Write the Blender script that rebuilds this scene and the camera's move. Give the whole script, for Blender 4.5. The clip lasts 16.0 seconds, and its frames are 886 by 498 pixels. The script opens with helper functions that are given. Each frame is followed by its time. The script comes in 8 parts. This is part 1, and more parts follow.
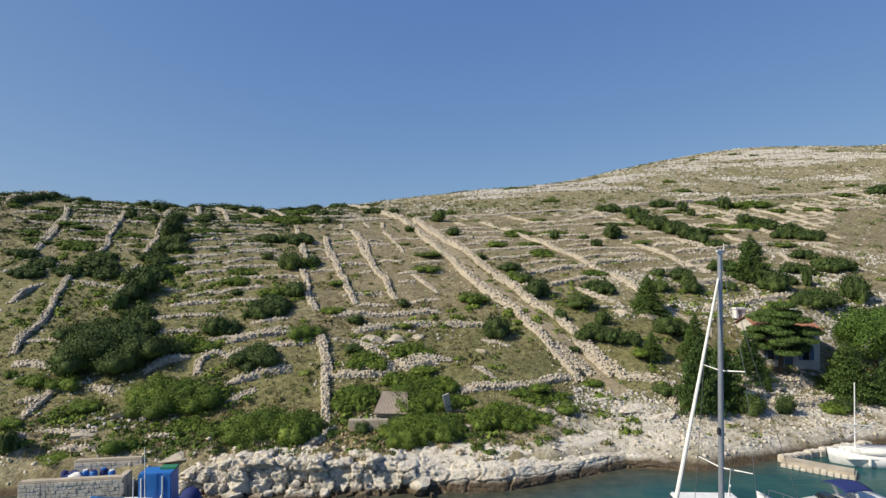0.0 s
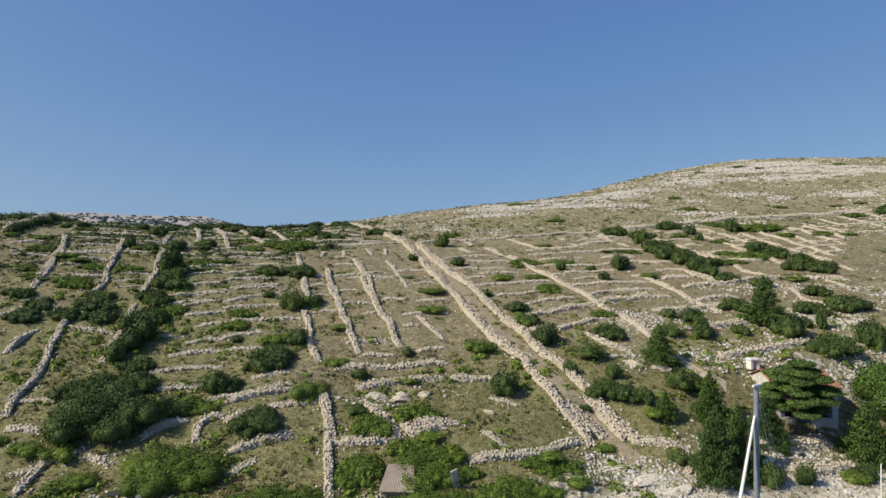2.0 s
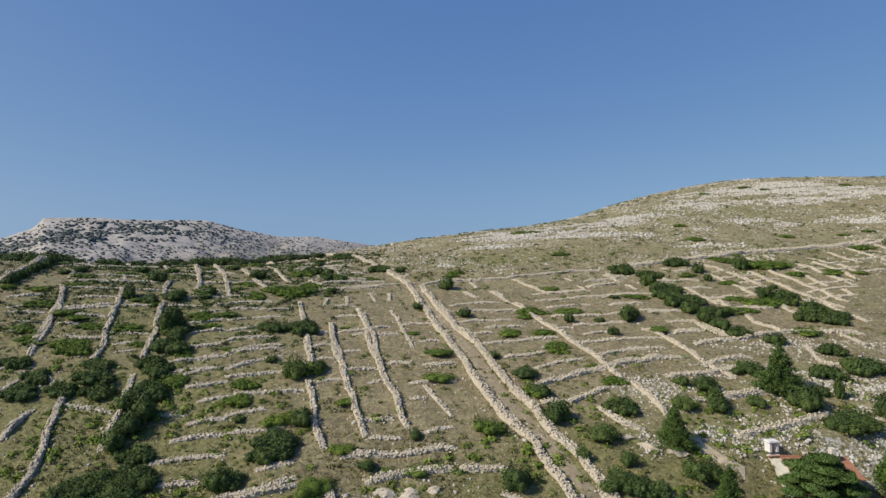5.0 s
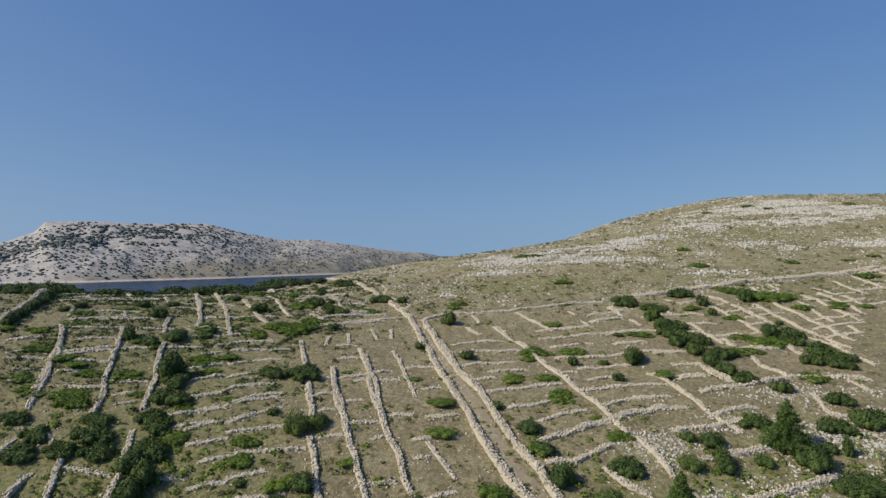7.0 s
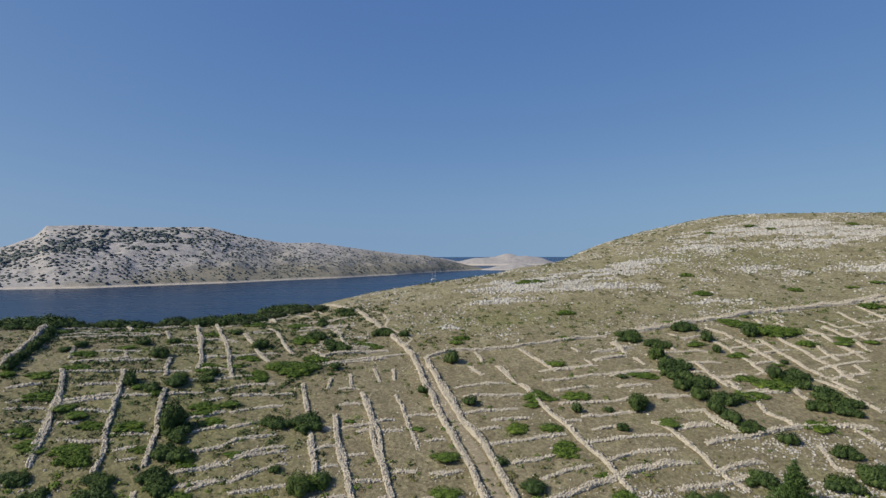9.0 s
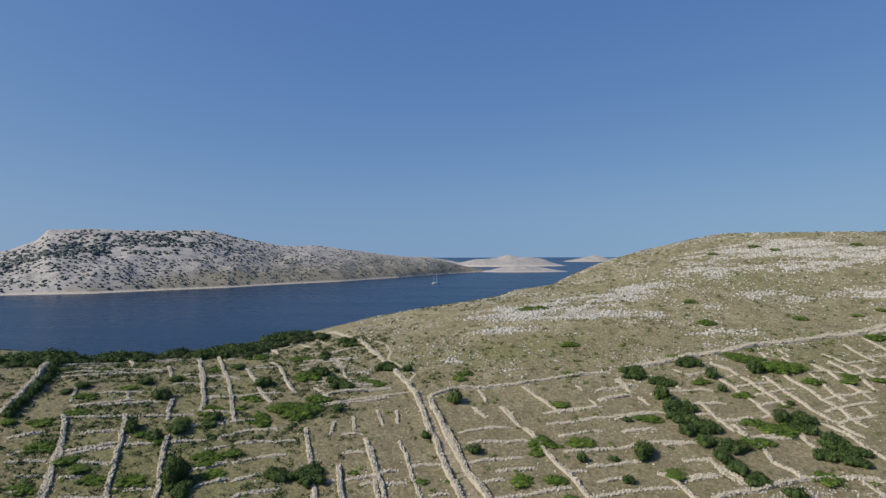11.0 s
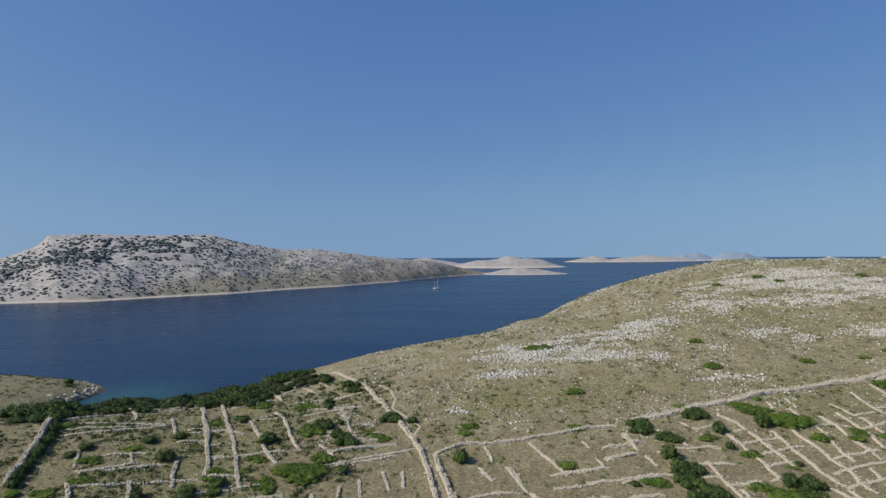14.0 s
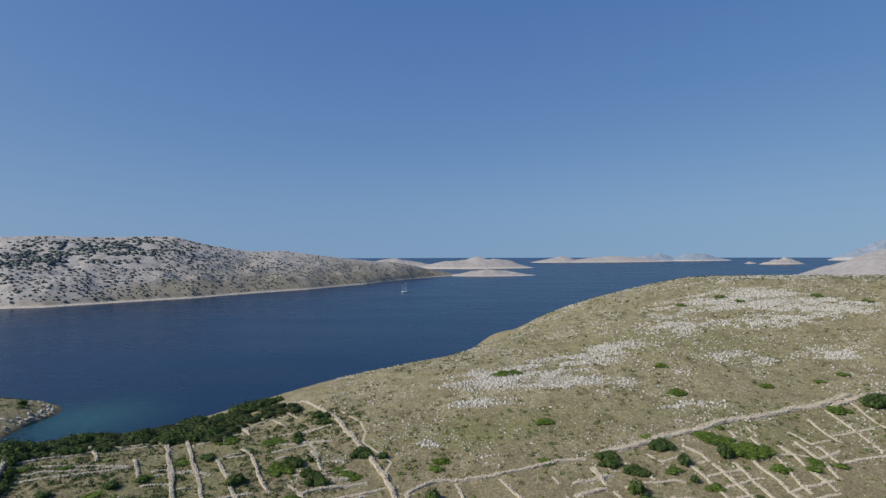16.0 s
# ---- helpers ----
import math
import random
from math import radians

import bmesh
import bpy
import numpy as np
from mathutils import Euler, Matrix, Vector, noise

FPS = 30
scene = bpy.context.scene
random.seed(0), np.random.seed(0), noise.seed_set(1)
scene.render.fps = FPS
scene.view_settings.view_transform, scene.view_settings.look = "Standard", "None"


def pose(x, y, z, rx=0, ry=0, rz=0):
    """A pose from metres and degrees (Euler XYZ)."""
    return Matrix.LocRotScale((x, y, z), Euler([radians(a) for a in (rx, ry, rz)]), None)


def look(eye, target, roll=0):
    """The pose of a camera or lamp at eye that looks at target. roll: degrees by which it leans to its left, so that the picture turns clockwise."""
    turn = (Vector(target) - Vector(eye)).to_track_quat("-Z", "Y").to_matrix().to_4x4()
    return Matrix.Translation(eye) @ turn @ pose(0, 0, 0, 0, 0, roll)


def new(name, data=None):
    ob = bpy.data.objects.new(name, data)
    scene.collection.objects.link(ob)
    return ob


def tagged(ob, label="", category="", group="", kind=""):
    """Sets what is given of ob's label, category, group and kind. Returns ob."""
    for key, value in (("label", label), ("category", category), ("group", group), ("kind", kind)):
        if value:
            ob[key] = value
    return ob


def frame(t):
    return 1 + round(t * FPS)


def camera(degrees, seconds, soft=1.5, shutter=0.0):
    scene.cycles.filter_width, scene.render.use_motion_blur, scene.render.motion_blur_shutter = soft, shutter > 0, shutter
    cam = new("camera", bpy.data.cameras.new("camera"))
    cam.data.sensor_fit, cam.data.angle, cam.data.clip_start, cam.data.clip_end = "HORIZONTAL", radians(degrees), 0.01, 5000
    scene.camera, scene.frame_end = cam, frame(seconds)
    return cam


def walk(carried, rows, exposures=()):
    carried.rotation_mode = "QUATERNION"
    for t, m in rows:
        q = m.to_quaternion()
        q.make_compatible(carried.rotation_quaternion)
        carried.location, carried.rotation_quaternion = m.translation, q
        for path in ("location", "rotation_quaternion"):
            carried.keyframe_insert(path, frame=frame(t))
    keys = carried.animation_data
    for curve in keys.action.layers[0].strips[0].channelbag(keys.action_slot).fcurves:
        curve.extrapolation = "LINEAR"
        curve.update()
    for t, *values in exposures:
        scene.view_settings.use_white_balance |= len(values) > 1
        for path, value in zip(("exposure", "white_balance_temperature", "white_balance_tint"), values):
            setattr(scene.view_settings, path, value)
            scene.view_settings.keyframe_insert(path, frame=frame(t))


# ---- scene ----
import itertools

cam = camera(75.76, 16.0, 1.4)
PATH = [
    (0.0, look((-0.00, 0.00, 15.20), (0.00, 99.98, 16.94), 0.08)),
    (0.5, look((-0.12, 0.41, 16.57), (-0.13, 100.40, 18.11), 0.15)),
    (1.0, look((-0.25, 0.83, 17.95), (-0.29, 100.82, 19.37), 0.20)),
    (1.5, look((-0.41, 1.28, 19.35), (-0.53, 101.27, 20.74), 0.21)),
    (2.0, look((-0.58, 1.72, 20.73), (-0.74, 101.71, 22.11), 0.19)),
    (2.5, look((-0.75, 2.10, 22.10), (-0.90, 102.09, 23.46), 0.14)),
    (3.0, look((-0.94, 2.44, 23.48), (-1.07, 102.43, 24.81), 0.09)),
    (3.5, look((-1.11, 2.73, 24.87), (-1.19, 102.73, 26.17), 0.05)),
    (4.0, look((-1.28, 3.02, 26.29), (-1.35, 103.01, 27.56), -0.00)),
    (6.5, look((-1.65, 4.13, 34.27), (-1.93, 104.13, 35.56), -0.06)),
    (7.0, look((-1.74, 4.33, 36.04), (-2.07, 104.32, 37.38), -0.05)),
    (7.5, look((-1.82, 4.50, 37.84), (-2.18, 104.49, 39.16), -0.05)),
    (8.0, look((-1.91, 4.66, 39.66), (-2.32, 104.65, 40.97), -0.07)),
    (8.5, look((-2.01, 4.80, 41.51), (-2.44, 104.79, 42.83), -0.09)),
    (9.0, look((-2.10, 4.93, 43.40), (-2.54, 104.92, 44.74), -0.11)),
    (9.5, look((-2.20, 5.07, 45.32), (-2.69, 105.06, 46.66), -0.12)),
    (10.0, look((-2.29, 5.22, 47.25), (-2.82, 105.21, 48.56), -0.13)),
    (12.5, look((-2.92, 5.94, 56.75), (-3.78, 105.93, 58.00), -0.23)),
    (13.0, look((-3.10, 6.06, 58.63), (-3.97, 106.05, 59.79), -0.25)),
    (13.5, look((-3.28, 6.17, 60.54), (-4.11, 106.16, 61.69), -0.28)),
    (14.0, look((-3.47, 6.24, 62.47), (-4.17, 106.23, 63.59), -0.28)),
    (14.5, look((-3.66, 6.29, 64.41), (-4.00, 106.28, 65.51), -0.27)),
    (15.0, look((-3.85, 6.35, 66.35), (-3.26, 106.34, 67.45), -0.25)),
    (15.5, look((-4.03, 6.41, 68.28), (-1.42, 106.37, 69.34), -0.22)),
    (16.0, look((-4.22, 6.49, 70.22), (0.70, 106.36, 71.16), -0.17)),
]
walk(cam, PATH, ((0.0, 0.20, 6700, 10), (4.0, 0.15, 6600, 10), (9.0, -0.04, 6350, 10), (13.0, -0.04, 6250, 10), (16.0, -0.08, 6220, 10)))

# ---- world and sun ----
SUN_DIR = Vector((-0.78, -0.30, 0.72)).normalized()   # towards the sun
world = bpy.data.worlds.new("sky")
scene.world = world
world.use_nodes = True
_nt = world.node_tree
_bg = _nt.nodes["Background"]
_sky = _nt.nodes.new("ShaderNodeTexSky")
_sky.sky_type = 'NISHITA'
_sky.sun_disc = False
_sky.sun_elevation = math.asin(SUN_DIR.z)
_sky.sun_rotation = math.atan2(SUN_DIR.x, SUN_DIR.y)
_sky.air_density, _sky.dust_density, _sky.ozone_density = 0.6, 1.1, 3.0
_sep, _com = _nt.nodes.new("ShaderNodeSeparateColor"), _nt.nodes.new("ShaderNodeCombineColor")
_nt.links.new(_sky.outputs[0], _sep.inputs[0])
_tc, _vs, _vc, _mx = (_nt.nodes.new("ShaderNode" + k) for k in ("TexCoord", "SeparateXYZ", "CombineXYZ", "Math"))
_mx.operation, _mx.inputs[1].default_value, _mx.inputs[2].default_value = 'SMOOTH_MAX', 0.06, 0.12      # summer haze: the sky's lowest degrees are all alike
_nt.links.new(_tc.outputs["Generated"], _vs.inputs[0])
_nt.links.new(_vs.outputs[2], _mx.inputs[0])
_nt.links.new(_vs.outputs[0], _vc.inputs[0])
_nt.links.new(_vs.outputs[1], _vc.inputs[1])
_nt.links.new(_mx.outputs[0], _vc.inputs[2])
_nt.links.new(_vc.outputs[0], _sky.inputs[0])
for ch, (power, gain) in enumerate(((0.74, 1.19), (0.57, 1.76), (0.28, 3.50))):    # hazy summer sky, even towards the horizon
    _pw, _mu = _nt.nodes.new("ShaderNodeMath"), _nt.nodes.new("ShaderNodeMath")
    _pw.operation, _mu.operation = 'POWER', 'MULTIPLY'
    _pw.inputs[1].default_value, _mu.inputs[1].default_value = power, gain
    _nt.links.new(_sep.outputs[ch], _pw.inputs[0])
    _nt.links.new(_pw.outputs[0], _mu.inputs[0])
    _nt.links.new(_mu.outputs[0], _com.inputs[ch])
_nt.links.new(_com.outputs[0], _bg.inputs[0])
_bg.inputs[1].default_value = 0.094
sun_data = bpy.data.lights.new("sun", 'SUN')
sun_data.energy, sun_data.angle, sun_data.color = 4.7, radians(0.5), (1.0, 0.92, 0.77)
sun = new("sun", sun_data)
sun.matrix_world = look((0, 0, 200), Vector((0, 0, 200)) - SUN_DIR)


# ---- materials ----
class Nodes:
    """A small wrapper for writing node materials."""

    def __init__(self, name):
        self.m = bpy.data.materials.new(name)
        self.m.use_nodes = True
        self.t = self.m.node_tree
        self.b = self.t.nodes["Principled BSDF"]

    def add(self, kind, **props):
        n = self.t.nodes.new(kind)
        for k, v in props.items():
            setattr(n, k, v)
        return n

    def link(self, a, b):
        self.t.links.new(a, b)

    def noise(self, scale, detail=4, rough=0.6, coord=None):
        n = self.add("ShaderNodeTexNoise")
        n.inputs["Scale"].default_value = scale
        n.inputs["Detail"].default_value = detail
        n.inputs["Roughness"].default_value = rough
        if coord is None:
            coord = self.add("ShaderNodeNewGeometry").outputs["Position"]
        self.link(coord, n.inputs["Vector"])
        return n.outputs[0]

    def ramp(self, fac, stops):
        n = self.add("ShaderNodeValToRGB")
        e = n.color_ramp.elements
        while len(e) < len(stops):
            e.new(0.5)
        for el, (p, c) in zip(e, stops):
            el.position = p
            el.color = (*c, 1) if len(c) == 3 else c
        self.link(fac, n.inputs[0])
        return n.outputs[0]

    def mix(self, fac, a, b, mode='MIX'):
        n = self.add("ShaderNodeMix", data_type='RGBA', blend_type=mode)
        for sock, v in ((0, fac), (6, a), (7, b)):
            if isinstance(v, (int, float)):
                n.inputs[sock].default_value = v
            elif isinstance(v, tuple):
                n.inputs[sock].default_value = (*v, 1)
            else:
                self.link(v, n.inputs[sock])
        return n.outputs[2]

    def math(self, op, a, b=0.0, clamp=False):
        n = self.add("ShaderNodeMath", operation=op, use_clamp=clamp)
        for sock, v in ((0, a), (1, b)):
            if isinstance(v, (int, float)):
                n.inputs[sock].default_value = v
            else:
                self.link(v, n.inputs[sock])
        return n.outputs[0]

    def attr(self, name):
        return self.add("ShaderNodeAttribute", attribute_name=name).outputs["Fac"]

    def finish(self, col, rough=0.9, bump=None, dist=0.1, metal=0.0, strength=0.6):
        if isinstance(col, tuple):
            self.b.inputs["Base Color"].default_value = (*col, 1)
        else:
            self.link(col, self.b.inputs["Base Color"])
        if isinstance(rough, (int, float)):
            self.b.inputs["Roughness"].default_value = rough
        else:
            self.link(rough, self.b.inputs["Roughness"])
        self.b.inputs["Metallic"].default_value = metal
        if bump is not None:
            n = self.add("ShaderNodeBump")
            n.inputs["Strength"].default_value = strength
            n.inputs["Distance"].default_value = dist
            self.link(bump, n.inputs["Height"])
            self.link(n.outputs[0], self.b.inputs["Normal"])
        return self.m


def plain(name, col, rough=0.5, metal=0.0, wear=0.12, scale=3.0):
    """Painted, plastic or metal surface with slight unevenness."""
    n = Nodes(name)
    a = n.noise(scale, 5)
    b = n.noise(scale * 9, 3)
    f = n.math('MULTIPLY', n.math('ADD', a, n.math('MULTIPLY', b, 0.5)), 0.66)
    lo = tuple(c * (1 - wear * 2) for c in col)
    return n.finish(n.ramp(f, [(0.3, lo), (0.6, col)]), rough, b, 0.01, metal, 0.2)


def ground_material():
    n = Nodes("dry_hillside")
    big = n.noise(0.035, 5, 0.6)
    mid = n.noise(0.22, 5, 0.65)
    fine = n.noise(1.7, 6, 0.7)
    grit = n.noise(6.0, 4, 0.7)
    grass = n.ramp(mid, [(0.28, (0.151, 0.125, 0.066)), (0.42, (0.223, 0.190, 0.107)), (0.56, (0.286, 0.248, 0.147)), (0.72, (0.360, 0.326, 0.211))])
    straw = n.ramp(fine, [(0.34, (0.52, 0.52, 0.47)), (0.5, (0.92, 0.93, 0.90)), (0.64, (1.28, 1.28, 1.23))])
    grass = n.mix(1.0, grass, straw, 'MULTIPLY')
    blades = n.ramp(n.noise(9.0, 5, 0.75), [(0.34, (0.50, 0.50, 0.46)), (0.5, (1.0, 1.0, 1.0)), (0.64, (1.30, 1.28, 1.22))])
    grass = n.mix(0.8, grass, blades, 'MULTIPLY')
    herb = n.ramp(fine, [(0.36, (0.085, 0.092, 0.027)), (0.5, (0.160, 0.158, 0.055)), (0.64, (0.255, 0.236, 0.105))])
    gmask = n.math('ADD', n.math('MULTIPLY', n.attr("green"), 0.46), n.math('ADD', n.math('MULTIPLY', big, 0.5), n.math('MULTIPLY', mid, 0.55)))
    gmask = n.ramp(gmask, [(0.68, (0, 0, 0)), (0.94, (0.85, 0.85, 0.85))])
    soil = n.ramp(fine, [(0.36, (0.108, 0.083, 0.046)), (0.5, (0.192, 0.155, 0.088)), (0.64, (0.292, 0.247, 0.152))])
    smk = n.ramp(n.noise(0.4, 5, 0.7), [(0.38, (0.25, 0.25, 0.25)), (0.6, (0.95, 0.95, 0.95))])
    col = n.mix(n.math('MULTIPLY', n.attr("fallow"), smk), grass, soil)
    col = n.mix(gmask, col, herb)
    speck = n.noise(2.6, 5, 0.75)
    olive = n.ramp(grit, [(0.3, (0.075, 0.078, 0.034)), (0.7, (0.165, 0.16, 0.075))])
    patch = n.math('ADD', n.math('MULTIPLY', speck, 0.6), n.math('MULTIPLY', n.noise(0.55, 4, 0.6), 0.5))
    col = n.mix(n.ramp(patch, [(0.58, (0, 0, 0)), (0.66, (0.8, 0.8, 0.8))]), col, olive)
    stone = n.ramp(grit, [(0.30, (0.16, 0.145, 0.125)), (0.44, (0.42, 0.40, 0.365)), (0.7, (0.58, 0.56, 0.52))])
    sm = n.math('ADD', n.math('MULTIPLY', n.attr("rock"), 0.135), n.math('ADD', n.math('MULTIPLY', n.noise(2.2, 6, 0.75), 0.68), n.math('MULTIPLY', mid, 0.16)))
    smask = n.ramp(sm, [(0.585, (0, 0, 0)), (0.64, (1, 1, 1))])
    col = n.mix(smask, col, stone)
    sand = n.ramp(fine, [(0.36, (0.40, 0.362, 0.288)), (0.52, (0.58, 0.538, 0.452)), (0.64, (0.68, 0.642, 0.562))])
    col = n.mix(n.math('MULTIPLY', n.attr("bare"), 1.0, True), col, sand)
    wet = n.ramp(fine, [(0.3, (0.05, 0.035, 0.02)), (0.6, (0.11, 0.08, 0.045)), (0.8, (0.17, 0.13, 0.085))])
    sep = n.add("ShaderNodeSeparateXYZ")
    n.link(n.add("ShaderNodeNewGeometry").outputs["Position"], sep.inputs[0])
    z = n.math('ADD', sep.outputs[2], n.math('MULTIPLY', mid, 0.8))
    wmask = n.ramp(n.math('MULTIPLY', z, 0.5), [(0.36, (1, 1, 1)), (0.56, (0, 0, 0))])
    col = n.mix(wmask, col, wet)
    return n.finish(col, 0.95, n.math('ADD', fine, n.math('MULTIPLY', grit, 0.5)), 0.35, 0.0, 0.8)


def stone_material(name, lo, mid, hi, scale=2.2):
    n = Nodes(name)
    isl = n.add("ShaderNodeNewGeometry").outputs["Random Per Island"]
    a, b = n.noise(scale, 6, 0.7), n.noise(scale * 7, 4, 0.7)
    c = n.ramp(n.math('ADD', n.math('MULTIPLY', a, 0.7), n.math('MULTIPLY', b, 0.3)), [(0.3, lo), (0.5, mid), (0.7, hi)])
    v = n.ramp(isl, [(0.0, (0.82, 0.80, 0.78)), (0.5, (0.97, 0.96, 0.95)), (1.0, (1.10, 1.10, 1.09))])
    return n.finish(n.mix(1.0, c, v, 'MULTIPLY'), 0.92, b, 0.08, 0.0, 0.7)


def leaf_material(name, lo, mid, hi):
    n = Nodes(name)
    isl = n.add("ShaderNodeNewGeometry").outputs["Random Per Island"]
    ob = n.add("ShaderNodeObjectInfo").outputs["Random"]
    c = n.ramp(isl, [(0.0, lo), (0.55, mid), (1.0, hi)])
    v = n.ramp(ob, [(0.0, (0.72, 0.76, 0.78)), (0.5, (1.0, 1.0, 1.0)), (1.0, (1.28, 1.2, 1.05))])
    c = n.mix(1.0, c, v, 'MULTIPLY')
    m = n.finish(c, 0.6)
    n.b.inputs["Specular IOR Level"].default_value = 0.1
    return m


def sea_material():
    n = Nodes("sea_water")
    pos = n.add("ShaderNodeNewGeometry").outputs["Position"]
    big, streak = n.noise(0.006, 4, 0.6), None
    mp = n.add("ShaderNodeMapping")
    mp.inputs["Scale"].default_value = (0.3, 1.2, 1.0)
    mp.inputs["Rotation"].default_value = (0, 0, radians(-14))
    n.link(pos, mp.inputs[0])
    streak = n.noise(0.012, 5, 0.65, mp.outputs[0])
    deep = n.ramp(n.math('ADD', n.math('MULTIPLY', big, 0.45), n.math('MULTIPLY', streak, 0.55)), [(0.34, (0.0005, 0.010, 0.033)), (0.55, (0.0010, 0.015, 0.045)), (0.64, (0.0022, 0.023, 0.058)), (0.72, (0.012, 0.042, 0.080))])
    shoal = n.ramp(n.noise(0.25, 5, 0.65), [(0.3, (0.010, 0.048, 0.055)), (0.5, (0.018, 0.078, 0.084)), (0.72, (0.045, 0.100, 0.084))])
    col = n.mix(n.math('MULTIPLY', n.attr("shoal"), 1.0, True), deep, shoal)
    bed = n.ramp(n.noise(0.9, 5, 0.7), [(0.3, (0.03, 0.03, 0.02)), (0.55, (0.075, 0.065, 0.042)), (0.75, (0.13, 0.11, 0.075))])
    col = n.mix(n.math('MULTIPLY', n.attr("bed"), 1.0, True), col, bed)
    rough = n.ramp(streak, [(0.35, (0.25, 0.25, 0.25)), (0.7, (0.31, 0.31, 0.31))])
    rip = n.math('ADD', n.noise(1.3, 4, 0.6, mp.outputs[0]), n.math('MULTIPLY', n.noise(0.12, 3, 0.6), 2.0))
    m = n.finish(col, rough, rip, 0.20, 0.0, 0.28)
    n.b.inputs["IOR"].default_value = 1.33
    n.b.inputs["Specular IOR Level"].default_value = 0.25
    return m


def island_material(name, rocklo, rockhi, scrub, amount, haze=(1.0, 1.0, 1.0)):
    n = Nodes(name)
    a, b, c = n.noise(0.012, 6, 0.65), n.noise(0.06, 6, 0.7), n.noise(0.35, 4, 0.7)
    t = lambda v: tuple(x * h for x, h in zip(v, haze))
    rock = n.ramp(n.math('ADD', n.math('MULTIPLY', b, 0.6), n.math('MULTIPLY', c, 0.4)), [(0.38, t(rocklo)), (0.52, t(rockhi)), (0.7, t(tuple(x * 1.18 for x in rockhi)))])
    sep = n.add("ShaderNodeSeparateXYZ")
    n.link(n.add("ShaderNodeNewGeometry").outputs["Position"], sep.inputs[0])
    sm = n.math('ADD', n.math('MULTIPLY', n.attr("scrub"), 0.24), n.math('ADD', n.math('MULTIPLY', a, 0.35), n.math('MULTIPLY', b, 0.45)))
    col = n.mix(n.ramp(sm, [(amount, (0, 0, 0)), (amount + 0.16, (1, 1, 1))]), rock, t(scrub))
    rim = n.ramp(n.attr("rim"), [(0.0, (0, 0, 0)), (1.0, (1, 1, 1))])
    col = n.mix(rim, col, t((0.50, 0.44, 0.37)))
    return n.finish(col, 0.95, b, 3.5, 0.0, 0.7)


def ledge_material():
    """Pale limestone, brown where the sea wets it."""
    n = Nodes("sea_worn_limestone")
    a, b, c = n.noise(0.8, 6, 0.65), n.noise(3.5, 6, 0.7), n.noise(14.0, 4, 0.7)
    col = n.ramp(n.math('ADD', n.math('MULTIPLY', a, 0.5), n.math('MULTIPLY', b, 0.5)), [(0.26, (0.40, 0.352, 0.27)), (0.38, (0.74, 0.69, 0.59)), (0.7, (0.88, 0.84, 0.75))])
    pit = n.ramp(c, [(0.34, (0.50, 0.47, 0.43)), (0.5, (1.0, 1.0, 1.0))])
    col = n.mix(1.0, col, pit, 'MULTIPLY')
    crack = n.ramp(n.noise(1.7, 9, 0.78), [(0.36, (0.30, 0.25, 0.19)), (0.44, (0.85, 0.82, 0.78)), (0.5, (1.0, 1.0, 1.0))])
    col = n.mix(1.0, col, crack, 'MULTIPLY')
    isl = n.ramp(n.add("ShaderNodeNewGeometry").outputs["Random Per Island"], [(0.0, (0.86, 0.84, 0.81)), (1.0, (1.05, 1.05, 1.04))])
    col = n.mix(1.0, col, isl, 'MULTIPLY')
    sep = n.add("ShaderNodeSeparateXYZ")
    n.link(n.add("ShaderNodeNewGeometry").outputs["Position"], sep.inputs[0])
    dry = n.math('MULTIPLY', n.math('MULTIPLY', sep.outputs[0], -0.125, True), 0.20)       # the broken western rocks stay pale
    z = n.math('ADD', n.math('ADD', n.math('MULTIPLY', sep.outputs[2], 0.5), dry), n.math('MULTIPLY', a, 0.3))
    wet = n.ramp(b, [(0.3, (0.06, 0.043, 0.026)), (0.6, (0.15, 0.112, 0.07)), (0.8, (0.24, 0.19, 0.13))])
    col = n.mix(n.ramp(z, [(0.38, (1, 1, 1)), (0.54, (0, 0, 0))]), col, wet)
    return n.finish(col, 0.9, n.math('ADD', b, n.math('MULTIPLY', c, 0.4)), 0.2, 0.0, 0.8)


M_GROUND = ground_material()
M_WALL = stone_material("field_stone", (0.360, 0.314, 0.243), (0.505, 0.452, 0.360), (0.600, 0.546, 0.450))
M_KARST = stone_material("limestone", (0.272, 0.258, 0.230), (0.455, 0.436, 0.398), (0.585, 0.566, 0.524), 1.2)
M_SHORE = stone_material("shore_rock", (0.33, 0.295, 0.235), (0.55, 0.508, 0.430), (0.67, 0.628, 0.552), 0.9)
M_CORE = stone_material("wall_rubble", (0.208, 0.180, 0.137), (0.435, 0.388, 0.310), (0.545, 0.496, 0.410), 5.0)
M_DARK = leaf_material("evergreen_leaf", (0.034, 0.056, 0.018), (0.054, 0.088, 0.027), (0.086, 0.124, 0.040))
M_RIDGE = leaf_material("ridge_bush_leaf", (0.022, 0.034, 0.015), (0.034, 0.052, 0.021), (0.058, 0.078, 0.031))
M_MAT = leaf_material("green_scrub_leaf", (0.054, 0.090, 0.017), (0.090, 0.143, 0.026), (0.142, 0.197, 0.040))
M_CONIFER = leaf_material("needle_spray", (0.036, 0.070, 0.021), (0.066, 0.118, 0.035), (0.108, 0.166, 0.050))
M_LIGHTTREE = leaf_material("light_green_leaf", (0.048, 0.088, 0.018), (0.092, 0.160, 0.032), (0.150, 0.235, 0.052))
M_STRAW = leaf_material("dry_grass_blade", (0.22, 0.18, 0.095), (0.34, 0.28, 0.165), (0.44, 0.375, 0.24))
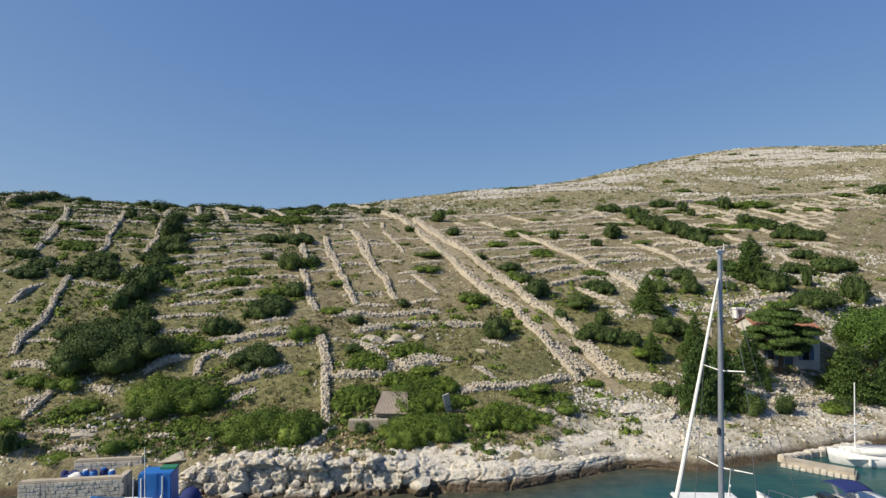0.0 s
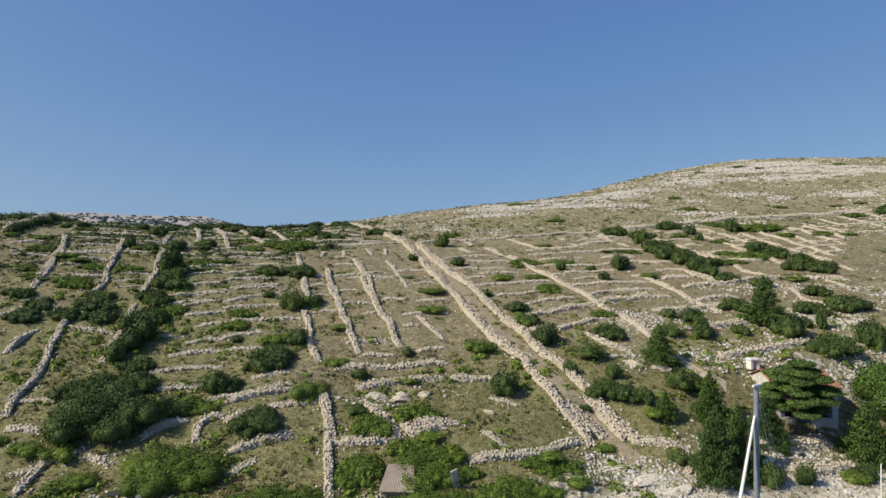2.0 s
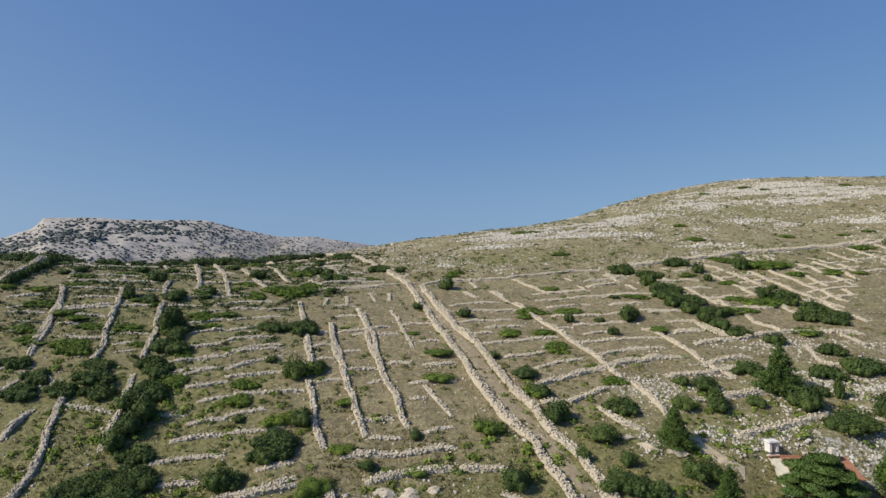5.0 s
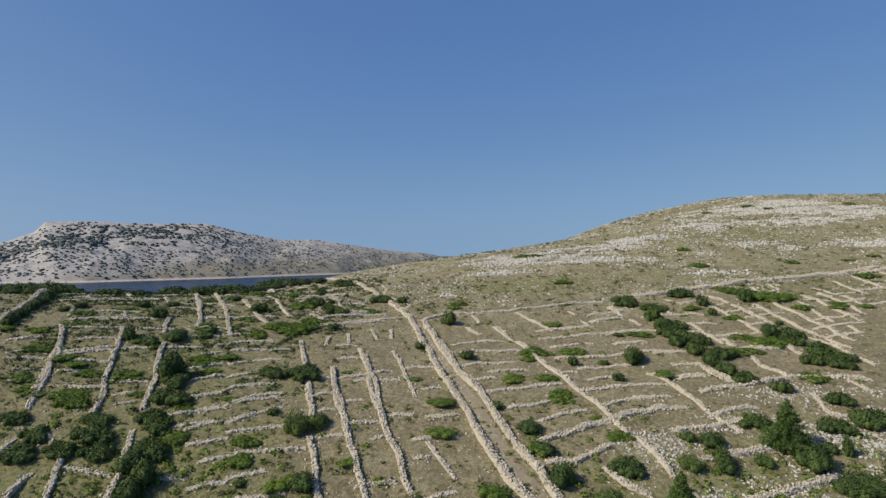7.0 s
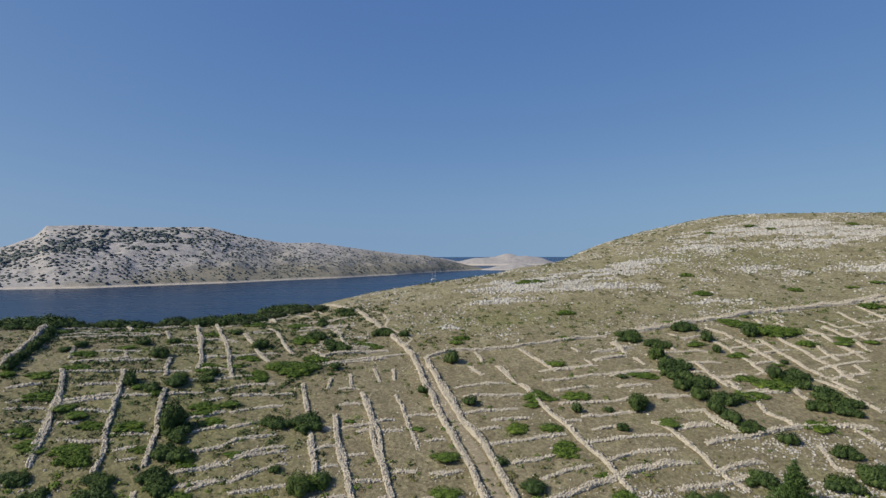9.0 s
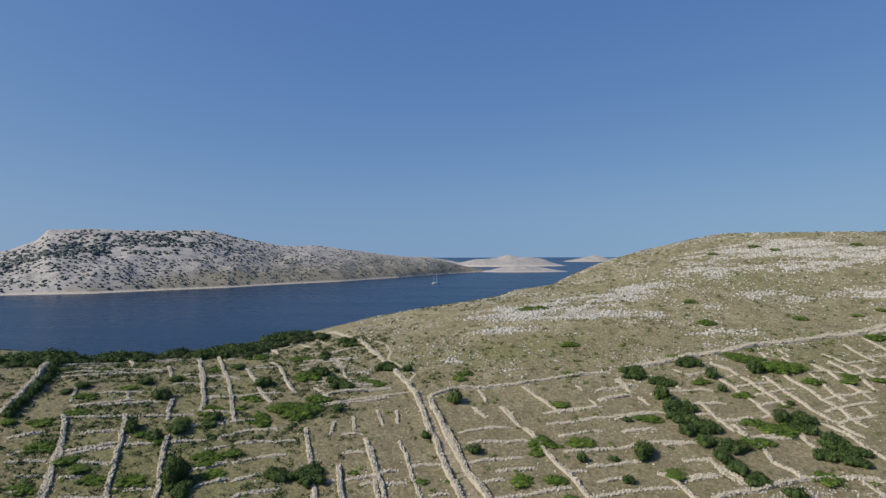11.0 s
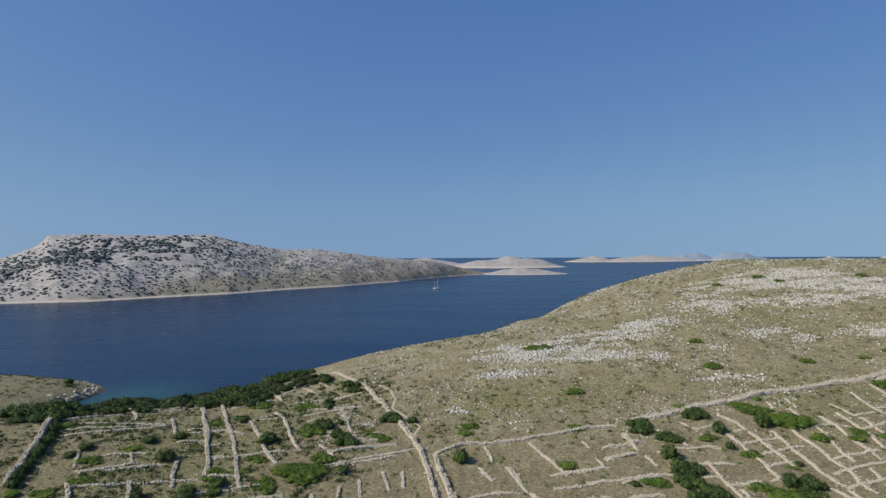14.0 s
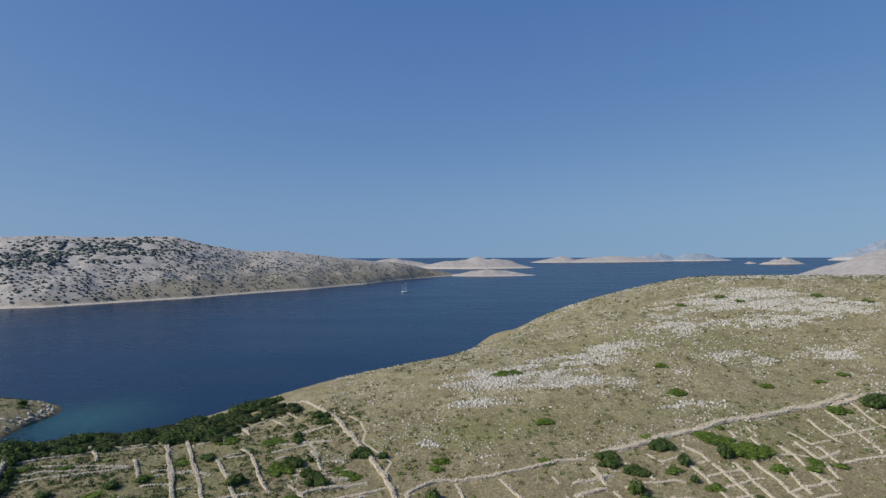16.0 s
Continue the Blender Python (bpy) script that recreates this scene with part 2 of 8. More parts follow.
M_HERB = leaf_material("herb_leaf", (0.085, 0.092, 0.036), (0.135, 0.142, 0.060), (0.195, 0.190, 0.090))
M_BARK = stone_material("bark", (0.05, 0.04, 0.03), (0.11, 0.085, 0.06), (0.18, 0.14, 0.10), 5.0)
M_SEA = sea_material()
M_LANE = stone_material("trodden_soil", (0.15, 0.125, 0.08), (0.25, 0.21, 0.14), (0.36, 0.315, 0.22), 1.6)
M_TRAIL = stone_material("pale_trail", (0.30, 0.25, 0.17), (0.42, 0.36, 0.26), (0.50, 0.44, 0.34), 1.5)
M_WHITE = plain("white_paint", (0.78, 0.78, 0.76), 0.35)
M_ALU = plain("mast_metal", (0.42, 0.45, 0.50), 0.4, 0.6)
M_SAIL = plain("furled_sail_cloth", (0.80, 0.79, 0.74), 0.8)
M_BLUE = plain("blue_paint", (0.022, 0.15, 0.46), 0.45)
M_NAVY = plain("navy_canvas", (0.012, 0.025, 0.13), 0.85)
M_GREEN = plain("green_paint", (0.03, 0.20, 0.10), 0.5)
M_GLASS = plain("dark_window_glass", (0.02, 0.025, 0.03), 0.1)
M_WIRE = plain("steel_wire", (0.35, 0.35, 0.36), 0.35, 0.8)
M_PLASTER = plain("old_plaster", (0.62, 0.59, 0.53), 0.95, 0.0, 0.2, 1.2)
M_TILE = plain("red_roof_tile", (0.34, 0.16, 0.10), 0.85, 0.0, 0.25, 2.0)
M_SHUTTER = plain("blue_grey_shutter", (0.10, 0.15, 0.22), 0.7)
M_CONCRETE = plain("weathered_concrete", (0.46, 0.40, 0.31), 0.95, 0.0, 0.2, 0.9)
M_SHEET = plain("grey_brown_sheet", (0.33, 0.275, 0.22), 0.8, 0.0, 0.2, 1.5)
M_DARKHULL = plain("dark_rubber", (0.02, 0.022, 0.03), 0.6)


# ---- small helpers ----
def vnoise(x, y, cell, seed=0):
    """Smooth value noise on a lattice, 0 to 1."""
    x, y = np.asarray(x, float) / cell, np.asarray(y, float) / cell
    ix, iy = np.floor(x).astype(np.int64), np.floor(y).astype(np.int64)
    fx, fy = x - ix, y - iy
    fx, fy = fx * fx * (3 - 2 * fx), fy * fy * (3 - 2 * fy)

    def h(i, j):
        k = (i * 374761393 + j * 668265263 + seed * 974711) & 0x7fffffff
        k = ((k ^ (k >> 13)) * 1274126177) & 0x7fffffff
        return ((k ^ (k >> 16)) & 0xffff) / 65535.0

    return (h(ix, iy) * (1 - fx) + h(ix + 1, iy) * fx) * (1 - fy) + (h(ix, iy + 1) * (1 - fx) + h(ix + 1, iy + 1) * fx) * fy


def fbm(x, y, cell, octaves=4, seed=0):
    s, a, tot = 0.0, 1.0, 0.0
    for o in range(octaves):
        s = s + a * vnoise(x, y, cell / 2 ** o, seed + o)
        tot, a = tot + a, a * 0.5
    return s / tot


def mesh_arrays(name, co, faces, material, smooth=False):
    """A mesh from a vertex array (n, 3) and a face array (m, 3 or 4)."""
    me = bpy.data.meshes.new(name)
    co, faces = np.asarray(co, np.float32), np.asarray(faces, np.int32)
    k = faces.shape[1]
    me.vertices.add(len(co))
    me.vertices.foreach_set("co", co.ravel())
    me.loops.add(faces.size)
    me.loops.foreach_set("vertex_index", faces.ravel())
    me.polygons.add(len(faces))
    me.polygons.foreach_set("loop_start", np.arange(0, faces.size, k))
    me.update(calc_edges=True)
    if smooth:
        me.shade_smooth()
    me.materials.append(material)
    return me


def link_part(name, me, parent=None, label=""):
    ob = new(name, me)
    if parent is not None:
        ob.parent = parent
    if label:
        ob["label"] = label
    return ob


def part(name, bm, material, parent=None, label="", smooth=False):
    me = bpy.data.meshes.new(name)
    bm.normal_update()
    bm.to_mesh(me)
    bm.free()
    if smooth:
        me.shade_smooth()
    me.materials.append(material)
    return link_part(name, me, parent, label)


def empty(name, x=0.0, y=0.0, z=0.0, rz=0.0):
    ob = new(name)
    ob.empty_display_size = 0.3
    ob.matrix_basis = pose(x, y, z, 0, 0, rz)
    return ob


def rod_bm(a, b, r0, r1=None, seg=10, bm=None):
    bm = bm or bmesh.new()
    a, b = Vector(a), Vector(b)
    bmesh.ops.create_cone(bm, cap_ends=True, segments=seg, radius1=r0, radius2=r0 if r1 is None else r1, depth=(b - a).length,
                          matrix=Matrix.Translation((a + b) / 2) @ (b - a).to_track_quat("Z", "Y").to_matrix().to_4x4())
    return bm


def box_bm(x0, x1, y0, y1, z0, z1, bevel=0.03, bm=None):
    bm = bm or bmesh.new()
    vs = bmesh.ops.create_cube(bm, size=1.0)["verts"]
    for v in vs:
        v.co = Vector(((x0 + x1) / 2 + v.co.x * (x1 - x0), (y0 + y1) / 2 + v.co.y * (y1 - y0), (z0 + z1) / 2 + v.co.z * (z1 - z0)))
    if bevel:
        bmesh.ops.bevel(bm, geom=list({e for v in vs for e in v.link_edges}), offset=bevel, segments=2, affect='EDGES')
    return bm


_CUBE = np.array([(-1, -1, -1), (1, -1, -1), (1, 1, -1), (-1, 1, -1), (-1, -1, 1), (1, -1, 1), (1, 1, 1), (-1, 1, 1)], float) * 0.5
_QUADS = np.array([(4, 5, 6, 7), (0, 1, 5, 4), (1, 2, 6, 5), (2, 3, 7, 6), (3, 0, 4, 7)])


def stones_mesh(name, centres, sizes, yaw, material, rng, jitter=0.16):
    """Many rough stones in one mesh: each a skewed block with uneven corners."""
    n = len(centres)
    v = _CUBE[None] + rng.uniform(-jitter, jitter, (n, 8, 3))
    top = v[:, 4:]
    top[..., :2] *= rng.uniform(0.75, 1.0, (n, 1, 1))
    v = v * np.asarray(sizes)[:, None, :]
    c, s = np.cos(yaw)[:, None], np.sin(yaw)[:, None]
    x, y = v[..., 0] * c - v[..., 1] * s, v[..., 0] * s + v[..., 1] * c
    co = np.stack([x, y, v[..., 2]], -1) + np.asarray(centres)[:, None, :]
    f = (_QUADS[None] + 8 * np.arange(n)[:, None, None]).reshape(-1, 4)
    return mesh_arrays(name, co.reshape(-1, 3), f, material)


# ---- relief of the island: broad swells, rows from the near shore to the far one ----
SWELL = [
    [-1.0, -1.6, -15.3, 5.0, -17.0, 0.1, -5.3, 4.2, 0.7, -2.7],
    [0.3, 4.9, 12.2, 0.4, 18.2, -0.8, 5.4, -7.6, -1.6, 4.2],
    [17.6, 13.1, 15.6, -1.3, -3.6, 5.6, 17.8, 7.2, 17.9, 9.5],
    [-3.9, -16.2, -13.5, 19.1, 24.2, 11.4, -19.1, 29.7, 57.8, 1.7],
    [24.5, -2.0, 22.3, 15.6, -31.2, 34.7, 47.0, -12.6, 11.0, -18.5],
    [-21.7, 8.4, -29.3, -152.3, 118.7, -53.8, 6.7, 20.5, -9.2, -11.6],
]
_AMP = np.array(SWELL)
_XS, _YS, _SIG = np.linspace(-210, 330, 10), np.linspace(20, 320, 6), 52.0


CREST = [      # smaller swells of the hill's back, rows northwards
    [1.1, -1.5, 1.1, 0.4, 1.9, 1.8, -1.7, -0.3, 0.2],
    [-0.6, 0.0, 0.7, -1.2, 0.1, 1.2, -1.7, 2.1, 1.3],
    [0.8, 2.8, 0.3, 0.0, -0.4, 0.1, 0.8, 2.6, 1.1],
    [0.0, -2.0, -3.4, -0.5, 0.3, 0.2, 0.3, 0.4, 0.1],
    [2.4, 2.6, -1.7, -1.3, -0.1, 0.0, 0.0, 0.0, 0.0],
]
_BACK = np.array(CREST)
_BX, _BY, _BSIG = np.linspace(0, 240, 9), np.linspace(200, 340, 5), 26.0


def crest(x, y):
    x, y = np.asarray(x, float), np.asarray(y, float)
    bx = np.exp(-((x[..., None] - _BX) / _BSIG) ** 2 / 2)
    by = np.exp(-((y[..., None] - _BY) / _BSIG) ** 2 / 2)
    return np.einsum('...i,ij,...j->...', by, _BACK, bx) * np.clip((y - 150) / 30, 0, 1)


def relief(x, y):
    x, y = np.asarray(x, float), np.asarray(y, float)
    gx = np.exp(-((x[..., None] - _XS) / _SIG) ** 2 / 2)
    gy = np.exp(-((y[..., None] - _YS) / _SIG) ** 2 / 2)
    return np.einsum('...i,ij,...j->...', gy, _AMP, gx)


SHORE_X = [-240, -60, -26, -16, -6, 0, 4, 9, 13.5, 19, 25, 29, 34, 60, 120, 340]
SHORE_Y = [34, 36, 36.5, 36.6, 37, 37.3, 37.6, 39.6, 41.8, 41, 43.2, 44.6, 46.6, 50, 46, 44]


def inland(x, y):
    return np.asarray(y, float) - np.interp(x, SHORE_X, SHORE_Y)


def ground(x, y):
    """Height of the hillside, without its small unevenness."""
    d = inland(x, y)
    prof = np.interp(d, [-30, -6, -1, 0, 1.5, 6, 10, 14, 18, 24, 34], [-9, -2.5, -0.7, -0.1, 1.3, 2.2, 3.4, 5.2, 8.2, 16, 60])
    out = 7 * np.clip((np.asarray(y, float) - 345) / 60, 0, 1) + 7 * np.clip((np.asarray(x, float) - 360) / 60, 0, 1)
    knoll = patches(np.asarray(x, float), np.asarray(y, float), ((22, 213, 9, 11, 2.0), (34, 306, 12, 32, 4.5), (-150, 236, 14, 20, -5.0), (-157, 253, 9, 14, -3.5)))
    return np.maximum(np.minimum(relief(x, y) + crest(x, y) + knoll - out, prof), -9.0)


def rough_ground(x, y):
    d = inland(x, y)
    h = ground(x, y)
    bumps = (fbm(x, y, 3.0, 3, 5) - 0.5) * 0.34 + (fbm(x, y, 16.0, 2, 9) - 0.5) * 0.5
    crag = np.clip(1 - np.abs(d - 2.2) / 4.5, 0, 1) * np.clip((16 - np.asarray(x, float)) / 6, 0.25, 1)
    rock = (np.abs(fbm(x, y, 2.6, 4, 21) - 0.5) * 2.4 - 0.35) * 1.3
    cliff = np.clip(d / 0.9, 0, 1) * np.clip((7 - d) / 5, 0, 1) * np.clip((-2 - np.asarray(x, float)) / 3, 0, 1) * 0.7
    return h + bumps * np.clip(d / 4, 0.2, 1) + crag * rock + cliff


def patches(x, y, spots):
    """Sum of soft round spots (x, y, radius along x, radius along y, weight)."""
    s = 0.0
    for px, py, rx, ry, w in spots:
        s = s + w * np.exp(-(((x - px) / rx) ** 2 + ((y - py) / ry) ** 2))
    return s


ROCKY = [(-164, 258, 6, 14, 1.1), (147, 198, 11, 5, 1.2), (112, 191, 20, 4, 0.95), (58, 181, 13, 4, 0.8), (126, 172, 18, 3.2, 0.75), (15, 153, 12, 2.5, 0.5), (70, 148, 12, 2.5, 0.5),
         (19, 166.5, 15, 6, 1.35), (35, 165, 10, 5, 1.1), (43.5, 174, 15, 4.2, 1.15), (47, 160, 12, 3.2, 1.05), (0.4, 137, 4.6, 2.2, 1.0), (104, 208, 24, 7, 1.1), (131, 202, 16, 8, 1.25), (118, 212, 14, 6, 0.8),
         (80, 193, 11, 8, 0.95), (92, 171, 11, 5, 0.8), (71, 164, 6, 2.6, 0.6), (122, 174, 6, 3.5, 0.7), (11.5, 154, 7, 2.4, 0.6), (61, 148, 6, 1.8, 0.5), (113, 229, 11, 5, 0.6),
         (22, 65, 5, 3, 0.8), (36, 65, 7, 3, 0.75), (44, 64, 6, 3, 0.8), (50, 76, 12, 5, 0.6), (-6, 56.6, 5, 1.6, 1.0), (12, 49.5, 6, 2, 0.6), (15.5, 48.7, 4, 2, 1.0), (13.6, 51.5, 3, 1.6, 0.8), (18.5, 47.4, 4, 1.6, 0.9), (26, 53, 6, 2.6, 0.75),
         (31, 55.5, 6, 2.6, 0.75), (40, 60, 6, 3, 0.7), (-58, 72, 10, 5, 0.6), (-25, 44, 6, 1.5, 0.5), (32, 51.5, 8, 2, 0.7), (8, 46, 3, 1.5, 0.5), (62, 84, 12, 5, 0.5), (0, 54, 4, 1.5, 0.4), (-33, 48.5, 7, 1.5, 0.6), (57, 70, 14, 6, 0.6), (30, 72, 8, 3, 0.75), (38, 79, 8, 3, 0.7), (24, 76, 6, 2.5, 0.65), (50, 65, 8, 4, 0.7), (29, 66.5, 6, 2, 0.75), (46, 88, 10, 3, 0.55), (8, 66, 3, 3, 0.5)]
GREENS = [(-10, 51, 45, 7, 0.75), (8, 55, 12, 7, 0.5), (0, 46.5, 14, 3.5, 0.6), (-20, 46, 12, 4, 0.8), (-60, 90, 30, 18, 0.45), (-70, 60, 25, 15, 0.7), (10, 140, 25, 8, 0.5), (70, 105, 20, 14, 0.4), (95, 183, 60, 14, 0.5), (120, 232, 60, 14, 0.6), (60, 184, 26, 8, 0.3), (40, 145, 40, 8, 0.45),
          (-35, 95, 24, 18, 0.25), (80, 130, 24, 16, 0.45), (12, 60, 8, 6, 0.3), (-38, 58, 14, 10, 0.8), (-40, 84, 16, 14, 0.2), (-33, 50, 10, 6, 0.7), (-65, 115, 38, 22, 0.45), (-45, 135, 34, 18, 0.42), (-170, 250, 50, 60, 0.35), (4, 50.5, 12, 6, 0.7), (30, 62, 22, 12, 0.5), (14, 60, 10, 12, 0.45), (45, 75, 20, 12, 0.4), (-30, 66, 30, 10, 0.5), (110, 150, 30, 20, 0.4), (30, 100, 14, 20, 0.25)]


def grid_mesh(name, xs, ys, hf, material, attrs=()):
    X, Y = np.meshgrid(xs, ys)
    Z = hf(X, Y)
    co = np.stack([X, Y, Z], -1).reshape(-1, 3)
    n, m = len(ys), len(xs)
    i = np.arange(n * m).reshape(n, m)
    q = np.stack([i[:-1, :-1], i[:-1, 1:], i[1:, 1:], i[1:, :-1]], -1).reshape(-1, 4)
    me = mesh_arrays(name, co, q, material, True)
    for key, fn in attrs:
        a = me.attributes.new(key, 'FLOAT', 'POINT')
        a.data.foreach_set("value", np.asarray(fn(X, Y, Z), np.float32).ravel())
    return new(name, me)


def steps(*spans):
    """Grid lines: spans of (from, to, step), end to end."""
    out = [np.arange(a, b, s) for a, b, s in spans]
    return np.concatenate(out + [[spans[-1][1]]])


gx = steps((-240, -100, 2.5), (-100, -30, 0.8), (-30, 40, 0.55), (40, 110, 0.8), (110, 345, 2.5), (345, 520, 8))
gy = steps((18, 34, 2), (34, 60, 0.42), (60, 150, 0.7), (150, 235, 1.4), (235, 400, 3), (400, 600, 10))
island = tagged(grid_mesh("ground", gx, gy, rough_ground, M_GROUND, (
    ("rock", lambda X, Y, Z: np.clip(patches(X, Y, ROCKY), 0, 1.3) + 0.9 * np.clip(1 - np.abs(inland(X, Y) - 2.0) / 3.5, 0, 1) * np.clip((14 - X) / 6, 0, 1)),
    ("fallow", lambda X, Y, Z: np.clip(patches(X, Y, [(-45, 100, 75, 42, 1.0), (55, 98, 60, 34, 0.75), (105, 120, 40, 26, 0.6), (-20, 66, 40, 10, 0.2)]), 0, 0.95)),
    ("green", lambda X, Y, Z: np.clip(patches(X, Y, GREENS), 0, 1)),
    ("bare", lambda X, Y, Z: np.clip(patches(X, Y, [(22, 45.3, 7, 2.8, 1.6), (31, 47.9, 6, 2.6, 1.6), (40, 49.8, 8, 2.6, 1.6), (14, 44.8, 5, 2.0, 1.4), (7, 41.8, 5, 1.2, 0.7)]), 0, 1) * np.clip((fbm(X, Y, 2.5, 3, 44) - 0.18) * 4, 0, 1)))),
    "dry grassy terraced hillside with limestone outcrops", "ground", kind="structure")


# ---- the sea ----
def sea_h(x, y):
    r = np.minimum(np.hypot(x, y), 4900)
    return np.where(r > 2200, 40 * (np.maximum(r - 2200, 0) / 2700) ** 2, 0.0)


def shoal(X, Y, Z):
    near = np.clip(1.25 - np.maximum(np.interp(X, SHORE_X, SHORE_Y) - Y, 0) / 32, 0, 1) * (Y < 60)
    back = np.exp(-(((X + 146) / 26) ** 2 + ((Y - 258) / 30) ** 2)) * 0.75
    return near + back


sx = steps((-4900, -600, 215), (-600, -150, 30), (-150, 120, 4), (120, 600, 30), (600, 4900, 215))
sy = steps((-4900, -400, 300), (-400, 0, 50), (0, 28, 4), (28, 60, 1), (60, 400, 8), (400, 1200, 80), (1200, 4880, 160))
sea = grid_mesh("water", sx, sy, lambda x, y: 0 * x, M_SEA, (("shoal", shoal), ("bed", lambda X, Y, Z: np.clip(1 - np.maximum(np.interp(X, SHORE_X, SHORE_Y) - Y, 0) / np.interp(X, [-30, 0, 8, 14, 20, 30], [7, 7, 5.5, 4, 2, 1]), 0, 1) * 0.9 * (Y < 60))))
_w = np.empty(len(sea.data.vertices) * 3, np.float32)
sea.data.vertices.foreach_get("co", _w)
_w = _w.reshape(-1, 3)
_far = np.maximum(np.abs(_w[:, 0]), np.abs(_w[:, 1]))              # the outer sea is a round disc
_k = np.clip((_far - 700) / 1200, 0, 1)
_w[:, :2] *= (1 - _k + _k * _far / np.maximum(np.hypot(_w[:, 0], _w[:, 1]), 1))[:, None]
_w[:, 2] = sea_h(_w[:, 0], _w[:, 1])
sea.data.vertices.foreach_set("co", _w.ravel())
sea.data.update()
tagged(sea, "calm deep blue sea, turquoise near the shore", "sea", kind="structure")


# ---- islands across the channel ----
_AZ = [-1.2, -0.661, -0.562, -0.367, -0.185, -0.087, -0.008, 0.075]     # bearings of the long island, radians from north
_SHORE_R = [900, 968, 936, 1008, 1180, 1357, 1623, 1880]
_CREST_AZ = [-1.2, -0.661, -0.625, -0.613, -0.562, -0.47, -0.393, -0.341, -0.278, -0.222, -0.165, -0.087, -0.037, 0.0, 0.06, 0.08]
_CREST_R = [1340, 1350, 1370, 1370, 1380, 1400, 1430, 1450, 1480, 1520, 1560, 1650, 1710, 1760, 1900, 1930]
_CREST_H = [30, 64, 86, 106, 108, 110, 114, 93, 78, 81, 68, 54, 48, 36, 8, -3]


def far_polar(X, Y):
    az, r = np.arctan2(X + 3.7, Y - 6.3), np.hypot(X + 3.7, Y - 6.3)
    s, c = np.interp(az, _AZ, _SHORE_R), np.interp(az, _CREST_AZ, _CREST_R)
    return (r - s), c - s, np.interp(az, _CREST_AZ, _CREST_H)


def far_h(X, Y):
    d, w, h = far_polar(X, Y)
    u = np.clip(d / w, -1, 3)
    prof = np.where(u < 1, np.clip(u, 0, 1) ** 0.8, np.maximum(1 - (u - 1) * 0.9, -0.1))
    crag = (fbm(X, Y, 110, 5, 31) - 0.5) * 0.30 * h * np.clip(d / 90, 0, 1)
    crag = crag + (fbm(X, Y, 34, 3, 33) - 0.5) * 10 * np.clip(d / 60, 0, 1)
    z = h * prof + crag * (1 - 0.75 * np.exp(-((u - 1) / 0.18) ** 2))
    return np.where(d < 0, d * 0.2, np.where(d < 12, np.minimum(z + 1.0, 0.3 * d), z))


M_FAR = island_material("far_limestone", (0.19, 0.182, 0.174), (0.35, 0.326, 0.308), (0.21, 0.188, 0.14), 0.50)
far = tagged(grid_mesh("far_island_1", np.linspace(-1300, 160, 320), np.linspace(600, 2000, 230), far_h, M_FAR, (
    ("scrub", lambda X, Y, Z: np.clip((X + 560) / 160, 0, 1) * np.clip(1.25 - Z / 75, 0, 1) + 0.5 * np.clip(1 - Z / 28, 0, 1)),
    ("rim", lambda X, Y, Z: np.clip(1 - np.abs(far_polar(X, Y)[0] - 4) / 7, 0, 1)))),
    "long bare limestone island dotted with dark scrub", "island", kind="structure")
# Distance haze is mixed into these leaf colours: bluer and paler than near scrub.
M_HAZED_SCRUB = leaf_material("hazed_scrub_leaf", (0.075, 0.092, 0.098), (0.102, 0.122, 0.118), (0.135, 0.152, 0.135))
_r = np.random.default_rng(17)
fx, fy = _r.uniform(-1150, 60, 30000), _r.uniform(700, 1800, 30000)
fd, fw, fh = far_polar(fx, fy)
fu = fd / fw
fden = 0.85 * (fu > 0.03) * (1 - 0.75 * np.clip((fu - 0.55) / 0.3, 0, 1)) + 0.35 * np.exp(-((fx + 590) / 110) ** 2 - ((fu - 0.6) / 0.32) ** 2) + 0.5 * np.exp(-((fx + 720) / 170) ** 2 - ((fu - 0.4) / 0.4) ** 2)
keep = (_r.random(30000) < fden * np.where(fx > -520, 0.95, 0.7)) & (fu > 0.02) & (fu < 0.97) & (fbm(fx, fy, 60, 3, 91) > 0.28)
fx, fy, fu = fx[keep], fy[keep], fu[keep]
fs = _r.uniform(1.0, 3.2, len(fx)) * np.clip(1.0 - (fx + 480) / 1500, 0.8, 1) * (1 + 0.8 * np.exp(-((fx + 610) / 120) ** 2) * (fu > 0.4))
tagged(new("far_scrub", stones_mesh("far_scrub", np.stack([fx, fy, far_h(fx, fy) + fs * 0.2], -1), np.stack([fs * 1.3, fs * 1.2, fs * 0.75], -1), _r.uniform(0, 6, len(fx)), M_HAZED_SCRUB, _r, 0.22)),
       "dark scrub dotted over the far island, tinted blue-grey by haze", "scrub", kind="stuff")


